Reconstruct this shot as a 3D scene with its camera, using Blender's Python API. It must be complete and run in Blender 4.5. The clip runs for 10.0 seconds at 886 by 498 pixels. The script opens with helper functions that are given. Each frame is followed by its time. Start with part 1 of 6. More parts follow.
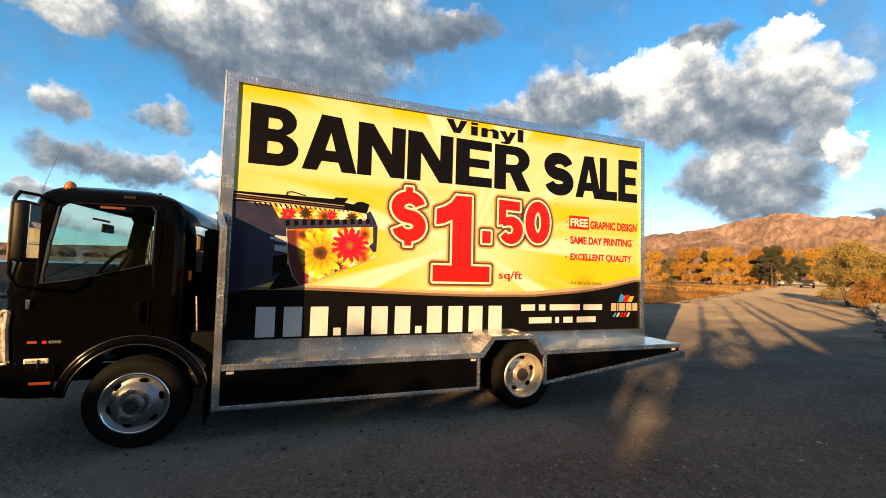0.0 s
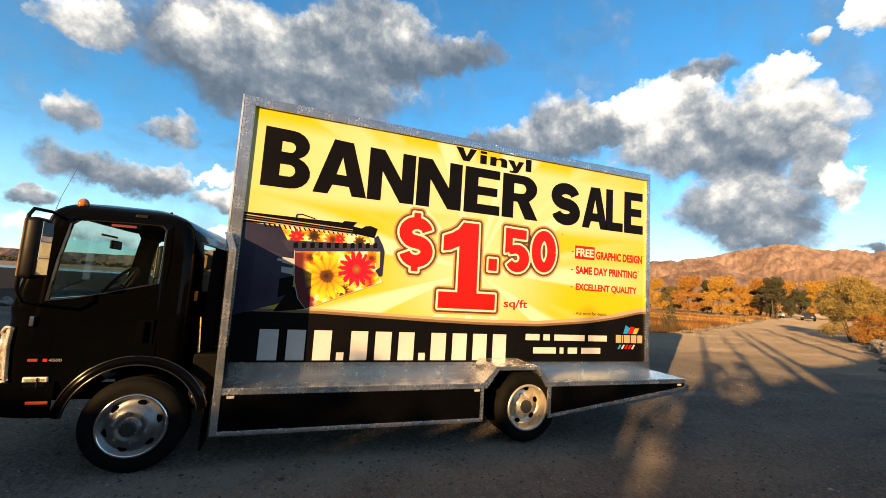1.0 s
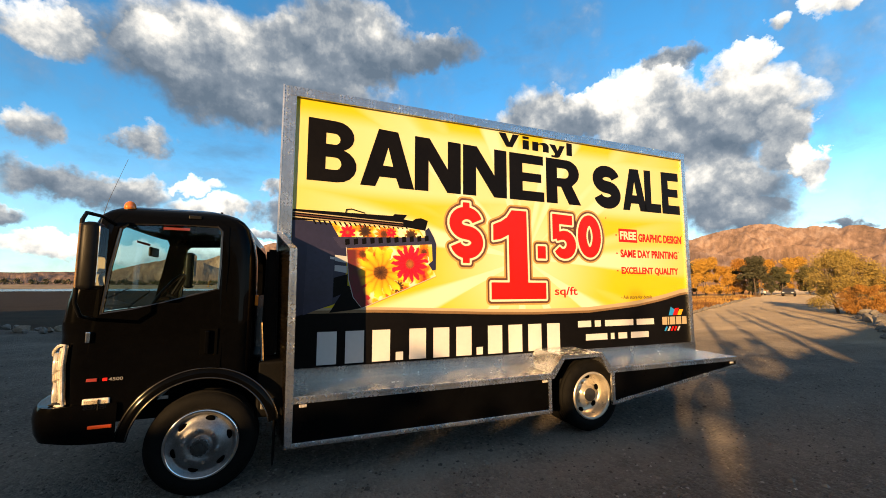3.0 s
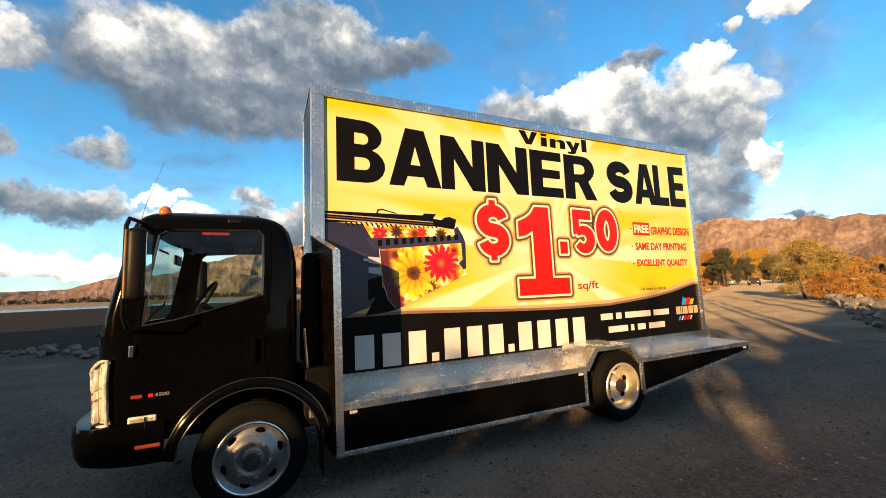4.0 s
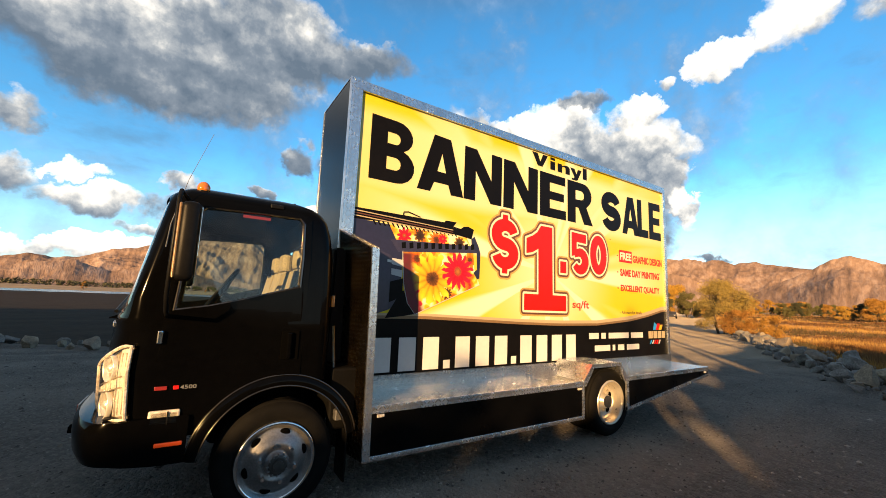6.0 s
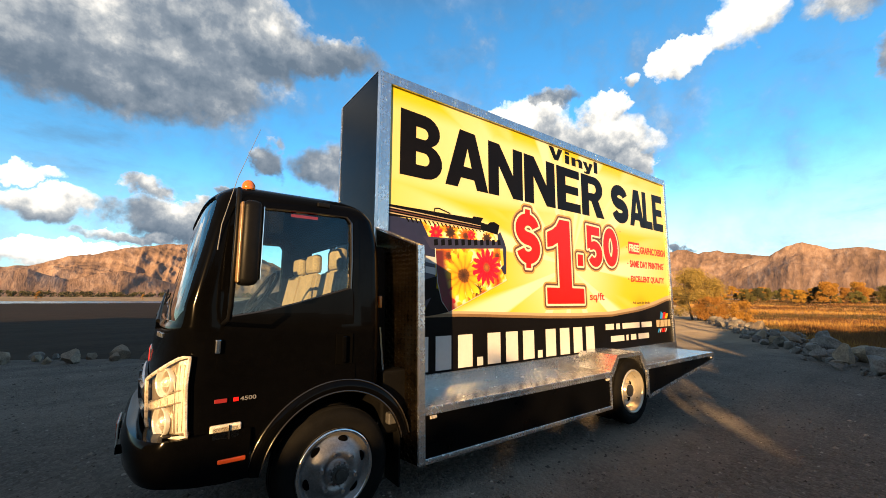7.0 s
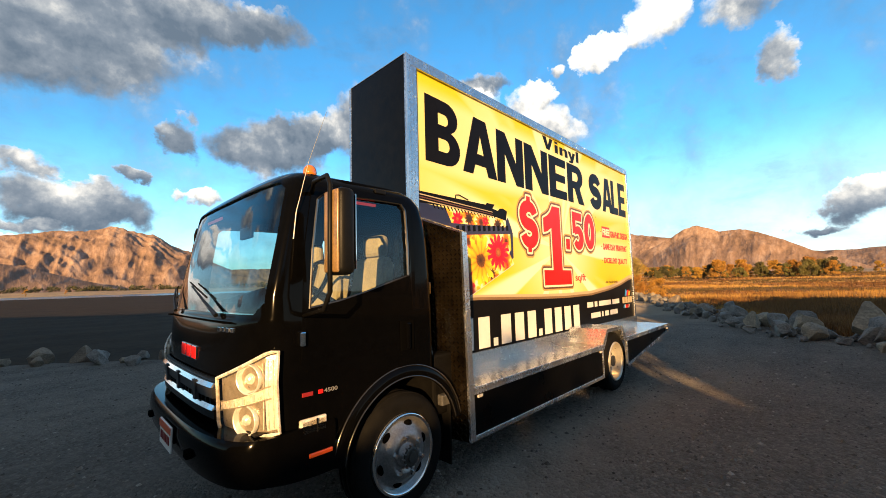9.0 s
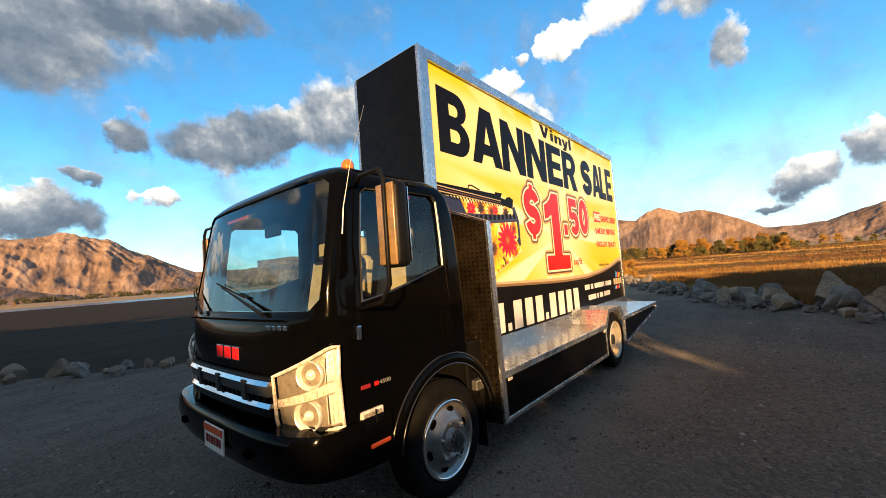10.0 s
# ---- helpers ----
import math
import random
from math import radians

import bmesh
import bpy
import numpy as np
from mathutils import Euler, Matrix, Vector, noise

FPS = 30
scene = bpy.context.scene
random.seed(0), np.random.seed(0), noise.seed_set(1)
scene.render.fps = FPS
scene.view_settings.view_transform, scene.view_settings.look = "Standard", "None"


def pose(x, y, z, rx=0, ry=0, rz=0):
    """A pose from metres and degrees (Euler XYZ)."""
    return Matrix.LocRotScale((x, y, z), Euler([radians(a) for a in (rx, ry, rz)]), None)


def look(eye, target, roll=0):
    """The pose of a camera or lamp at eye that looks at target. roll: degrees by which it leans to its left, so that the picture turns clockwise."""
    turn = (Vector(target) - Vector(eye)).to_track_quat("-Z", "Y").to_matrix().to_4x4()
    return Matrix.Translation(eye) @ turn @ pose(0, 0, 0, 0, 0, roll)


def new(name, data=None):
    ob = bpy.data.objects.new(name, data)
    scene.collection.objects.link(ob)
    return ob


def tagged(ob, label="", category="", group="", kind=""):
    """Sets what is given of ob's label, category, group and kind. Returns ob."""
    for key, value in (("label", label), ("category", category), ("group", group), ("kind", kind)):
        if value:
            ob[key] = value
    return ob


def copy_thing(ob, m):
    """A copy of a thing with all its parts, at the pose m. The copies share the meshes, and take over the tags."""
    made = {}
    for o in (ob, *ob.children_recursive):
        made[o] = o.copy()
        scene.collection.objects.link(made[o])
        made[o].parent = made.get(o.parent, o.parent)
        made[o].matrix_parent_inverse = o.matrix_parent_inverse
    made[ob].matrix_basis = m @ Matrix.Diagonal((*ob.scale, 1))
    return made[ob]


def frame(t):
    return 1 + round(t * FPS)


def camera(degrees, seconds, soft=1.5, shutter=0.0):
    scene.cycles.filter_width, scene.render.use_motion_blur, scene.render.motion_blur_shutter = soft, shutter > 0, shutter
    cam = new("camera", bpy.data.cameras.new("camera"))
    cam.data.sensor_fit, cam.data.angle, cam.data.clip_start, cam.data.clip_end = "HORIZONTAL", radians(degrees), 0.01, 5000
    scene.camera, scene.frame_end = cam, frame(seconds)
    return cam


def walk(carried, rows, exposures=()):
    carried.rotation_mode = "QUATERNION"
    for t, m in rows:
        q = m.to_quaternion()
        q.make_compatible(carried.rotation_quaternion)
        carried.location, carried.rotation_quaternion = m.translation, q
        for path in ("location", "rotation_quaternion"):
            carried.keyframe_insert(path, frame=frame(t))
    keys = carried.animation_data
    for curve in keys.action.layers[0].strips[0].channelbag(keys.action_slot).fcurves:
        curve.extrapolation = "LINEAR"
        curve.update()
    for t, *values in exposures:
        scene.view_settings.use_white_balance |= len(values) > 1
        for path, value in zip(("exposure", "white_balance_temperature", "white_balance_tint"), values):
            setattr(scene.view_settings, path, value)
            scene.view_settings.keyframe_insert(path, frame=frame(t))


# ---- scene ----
cam = camera(98.0, 10.0, 0.9)
PATH = [
    (0.0, 1.383, -4.056, 1.627, -18.86, 2.87, -1.63),
    (0.5, 1.396, -4.077, 1.711, -19.36, 5.38, -2.63),
    (1.0, 1.302, -4.032, 1.703, -19.02, 5.83, -3.53),
    (1.5, 1.216, -4.031, 1.676, -19.78, 4.46, -1.06),
    (2.0, 1.034, -3.914, 1.620, -19.52, 4.08, -1.54),
    (2.5, 0.894, -3.811, 1.639, -20.39, 4.91, -0.29),
    (3.0, 0.633, -3.600, 1.616, -20.92, 5.55, -0.14),
    (4.5, -0.140, -3.201, 1.575, -25.79, 6.17, 2.27),
    (5.0, -0.361, -3.045, 1.599, -27.60, 6.16, 0.20),
    (5.5, -0.462, -3.074, 1.548, -30.70, 6.92, -1.53),
    (7.0, -1.035, -2.622, 1.516, -36.27, 7.44, -0.22),
    (7.5, -1.244, -2.502, 1.508, -38.56, 5.29, 2.33),
    (8.0, -1.410, -2.368, 1.492, -40.46, 4.88, 2.64),
    (8.5, -1.574, -2.189, 1.504, -42.48, 3.95, 2.19),
    (9.0, -1.734, -2.113, 1.530, -45.80, 5.06, 1.49),
    (9.5, -1.929, -1.970, 1.549, -46.65, 4.19, 2.12),
    (10.0, -2.058, -1.829, 1.536, -49.60, 3.60, 4.32),
]
walk(cam, [(t, pose(x, y, z, 90 + pitch, roll, yaw)) for t, x, y, z, yaw, pitch, roll in PATH], [(0.0, 1.24), (3.0, 1.25), (5.5, 1.30), (7.5, 1.36), (10.0, 1.38)])

# ---- light ----
SUN_AZ, SUN_EL = 218.0, 11.0
sun = new("sun", bpy.data.lights.new("sun", "SUN"))
sun.data.energy, sun.data.angle, sun.data.color = 5.0, radians(0.3), (1.0, 0.595, 0.245)
to_sun = Vector((math.cos(radians(SUN_AZ)) * math.cos(radians(SUN_EL)), math.sin(radians(SUN_AZ)) * math.cos(radians(SUN_EL)), math.sin(radians(SUN_EL))))
sun.matrix_world = look(to_sun * 50, (0, 0, 0))


class Nodes:
    """Short hand for building a node tree."""

    def __init__(self, tree):
        self.tree = tree

    def add(self, kind, ins=(), operation=None, use_clamp=False, data_type=None, blend_type=None, interpolation_type=None):
        n = self.tree.nodes.new(kind)
        if operation:
            n.operation = operation
        if use_clamp:
            n.use_clamp = True
        if data_type:
            n.data_type = data_type
        if blend_type:
            n.blend_type = blend_type
        if interpolation_type:
            n.interpolation_type = interpolation_type
        for k, v in dict(ins).items():
            self.put(n.inputs[k], v)
        return n

    def put(self, socket, v):
        if isinstance(v, bpy.types.NodeSocket):
            self.tree.links.new(v, socket)
        elif isinstance(v, bpy.types.Node):
            self.tree.links.new(v.outputs[0], socket)
        else:
            socket.default_value = v

    def math(self, op, a, b=0.0, c=0.0, clamp=False):
        return self.add("ShaderNodeMath", {0: a, 1: b, 2: c}, operation=op, use_clamp=clamp).outputs[0]

    def mix(self, f, a, b, blend="MIX"):
        n = self.add("ShaderNodeMix", {0: f}, data_type="RGBA", blend_type=blend)
        for k, v in ((6, a), (7, b)):
            self.put(n.inputs[k], (*v, 1) if isinstance(v, tuple) and len(v) == 3 else v)
        return n.outputs[2]

    def noise(self, vec, scale, detail=4, rough=0.55, out=0):
        return self.add("ShaderNodeTexNoise", {"Vector": vec, "Scale": scale, "Detail": detail, "Roughness": rough}).outputs[out]

    def step(self, x, lo, hi, to0=0.0, to1=1.0):
        return self.add("ShaderNodeMapRange", {0: x, 1: lo, 2: hi, 3: to0, 4: to1}, interpolation_type="SMOOTHSTEP").outputs[0]

    def ramp(self, x, stops):
        n = self.add("ShaderNodeValToRGB", {0: x})
        e = n.color_ramp.elements
        while len(e) < len(stops):
            e.new(0.5)
        for s, (p, c) in zip(e, stops):
            s.position, s.color = p, (*c, 1)
        return n.outputs[0]


# azimuth, elevation, half width, half height (degrees), strength, brightness
CLOUD_BANK = [  # the grey bank over the lake and the low clouds under it
    (97, 27.0, 19.5, 7.6, 1.45, 0.30), (106, 27.6, 6.5, 3.7, 1.2, 0.80), (117, 25.4, 4.6, 2.7, 1.0, 0.64), (84, 33.0, 12.0, 5.4, 1.3, 0.28), (107, 16.8, 3.6, 2.1, 0.95, 0.46),
    (116, 16.0, 2.6, 2.4, 0.95, 0.50), (70, 32.3, 9.0, 2.7, 1.0, 0.22), (112, 10.8, 8.0, 2.1, 1.1, 0.40), (100, 9.6, 5.0, 1.9, 1.0, 0.50), (103, 12.3, 2.6, 1.0, 0.9, 0.85),
    (118, 7.2, 3.2, 1.0, 0.9, 0.36), (112, 4.4, 9.0, 1.9, 1.2, 0.86), (97, 4.6, 8.5, 1.5, 1.1, 0.84), (93, 7.0, 6.0, 0.8, 0.8, 0.45),
]
CLOUD_TOWER = [  # the sunlit cumulus over the eastern range, with its rain shaft
    (36, 20.0, 14.5, 5.3, 1.3, 0.46), (42, 25.4, 7.4, 2.7, 1.1, 0.98), (30.5, 25.4, 3.7, 2.0, 1.0, 0.92), (26, 16.6, 3.6, 3.6, 1.05, 0.66), (24.5, 12.8, 1.9, 3.2, 1.05, 1.05),
    (33, 12.2, 8.6, 4.8, 1.05, 0.38), (31, 8.0, 6.0, 2.4, 0.85, 0.30), (50, 23.2, 7.0, 2.9, 1.0, 0.46), (37, 27.4, 3.2, 1.2, 0.8, 0.30), (19.5, 29.0, 4.2, 2.5, 1.1, 1.0),
    (26.5, 28.6, 1.8, 1.4, 0.7, 0.85), (13.0, 30.8, 3.8, 3.4, 1.0, 0.80), (4.5, 29.6, 4.6, 2.2, 0.85, 0.72), (22, 7.3, 2.6, 0.7, 0.9, 0.25),
]
CLOUD_SCRAPS = [  # broken dark scraps to the north-east, pale ones low in the east
    (79, 18.4, 3.3, 2.8, 1.2, 0.20), (68, 18.5, 8.6, 3.8, 1.25, 0.22), (63, 21.0, 5.6, 2.6, 1.0, 0.30), (55, 22.9, 6.0, 5.6, 1.1, 0.42), (88, 9.6, 8.0, 2.7, 1.3, 0.26),
    (92, 12.8, 2.6, 1.3, 1.0, 0.52), (83, 13.4, 1.9, 0.9, 0.9, 0.25), (76, 12.3, 2.9, 1.4, 1.1, 0.80), (2, 23.6, 2.9, 2.8, 1.1, 0.62), (-4, 7.0, 3.2, 2.6, 1.1, 0.45),
    (-9, 9.5, 2.5, 2.8, 1.1, 0.50), (-1, 4.5, 3.0, 0.7, 0.9, 0.28),
]
world = bpy.data.worlds.new("sky")
scene.world = world
world.use_nodes = True
world.node_tree.nodes.clear()
N = Nodes(world.node_tree)
D = N.add("ShaderNodeTexCoord").outputs["Generated"]
xyz = N.add("ShaderNodeSeparateXYZ", {0: D})
warp = N.noise(D, 5.0, 6, 0.6, out=1)
warp2 = N.noise(D, 17.0, 5, 0.6, out=1)
wx = N.add("ShaderNodeSeparateColor", {0: warp})
wy = N.add("ShaderNodeSeparateColor", {0: warp2})
az = N.math("MULTIPLY", N.math("ARCTAN2", xyz.outputs[1], xyz.outputs[0]), 180 / math.pi)
el = N.math("MULTIPLY", N.math("ARCSINE", xyz.outputs[2]), 180 / math.pi)
az_w = N.math("ADD", az, N.math("ADD", N.math("MULTIPLY_ADD", wx.outputs[0], 9, -4.5), N.math("MULTIPLY_ADD", wy.outputs[0], 7, -3.5)))
el_w = N.math("ADD", el, N.math("ADD", N.math("MULTIPLY_ADD", wx.outputs[1], 5, -2.5), N.math("MULTIPLY_ADD", wy.outputs[1], 4.5, -2.25)))
cover, glow = 0.0, 0.0
for a0, e0, wa, we, power, bright in CLOUD_BANK + CLOUD_TOWER + CLOUD_SCRAPS:
    u = N.math("MULTIPLY_ADD", az_w, 1 / wa, -a0 / wa)
    v = N.math("MULTIPLY_ADD", el_w, 1 / we, -e0 / we)
    d = N.math("MULTIPLY_ADD", u, u, N.math("MULTIPLY", v, v))
    body = N.math("MAXIMUM", N.math("MULTIPLY_ADD", d, -power, power), 0.0)
    top = N.math("MULTIPLY_ADD", v, 0.34, bright)
    cover = N.math("ADD", cover, body)
    glow = N.math("ADD", glow, N.math("MULTIPLY", body, top))
# thin high veil over the rest of the sky
veil = N.step(N.noise(N.add("ShaderNodeMapping", {"Vector": D, "Scale": (1.0, 1.0, 2.6)}).outputs[0], 3.4, 9, 0.62), 0.47, 0.80, 0.0, 0.55)
billow = N.noise(D, 6.5, 8, 0.58)
puffs = N.noise(D, 21.0, 7, 0.58)
lit = N.math("DIVIDE", glow, N.math("ADD", cover, 0.08))
lit = N.math("ADD", lit, N.math("MULTIPLY_ADD", billow, 0.5, -0.25))
lit = N.math("ADD", lit, N.math("MULTIPLY_ADD", puffs, 0.16, -0.08))
# heads of the billows catch the light, their undersides lie in shade
raised = N.add("ShaderNodeVectorMath", {0: D, 1: (0.012, -0.012, 0.030)}, operation="ADD").outputs[0]
lit = N.math("ADD", lit, N.math("MULTIPLY", N.math("SUBTRACT", billow, N.noise(raised, 6.5, 8, 0.58)), 1.7))
raised = N.add("ShaderNodeVectorMath", {0: D, 1: (0.004, -0.004, 0.010)}, operation="ADD").outputs[0]
lit = N.math("ADD", lit, N.math("MULTIPLY", N.math("SUBTRACT", puffs, N.noise(raised, 21.0, 7, 0.58)), 0.45))
edge = N.step(cover, 0.0, 0.6, 0.14, 0.0)
lit = N.math("ADD", lit, edge)
dens = N.math("ADD", cover, N.math("ADD", N.math("MULTIPLY_ADD", billow, 1.3, -0.62), N.math("MULTIPLY_ADD", puffs, 0.45, -0.21)))
# broken grey cloud added out of view, overhead and behind, dims the skylight
broken = N.step(N.math("ADD", N.noise(D, 2.3, 7, 0.6), N.math("MULTIPLY_ADD", billow, 0.2, -0.1)), 0.33, 0.50)
around = N.math("MAXIMUM", N.step(el, 36, 48), N.math("MAXIMUM", N.step(az, -60, -90), N.step(az, 124, 140)))
broken = N.math("MULTIPLY", broken, N.math("MULTIPLY", around, N.step(el, 2, 14)))
lit = N.math("ADD", lit, N.math("MULTIPLY", broken, 0.06))
alpha = N.math("MAXIMUM", N.math("MAXIMUM", N.step(dens, -0.16, 0.74), veil), broken)
cloud = N.ramp(lit, ((0.0, (0.115, 0.155, 0.205)), (0.28, (0.20, 0.238, 0.285)), (0.5, (0.38, 0.402, 0.42)), (0.76, (0.84, 0.80, 0.73)), (1.0, (1.2, 1.16, 1.08))))
sky = N.add("ShaderNodeTexSky")
sky.sky_type, sky.sun_disc, sky.sun_elevation, sky.sun_rotation = "NISHITA", False, radians(14), radians(235)
sky.altitude, sky.air_density, sky.dust_density, sky.ozone_density = 1400, 1.0, 0.4, 1.6
blue = N.add("ShaderNodeHueSaturation", {"Hue": 0.492, "Saturation": 1.25, "Value": 1.0, "Color": sky.outputs[0]}).outputs[0]
blue = N.mix(1.0, blue, (0.156, 0.218, 0.230), "MULTIPLY")
haze = N.math("MULTIPLY", N.step(el, -2, 19, 1.0, 0.0), N.step(az, 90, 15, 0.35, 0.92))
blue = N.mix(haze, blue, (0.85, 0.93, 0.96))
final = N.mix(alpha, blue, cloud)
bg = N.add("ShaderNodeBackground", {"Color": final, "Strength": 0.55})
N.add("ShaderNodeOutputWorld", {"Surface": bg})


# ---- materials ----
def material(name, colour, rough=0.5, metal=0.0, grain=0.0, scale=8.0, dark=None, bump=0.0, bump_scale=60.0, coat=0.0, coat_rough=0.03, vary=0.0, spec=0.5, emit=None, alpha=1.0, transmission=0.0, rough_vary=0.1):
    """A surface with colour variation at two scales, uneven gloss and fine relief."""
    m = bpy.data.materials.new(name)
    m.use_nodes = True
    n = Nodes(m.node_tree)
    p = m.node_tree.nodes["Principled BSDF"]
    co = n.add("ShaderNodeTexCoord").outputs["Object"]
    c = (*colour, 1)
    if grain or dark:
        big, fine = n.noise(co, scale, 5, 0.6), n.noise(co, scale * 9, 4, 0.6)
        f = n.math("MULTIPLY_ADD", fine, 0.5, n.math("MULTIPLY", big, 0.5))
        c = n.mix(n.step(f, 0.5 - 0.22, 0.5 + 0.22), tuple(dark or [x * (1 - grain) for x in colour]), tuple(min(1, x * (1 + grain * 0.5)) for x in colour))
        n.put(p.inputs["Roughness"], n.math("MULTIPLY_ADD", big, rough_vary * 2, rough - rough_vary, clamp=True))
    else:
        p.inputs["Roughness"].default_value = rough
    if vary:
        r = n.add("ShaderNodeObjectInfo").outputs["Random"]
        c = n.add("ShaderNodeHueSaturation", {"Value": n.math("MULTIPLY_ADD", r, 2 * vary, 1 - vary), "Hue": n.math("MULTIPLY_ADD", r, 0.02, 0.49), "Color": c}).outputs[0]
    n.put(p.inputs["Base Color"], c)
    p.inputs["Metallic"].default_value = metal
    p.inputs["Specular IOR Level"].default_value = spec
    p.inputs["Coat Weight"].default_value, p.inputs["Coat Roughness"].default_value = coat, coat_rough
    p.inputs["Transmission Weight"].default_value = transmission
    if emit:
        p.inputs["Emission Color"].default_value, p.inputs["Emission Strength"].default_value = (*emit[:3], 1), emit[3]
    if bump:
        b = n.add("ShaderNodeBump", {"Height": n.noise(co, bump_scale, 5, 0.65), "Strength": bump, "Distance": 0.01})
        n.put(p.inputs["Normal"], b)
    return m


def diamond_plate(name, colour, rough, relief=0.016, metal=0.72):
    """Bright tread plate: raised lozenges set crosswise in turn."""
    m = bpy.data.materials.new(name)
    m.use_nodes = True
    n = Nodes(m.node_tree)
    p = m.node_tree.nodes["Principled BSDF"]
    uv = n.add("ShaderNodeSeparateXYZ", {0: n.add("ShaderNodeUVMap").outputs[0]})
    u, v = (n.math("MULTIPLY", o, 27.0) for o in uv.outputs[:2])
    cell = n.math("MODULO", n.math("ABSOLUTE", n.math("ADD", n.math("FLOOR", u), n.math("FLOOR", v))), 2.0)
    s = n.math("MULTIPLY_ADD", cell, 2.0, -1.0)
    lu, lv = (n.math("SUBTRACT", n.math("FRACT", q), 0.5) for q in (u, v))
    a = n.math("MULTIPLY", n.math("ADD", lu, n.math("MULTIPLY", lv, s)), 0.7071)
    b = n.math("MULTIPLY", n.math("SUBTRACT", lu, n.math("MULTIPLY", lv, s)), 0.7071)
    d = n.math("ADD", n.math("POWER", n.math("DIVIDE", a, 0.52), 2.0), n.math("POWER", n.math("DIVIDE", b, 0.17), 2.0))
    h = n.step(d, 1.0, 0.3)
    co = n.add("ShaderNodeTexCoord").outputs["Object"]
    stain = n.noise(co, 5.0, 6, 0.65)
    n.put(p.inputs["Base Color"], n.mix(n.step(stain, 0.35, 0.7), tuple(x * 0.80 for x in colour), colour))
    p.inputs["Metallic"].default_value = metal
    n.put(p.inputs["Roughness"], n.math("ADD", n.math("MULTIPLY_ADD", stain, 0.3, rough - 0.15), n.math("MULTIPLY", h, -0.08)))
    n.put(p.inputs["Normal"], n.add("ShaderNodeBump", {"Height": h, "Strength": 1.0, "Distance": relief}))
    return m


def glass(name, tint, gloss=1.0):
    """Thin sheet glass: light goes straight through, with a mirror-like gloss on top."""
    m = bpy.data.materials.new(name)
    m.use_nodes = True
    n = Nodes(m.node_tree)
    m.node_tree.nodes.remove(m.node_tree.nodes["Principled BSDF"])
    clear = n.add("ShaderNodeBsdfTransparent", {"Color": (*tint, 1)})
    shine = n.add("ShaderNodeBsdfGlossy", {"Color": (1, 1, 1, 1), "Roughness": 0.015})
    slant = n.add("ShaderNodeLayerWeight", {"Blend": 0.5}).outputs["Facing"]
    f = n.math("MULTIPLY", n.math("MULTIPLY_ADD", n.math("POWER", slant, 5.0), 0.92, 0.07), gloss, clamp=True)
    both = n.add("ShaderNodeMixShader", {0: f, 1: clear.outputs[0], 2: shine.outputs[0]})
    m.node_tree.links.new(both.outputs[0], m.node_tree.nodes["Material Output"].inputs[0])
    return m


M_PAINT = material("black_paint", (0.0015, 0.0015, 0.0016), 0.11, spec=0.05, grain=0.3, scale=2.0, rough_vary=0.02, bump=0.006, bump_scale=3, coat=0.06, coat_rough=0.01)
M_GLOSS = material("glossy_black_edge", (0.012, 0.011, 0.010), 0.2, spec=0.6, grain=0.3, scale=5, coat=1.0, coat_rough=0.06)
M_TRIM = material("black_plastic", (0.006, 0.006, 0.0062), 0.42, spec=0.12, grain=0.4, scale=6, bump=0.1, bump_scale=200)
M_MATT = material("chassis_black", (0.004, 0.0038, 0.0035), 0.6, spec=0.08, grain=0.5, scale=5, bump=0.2)
M_SKIRT = material("skirt_black", (0.002, 0.002, 0.0022), 0.3, spec=0.07, grain=0.4, scale=3, bump=0.03, bump_scale=6)
M_PLATE = diamond_plate("tread_plate", (0.78, 0.79, 0.80), 0.26, 0.011, 0.96)
M_DECK = diamond_plate("worn_tread_plate", (0.54, 0.53, 0.51), 0.24, 0.015, 0.96)
M_ALU = material("aluminium", (0.78, 0.78, 0.78), 0.38, metal=1.0, grain=0.25, scale=4, bump=0.05, bump_scale=40)
M_REFLECTOR = material("lamp_reflector", (0.86, 0.80, 0.70), 0.28, metal=0.25, grain=0.15, scale=26, dark=(0.42, 0.34, 0.24), bump=0.3, bump_scale=45)
M_BOWL = material("bright_lamp_bowl", (0.92, 0.89, 0.82), 0.22, metal=0.55, grain=0.12, scale=30, bump=0.25, bump_scale=38)
M_LAMP_BACK = material("lamp_housing", (0.36, 0.31, 0.24), 0.3, metal=0.5, grain=0.4, scale=24, bump=0.2, bump_scale=40)
M_CHROME = material("chrome", (0.85, 0.86, 0.88), 0.14, metal=1.0, grain=0.15, scale=6)
M_RIM = material("silver_rim", (0.25, 0.25, 0.255), 0.40, metal=0.8, grain=0.35, scale=9, bump=0.08, bump_scale=80)
M_RIM_REAR = material("pale_rim", (0.62, 0.56, 0.46), 0.30, metal=0.6, grain=0.2, scale=9, bump=0.05)
M_HUB = material("dull_hub", (0.055, 0.053, 0.05), 0.5, metal=0.5, grain=0.5, scale=30)
M_RUBBER = material("tyre_rubber", (0.0055, 0.0053, 0.005), 0.75, spec=0.08, grain=0.5, scale=14, bump=0.15, bump_scale=150)
M_HOLE = material("deep_black", (0.002, 0.002, 0.002), 0.8, spec=0.0)
M_GLASS = glass("window_glass", (0.70, 0.84, 0.84), 0.75)
M_SCREEN = glass("windshield_glass", (0.48, 0.64, 0.66), 1.0)
M_LENS = glass("lamp_lens", (0.97, 0.96, 0.93))
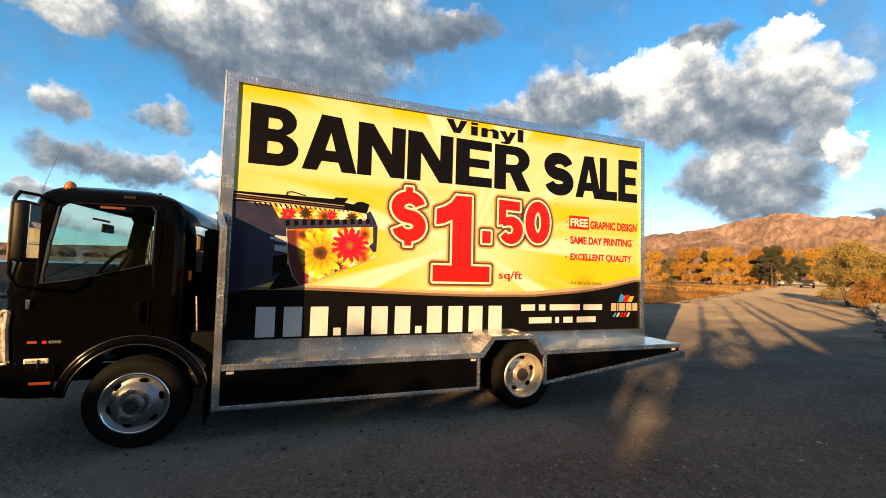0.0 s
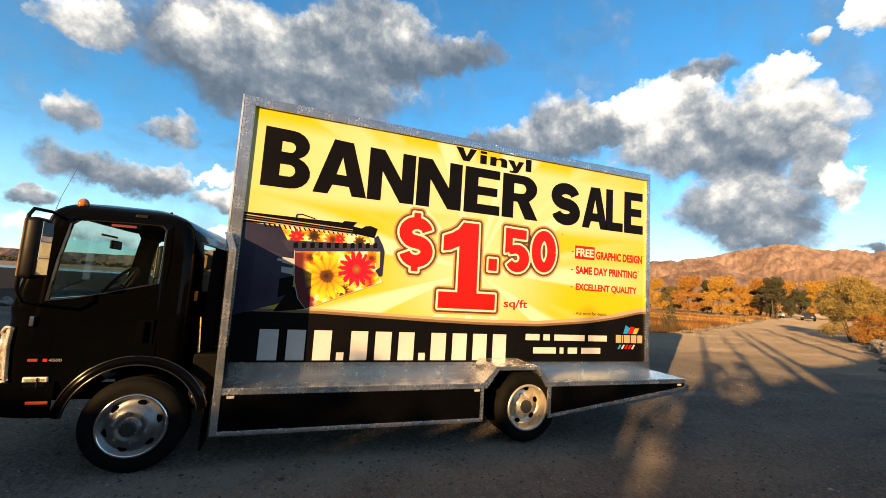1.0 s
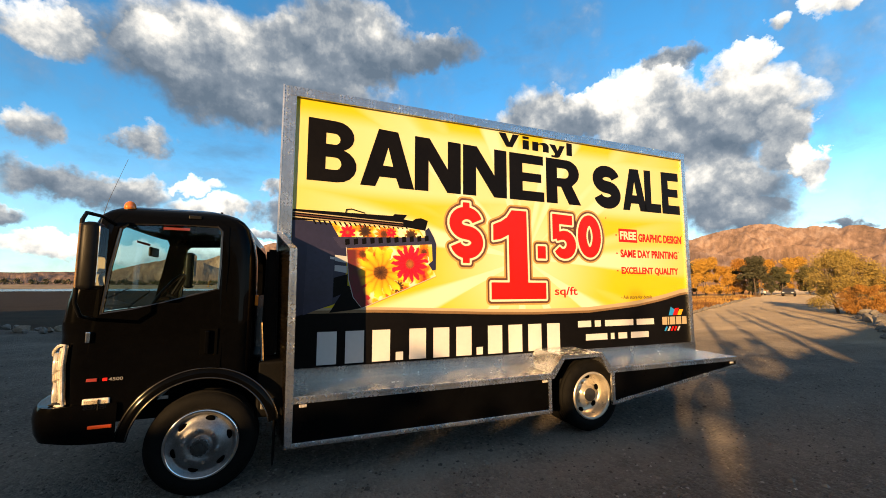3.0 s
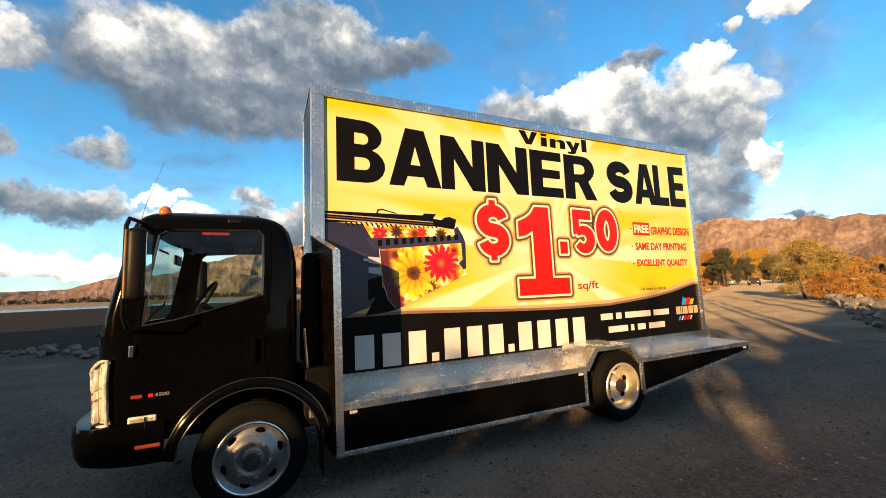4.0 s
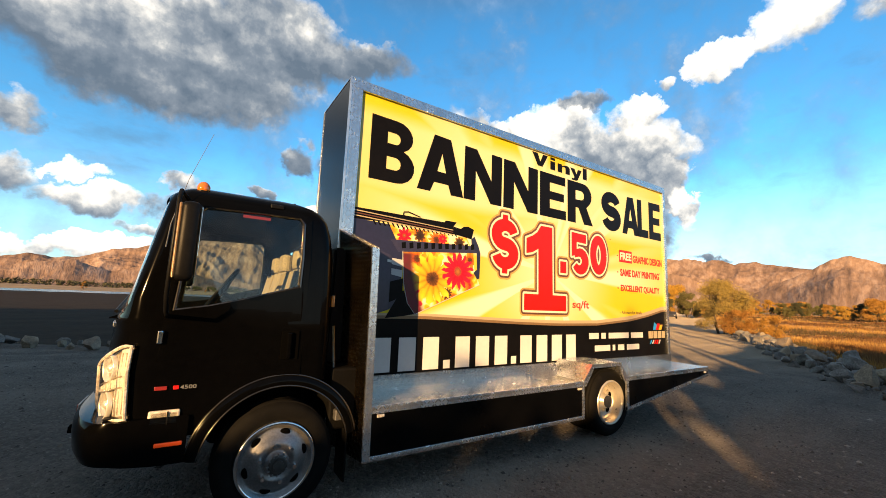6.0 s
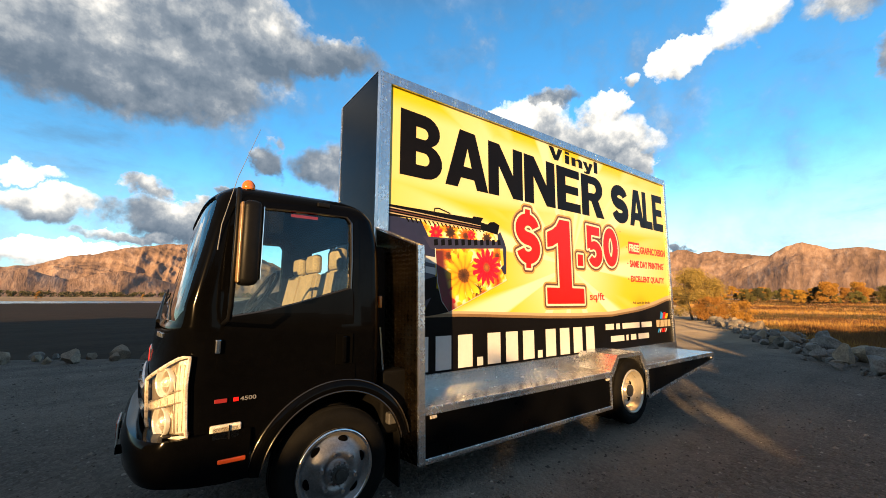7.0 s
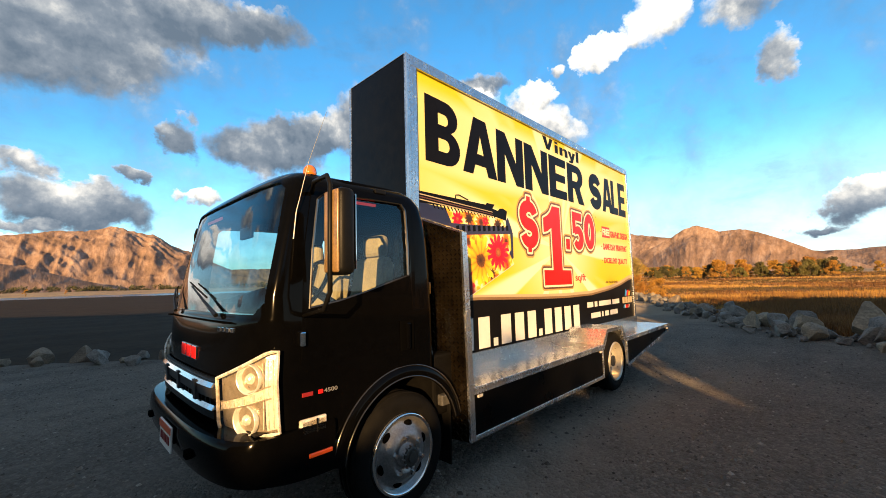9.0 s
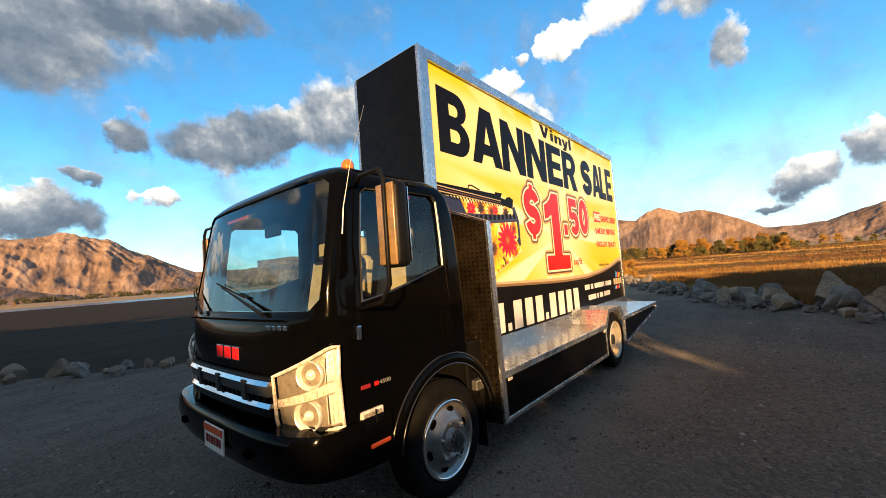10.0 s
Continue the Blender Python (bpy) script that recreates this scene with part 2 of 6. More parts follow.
M_AMBER = material("amber_lens", (0.80, 0.22, 0.015), 0.15, coat=1.0, grain=0.1, transmission=0.35)
M_ORANGE = material("orange_reflector", (0.55, 0.07, 0.008), 0.3, coat=0.5)
M_RED = material("red_enamel", (0.70, 0.012, 0.012), 0.4, spec=0.2)
M_SLAT = material("grey_grille_plastic", (0.045, 0.047, 0.052), 0.35, spec=0.4, grain=0.3, scale=9)
M_PLATE_WHITE = material("plate_white", (0.75, 0.72, 0.66), 0.4, grain=0.06, scale=9)
M_PLATE_RED = material("plate_red", (0.72, 0.10, 0.02), 0.4, grain=0.3, scale=14)
M_DIMGREY = material("dull_grey_enamel", (0.16, 0.16, 0.165), 0.4)
M_DIMRED = material("dull_red_enamel", (0.20, 0.012, 0.012), 0.4)
M_SEAT = material("beige_cloth", (0.34, 0.27, 0.17), 0.85, grain=0.3, scale=7, bump=0.3, bump_scale=220)
M_LINING = material("cab_lining", (0.32, 0.27, 0.19), 0.8, grain=0.3, scale=6, bump=0.2)
M_DASH = material("dashboard", (0.035, 0.034, 0.035), 0.6, grain=0.3, scale=9, bump=0.2, bump_scale=150)
# Mirror back: the sunset it reflects is put into this golden base colour.
M_SUNSET_SHELL = material("sunset_mirror_shell", (0.24, 0.145, 0.055), 0.34, grain=0.6, scale=12, bump=0.06, bump_scale=60, coat=0.3, coat_rough=0.2)
M_MIRROR = material("mirror_glass", (0.9, 0.9, 0.9), 0.02, metal=1.0)
M_WHITE = material("white_vinyl", (0.60, 0.59, 0.57), 0.35, grain=0.05, scale=3)
M_BLACKV = material("black_vinyl", (0.005, 0.0045, 0.0045), 0.35, spec=0.08, grain=0.3, scale=3)
M_BANNER_RED = material("red_vinyl", (0.66, 0.008, 0.003), 0.35, grain=0.08, scale=3, spec=0.25)
M_BROWN = material("brown_vinyl", (0.10, 0.035, 0.015), 0.4)
M_UMBER = material("umber_vinyl", (0.20, 0.12, 0.05), 0.4, grain=0.2, scale=3)
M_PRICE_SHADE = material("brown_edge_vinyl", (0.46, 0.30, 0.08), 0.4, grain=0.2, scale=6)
M_CREAM = material("cream_vinyl", (0.72, 0.68, 0.50), 0.35, grain=0.05, scale=3)
M_TAN = material("tan_vinyl", (0.42, 0.33, 0.20), 0.4)
M_INDIGO = material("indigo_vinyl", (0.016, 0.015, 0.045), 0.35, grain=0.3, scale=3)
M_VIOLET = material("violet_vinyl", (0.030, 0.026, 0.060), 0.35, grain=0.3, scale=3)
M_GREYV = material("grey_vinyl", (0.45, 0.45, 0.46), 0.4)
M_FLOWER_Y = material("yellow_petal", (0.82, 0.50, 0.015), 0.4, grain=0.3, scale=14, dark=(0.78, 0.26, 0.008))
M_BLUE = material("blue_vinyl", (0.02, 0.25, 0.62), 0.35)
M_STEEL_BOX = material("light_box_black", (0.003, 0.0033, 0.0036), 0.24, grain=0.5, scale=1.6, bump=0.04, bump_scale=5, spec=0.10)

# printed photograph of flowers: blurred warm ground, sharp blooms, a dark left margin
M_FLOWERS = bpy.data.materials.new("flower_print")
M_FLOWERS.use_nodes = True
n = Nodes(M_FLOWERS.node_tree)
p = M_FLOWERS.node_tree.nodes["Principled BSDF"]
co = n.add("ShaderNodeTexCoord").outputs["Object"]
q = n.add("ShaderNodeSeparateXYZ", {0: co})
fuzz = n.noise(co, 13.0, 5, 0.6)
c = n.ramp(n.noise(co, 6.5, 3, 0.5), ((0.30, (0.34, 0.012, 0.012)), (0.42, (0.74, 0.17, 0.008)), (0.50, (0.84, 0.50, 0.02)), (0.60, (0.86, 0.78, 0.52))))
PETAL_YELLOW = ((0.0, (0.035, 0.014, 0.006)), (0.22, (0.16, 0.06, 0.01)), (0.30, (0.74, 0.30, 0.008)), (0.70, (0.85, 0.50, 0.012)), (1.0, (0.86, 0.66, 0.05)))
PETAL_RED = ((0.0, (0.42, 0.16, 0.03)), (0.18, (0.30, 0.07, 0.02)), (0.28, (0.60, 0.006, 0.02)), (0.75, (0.62, 0.008, 0.035)), (1.0, (0.46, 0.005, 0.03)))
PETAL_ORANGE = ((0.0, (0.06, 0.02, 0.006)), (0.30, (0.16, 0.05, 0.01)), (0.45, (0.70, 0.12, 0.006)), (1.0, (0.82, 0.34, 0.01)))
PETAL_DARK = ((0.0, (0.02, 0.012, 0.006)), (0.6, (0.07, 0.03, 0.008)), (1.0, (0.32, 0.14, 0.01)))
for fx, fz, fr, petals, stops in ((1.25, 1.53, 0.125, 9, PETAL_RED), (1.95, 1.99, 0.10, 8, PETAL_ORANGE), (1.28, 1.95, 0.11, 8, PETAL_ORANGE), (1.66, 1.61, 0.075, 11, PETAL_DARK), (1.472, 1.76, 0.285, 13, PETAL_YELLOW), (1.79, 1.86, 0.215, 15, PETAL_RED),
                                  (1.12, 2.17, 0.085, 9, PETAL_RED), (1.30, 2.19, 0.075, 9, PETAL_DARK), (1.50, 2.17, 0.105, 11, PETAL_ORANGE), (1.58, 2.19, 0.06, 9, PETAL_RED), (1.80, 2.17, 0.075, 9, PETAL_DARK)):
    dx, dz = n.math("SUBTRACT", q.outputs[0], fx), n.math("SUBTRACT", q.outputs[2], fz)
    far = n.math("DIVIDE", n.math("SQRT", n.math("ADD", n.math("MULTIPLY", dx, dx), n.math("MULTIPLY", dz, dz))), fr)
    turn = n.math("ADD", n.math("ARCTAN2", dz, dx), n.math("MULTIPLY_ADD", fuzz, 0.5, -0.25))
    lobe = n.math("ABSOLUTE", n.math("SINE", n.math("MULTIPLY", turn, petals / 2)))
    rim_ = n.math("ADD", n.math("MULTIPLY_ADD", lobe, 0.42, 0.58), n.math("MULTIPLY_ADD", fuzz, 0.3, -0.15))
    inside = n.step(n.math("SUBTRACT", rim_, far), -0.03, 0.07)
    vein = n.math("MULTIPLY_ADD", lobe, 0.45, 0.62)
    bloom = n.mix(1.0, n.ramp(n.math("ADD", far, n.math("MULTIPLY_ADD", fuzz, 0.2, -0.1)), stops), n.add("ShaderNodeCombineColor", {0: vein, 1: vein, 2: vein}).outputs[0], "MULTIPLY")
    c = n.mix(inside, c, bloom)
low = n.math("MULTIPLY_ADD", q.outputs[2], -1.61, 3.245)
margin = n.math("SUBTRACT", n.math("SUBTRACT", q.outputs[0], 1.11), n.math("MULTIPLY", n.math("MULTIPLY", low, low), 0.17))
c = n.mix(n.math("MULTIPLY", n.step(margin, 0.17, 0.08), n.step(q.outputs[2], 2.03, 1.98)), c, n.mix(fuzz, (0.05, 0.03, 0.01), (0.20, 0.006, 0.03)))
n.put(p.inputs["Base Color"], c)
p.inputs["Roughness"].default_value = 0.4
p.inputs["Specular IOR Level"].default_value = 0.3

# printed banner: yellow with pale rays from the price outwards
M_YELLOW = bpy.data.materials.new("yellow_rays")
M_YELLOW.use_nodes = True
n = Nodes(M_YELLOW.node_tree)
p = M_YELLOW.node_tree.nodes["Principled BSDF"]
q = n.add("ShaderNodeSeparateXYZ", {0: n.add("ShaderNodeTexCoord").outputs["Object"]})
dx, dz = n.math("SUBTRACT", q.outputs[0], 3.25), n.math("SUBTRACT", q.outputs[2], 1.95)
turn = n.math("ARCTAN2", dz, dx)
ray = n.math("ADD", n.math("SINE", n.math("MULTIPLY_ADD", turn, 11.0, 0.8)), n.math("MULTIPLY", n.math("SINE", n.math("MULTIPLY_ADD", turn, 23.0, 2.0)), 0.6))
away = n.math("SQRT", n.math("ADD", n.math("MULTIPLY", dx, dx), n.math("MULTIPLY", dz, dz)))
pale = n.math("MAXIMUM", n.step(away, 1.5, 0.1, 0.0, 0.75), n.math("MULTIPLY", n.step(ray, -0.2, 0.9), n.step(away, 3.4, 1.0, 0.10, 0.95)))
halo_z = n.math("ABSOLUTE", n.math("SUBTRACT", q.outputs[2], 2.98))
pale = n.math("MAXIMUM", pale, n.math("MULTIPLY", n.step(halo_z, 0.50, 0.30, 0.0, 0.62), n.step(n.math("ABSOLUTE", dx), 3.0, 1.6, 0.55, 1.0)))
n.put(p.inputs["Base Color"], n.mix(pale, (0.61, 0.468, 0.004), (0.67, 0.685, 0.53)))
p.inputs["Roughness"].default_value = 0.38
p.inputs["Specular IOR Level"].default_value = 0.3


# ---- mesh helpers ----
def mesh_of(name, bm, mat, smooth=False):
    me = bpy.data.meshes.new(name)
    bmesh.ops.recalc_face_normals(bm, faces=bm.faces)
    if smooth:
        for f in bm.faces:
            f.smooth = True
    bm.to_mesh(me)
    bm.free()
    for m in mat if isinstance(mat, (list, tuple)) else [mat]:
        me.materials.append(m)
    return me


def part(name, bm, mat, parent, label="", smooth=False):
    """Links a bmesh, or a finished mesh, as one object under a thing or a part."""
    me = mesh_of(name, bm, mat, smooth) if isinstance(bm, bmesh.types.BMesh) else bm
    ob = new(name, me)
    ob.parent = parent
    return tagged(ob, label) if label else ob


def thing(name, label, category, group="", kind="", at=None):
    ob = new(name)
    ob.empty_display_size = 0.2
    if at is not None:
        ob.matrix_basis = at
    return tagged(ob, label, category, group, kind)


def box(x0, x1, y0, y1, z0, z1, bevel=0.0, bm=None, segments=2):
    bm = bm or bmesh.new()
    r = bmesh.ops.create_cube(bm, size=1, matrix=Matrix.LocRotScale(((x0 + x1) / 2, (y0 + y1) / 2, (z0 + z1) / 2), None, (abs(x1 - x0), abs(y1 - y0), abs(z1 - z0))))
    if bevel:
        edges = {e for v in r["verts"] for e in v.link_edges}
        bmesh.ops.bevel(bm, geom=list(edges), offset=bevel, segments=segments, affect="EDGES", profile=0.5)
    return bm


def prism(points, axis, lo, hi, bm=None, bevel=0.0):
    """A polygon pushed along an axis. axis y: points are (x, z); axis x: (y, z); axis z: (x, y)."""
    bm = bm or bmesh.new()
    put = {"y": lambda a, b, c: (a, c, b), "x": lambda a, b, c: (c, a, b), "z": lambda a, b, c: (a, b, c)}[axis]
    v0 = [bm.verts.new(put(a, b, lo)) for a, b in points]
    v1 = [bm.verts.new(put(a, b, hi)) for a, b in points]
    faces = [bm.faces.new(v0), bm.faces.new(v1[::-1])]
    k = len(points)
    for i in range(k):
        faces.append(bm.faces.new((v0[i], v1[i], v1[(i + 1) % k], v0[(i + 1) % k])))
    bmesh.ops.recalc_face_normals(bm, faces=faces)
    if bevel:
        bmesh.ops.bevel(bm, geom=[e for e in bm.edges if e.verts[0] in v0 + v1], offset=bevel, segments=2, affect="EDGES")
    return bm


def sweep(points, radius, sides=8, bm=None):
    """A round bar along a line of points."""
    bm = bm or bmesh.new()
    pts = [Vector(p) for p in points]
    rings = []
    for i, p in enumerate(pts):
        d = (pts[min(i + 1, len(pts) - 1)] - pts[max(i - 1, 0)]).normalized()
        a = d.orthogonal().normalized() if not rings else (side - d * side.dot(d)).normalized()
        side, b = a, d.cross(a)
        r = radius[i] if isinstance(radius, (list, tuple)) else radius
        rings.append([bm.verts.new(p + (a * math.cos(2 * math.pi * k / sides) + b * math.sin(2 * math.pi * k / sides)) * r) for k in range(sides)])
    for r0, r1 in zip(rings, rings[1:]):
        for k in range(sides):
            bm.faces.new((r0[k], r0[(k + 1) % sides], r1[(k + 1) % sides], r1[k]))
    bm.faces.new(rings[0][::-1]), bm.faces.new(rings[-1])
    return bm


def revolve(profile, sides=48, bm=None, at=(0, 0, 0)):
    """Turns (radius, y) pairs about the y axis through a point."""
    bm = bm or bmesh.new()
    rings = []
    for r, y in profile:
        if r < 1e-5:
            rings.append([bm.verts.new((at[0], at[1] + y, at[2]))])
        else:
            rings.append([bm.verts.new((at[0] + r * math.cos(2 * math.pi * k / sides), at[1] + y, at[2] + r * math.sin(2 * math.pi * k / sides))) for k in range(sides)])
    for a, b in zip(rings, rings[1:]):
        for k in range(sides):
            j = (k + 1) % sides
            quad = [a[k % len(a)], a[j % len(a)], b[j % len(b)], b[k % len(b)]]
            quad = list(dict.fromkeys(quad))
            if len(quad) > 2:
                bm.faces.new(quad)
    return bm


def uv_planar(bm):
    """Texture coordinates in metres, by the side that each face looks to."""
    layer = bm.loops.layers.uv.verify()
    bm.normal_update()
    for f in bm.faces:
        k = max(range(3), key=lambda i: abs(f.normal[i]))
        a, b = [i for i in range(3) if i != k]
        for loop in f.loops:
            loop[layer].uv = (loop.vert.co[a], loop.vert.co[b])
    return bm


def cut(me, cutters, operation="DIFFERENCE"):
    """A mesh with others taken out of it."""
    base = new("work", me)
    tools = []
    for c in cutters:
        t = new("tool", mesh_of("tool", c, M_MATT))
        tools.append(t)
        mod = base.modifiers.new("cut", "BOOLEAN")
        mod.operation, mod.object, mod.solver = operation, t, "EXACT"
    out = bpy.data.meshes.new_from_object(base.evaluated_get(bpy.context.evaluated_depsgraph_get()))
    for o in (base, *tools):
        bpy.data.objects.remove(o)
    out.materials.clear()
    return out


def flat_curve(make, offset=0.0, depth=0.001):
    data = make()
    data.dimensions, data.fill_mode = "2D", "BOTH"
    data.offset, data.extrude, data.resolution_u = offset, depth, 6
    ob = new("work", data)
    me = bpy.data.meshes.new_from_object(ob.evaluated_get(bpy.context.evaluated_depsgraph_get()))
    bpy.data.objects.remove(ob)
    return me


def stand_up(me, x0, x1, z0, z1, y, box2=None, shape=None):
    """Lays a flat mesh into the upright rectangle x0..x1, z0..z1 at depth y. box2: the flat bounds to be used; shape: bends heights."""
    n = len(me.vertices)
    co = np.empty(n * 3)
    me.vertices.foreach_get("co", co)
    co = co.reshape(n, 3)
    lo, hi = (co[:, :2].min(0), co[:, :2].max(0)) if box2 is None else (np.array(box2[0]), np.array(box2[1]))
    s = (co[:, :2] - lo) / (hi - lo)
    x, h = x0 + s[:, 0] * (x1 - x0), s[:, 1]
    z = z0 + h * (z1 - z0)
    if shape is not None:
        z = z0 + h * (z1 - z0) * shape(x)
    out = np.stack([x, y - co[:, 2], z], 1)
    me.vertices.foreach_set("co", out.ravel())
    me.update()
    return lo, hi


def text(body, x0, x1, z0, z1, y, mat, parent, name="lettering", bold=0.02, shape=None, label=""):
    def make():
        c = bpy.data.curves.new("text", "FONT")
        c.body, c.size = body, 1.0
        return c
    me = flat_curve(make, bold)
    stand_up(me, x0, x1, z0, z1, y, None, shape)
    me.materials.clear()
    me.materials.append(mat)
    return part(name, me, None, parent, label)


def polygon_curve(loops):
    def make():
        c = bpy.data.curves.new("shape", "CURVE")
        c.dimensions = "2D"
        for pts in loops:
            s = c.splines.new("POLY")
            s.points.add(len(pts) - 1)
            for q, (a, b) in zip(s.points, pts):
                q.co = (a, b, 0, 1)
            s.use_cyclic_u = True
        return c
    return make


def upright_plate(points, y, depth, mat, parent, name, label=""):
    """A flat shape on the banner, a hair's breadth proud of it."""
    return part(name, prism(points, "y", y - depth, y), mat, parent, label)


# ---- the ground, one sheet to the horizon ----
def along(line):
    """Distance to a broken line; positive on its left side as it runs."""
    a = np.array(line[:-1], float)
    d = np.array(line[1:], float) - a
    ln = np.hypot(*d.T)

    def f(x, y):
        best, sign = np.full(np.shape(x), 1e9), np.zeros(np.shape(x))
        for (ax, ay), (dx_, dy_), l in zip(a, d, ln):
            t = np.clip(((x - ax) * dx_ + (y - ay) * dy_) / l ** 2, 0, 1)
            px, py = x - ax - t * dx_, y - ay - t * dy_
            dist = np.hypot(px, py)
            s = np.sign(dx_ * py - dy_ * px)
            near = dist < best
            best, sign = np.where(near, dist, best), np.where(near, s, sign)
        return best * np.where(sign == 0, 1, sign)
    return f


ROCK_LINE = [(-60, -52), (-12, -20), (9, -3.6), (13, -0.4), (21.3, 3.6), (36, 10.4), (120, 53), (900, 440)]
SHORE = [(-400, 160), (-40, 34), (-8, 14.2), (-4.6, 11.2), (-2.2, 10.3), (-0.1, 8.1), (1.5, 7.4), (9, 8.8), (21.5, 12.0), (30, 16.2), (120, 62), (900, 480)]
beyond_rocks = along(ROCK_LINE)
beyond_shore = along(SHORE)
WATER_Z = -0.56


def smooth01(x, lo, hi):
    t = np.clip((x - lo) / (hi - lo), 0, 1)
    return t * t * (3 - 2 * t)


def lake(x, y):
    """How much a place lies in the lake basin, 0 to 1."""
    ang = np.degrees(np.arctan2(y, x - 6))
    return smooth01(beyond_shore(x, y), 0.2, 3.2) * smooth01(ang, 44, 56) * (1 - smooth01(np.hypot(x, y), 330, 360))


def height(x, y):
    x, y = np.asarray(x, float), np.asarray(y, float)
    r = np.hypot(x, y)
    out_r = smooth01(-beyond_rocks(x, y), 0.4, 4.5)
    z = -0.55 * out_r * (1 - lake(x, y))
    z = z - 0.35 * smooth01(beyond_shore(x, y), 0.5, 6.0) * (1 - lake(x, y)) * (1 - out_r)
    z = z - (0.44 + 0.5 * smooth01(np.hypot(x, y), 190, 235) + 0.03 * np.sin(x * 0.4 + y * 0.23)) * lake(x, y)
    rise = smooth01(r, 25, 150) * 2.0 * out_r + smooth01(r, 335, 400) * 2.6
    bumps = 0.02 * np.sin(x * 0.9 + 1.3 * np.sin(y * 0.6)) + 0.016 * np.sin(y * 1.7 + 0.8 * np.sin(x * 1.1)) + 0.10 * out_r * np.sin(x * 0.35) * np.sin(y * 0.42 + 1)
    return z + rise * (1 - lake(x, y)) + bumps


def ground_material():
    m = bpy.data.materials.new("gravel_ground")
    m.use_nodes = True
    n = Nodes(m.node_tree)
    p = m.node_tree.nodes["Principled BSDF"]
    co = n.add("ShaderNodeTexCoord").outputs["Object"]
    stone = n.add("ShaderNodeTexVoronoi", {"Vector": co, "Scale": 34.0})
    stone2 = n.add("ShaderNodeTexVoronoi", {"Vector": co, "Scale": 105.0})
    patch, grit = n.noise(co, 0.5, 6, 0.62), n.noise(co, 70.0, 4, 0.6)
    tint = n.ramp(stone.outputs["Color"], ((0.0, (0.068, 0.057, 0.048)), (0.45, (0.203, 0.175, 0.146)), (0.8, (0.319, 0.281, 0.239)), (1.0, (0.456, 0.402, 0.336))))
    c = n.mix(0.45, tint, n.mix(n.step(patch, 0.3, 0.7), (0.136, 0.116, 0.096), (0.305, 0.267, 0.223)))
    c = n.mix(n.step(grit, 0.38, 0.7, 0, 0.5), c, (0.095, 0.079, 0.065))
    # smooth packed dirt where cars roll, in long bands along the road, with scuffed blotches
    rolled = n.add("ShaderNodeMapping", {"Vector": co, "Rotation": (0, 0, radians(-24)), "Scale": (0.10, 0.75, 1.0)}).outputs[0]
    bands, blotch = n.noise(rolled, 1.0, 4, 0.55), n.noise(co, 1.7, 6, 0.65)
    packed = n.math("MULTIPLY", n.step(bands, 0.42, 0.62), n.step(blotch, 0.30, 0.60))
    c = n.mix(n.math("MULTIPLY", packed, 0.62), c, n.mix(n.noise(co, 9.0, 6, 0.7), (0.203, 0.176, 0.145), (0.346, 0.305, 0.253)))
    # sandier road beyond the pull-out, its golden sunlight also put into the colour
    at = n.add("ShaderNodeSeparateXYZ", {0: co})
    way = n.math("ADD", n.math("MULTIPLY_ADD", at.outputs[0], 0.9, n.math("MULTIPLY", at.outputs[1], 0.4)), n.math("MULTIPLY_ADD", patch, 6.0, -3.0))
    c = n.mix(n.step(way, 10.5, 19.0, 0.0, 0.6), c, (0.576, 0.462, 0.318))
    n.put(p.inputs["Base Color"], c)
    p.inputs["Roughness"].default_value = 0.92
    p.inputs["Diffuse Roughness"].default_value = 1.0
    p.inputs["Specular IOR Level"].default_value = 0.25
    h = n.math("ADD", n.math("MULTIPLY", stone.outputs["Distance"], -0.8), n.math("ADD", n.math("MULTIPLY", stone2.outputs["Distance"], -0.4), n.math("MULTIPLY", grit, 0.3)))
    h = n.math("MULTIPLY", h, n.math("MULTIPLY_ADD", packed, -0.40, 1.0))
    n.put(p.inputs["Normal"], n.add("ShaderNodeBump", {"Height": h, "Strength": 1.0, "Distance": 0.06}))
    return m


def field_material():
    m = bpy.data.materials.new("dry_marsh_grass")
    m.use_nodes = True
    n = Nodes(m.node_tree)
    p = m.node_tree.nodes["Principled BSDF"]
    co = n.add("ShaderNodeTexCoord").outputs["Object"]
    turned = n.add("ShaderNodeMapping", {"Vector": co, "Rotation": (0, 0, radians(-22)), "Scale": (0.9, 0.22, 1.0)}).outputs[0]
    band, tuft = n.noise(turned, 0.13, 5, 0.6), n.noise(co, 2.5, 6, 0.7)
    f = n.math("ADD", n.math("MULTIPLY", band, 0.75), n.math("MULTIPLY", tuft, 0.35))
    n.put(p.inputs["Base Color"], n.ramp(f, ((0.36, (0.040, 0.024, 0.008)), (0.46, (0.13, 0.056, 0.013)), (0.56, (0.29, 0.145, 0.028)), (0.70, (0.42, 0.26, 0.07)))))
    p.inputs["Roughness"].default_value = 0.95
    p.inputs["Diffuse Roughness"].default_value = 1.0
    n.put(p.inputs["Normal"], n.add("ShaderNodeBump", {"Height": tuft, "Strength": 1.0, "Distance": 0.25}))
    return m


M_GRAVEL, M_FIELD = ground_material(), field_material()
M_SHORE = material("far_shore_sand", (0.32, 0.22, 0.115), 0.9, grain=0.6, scale=0.06, bump=0.3, bump_scale=1)

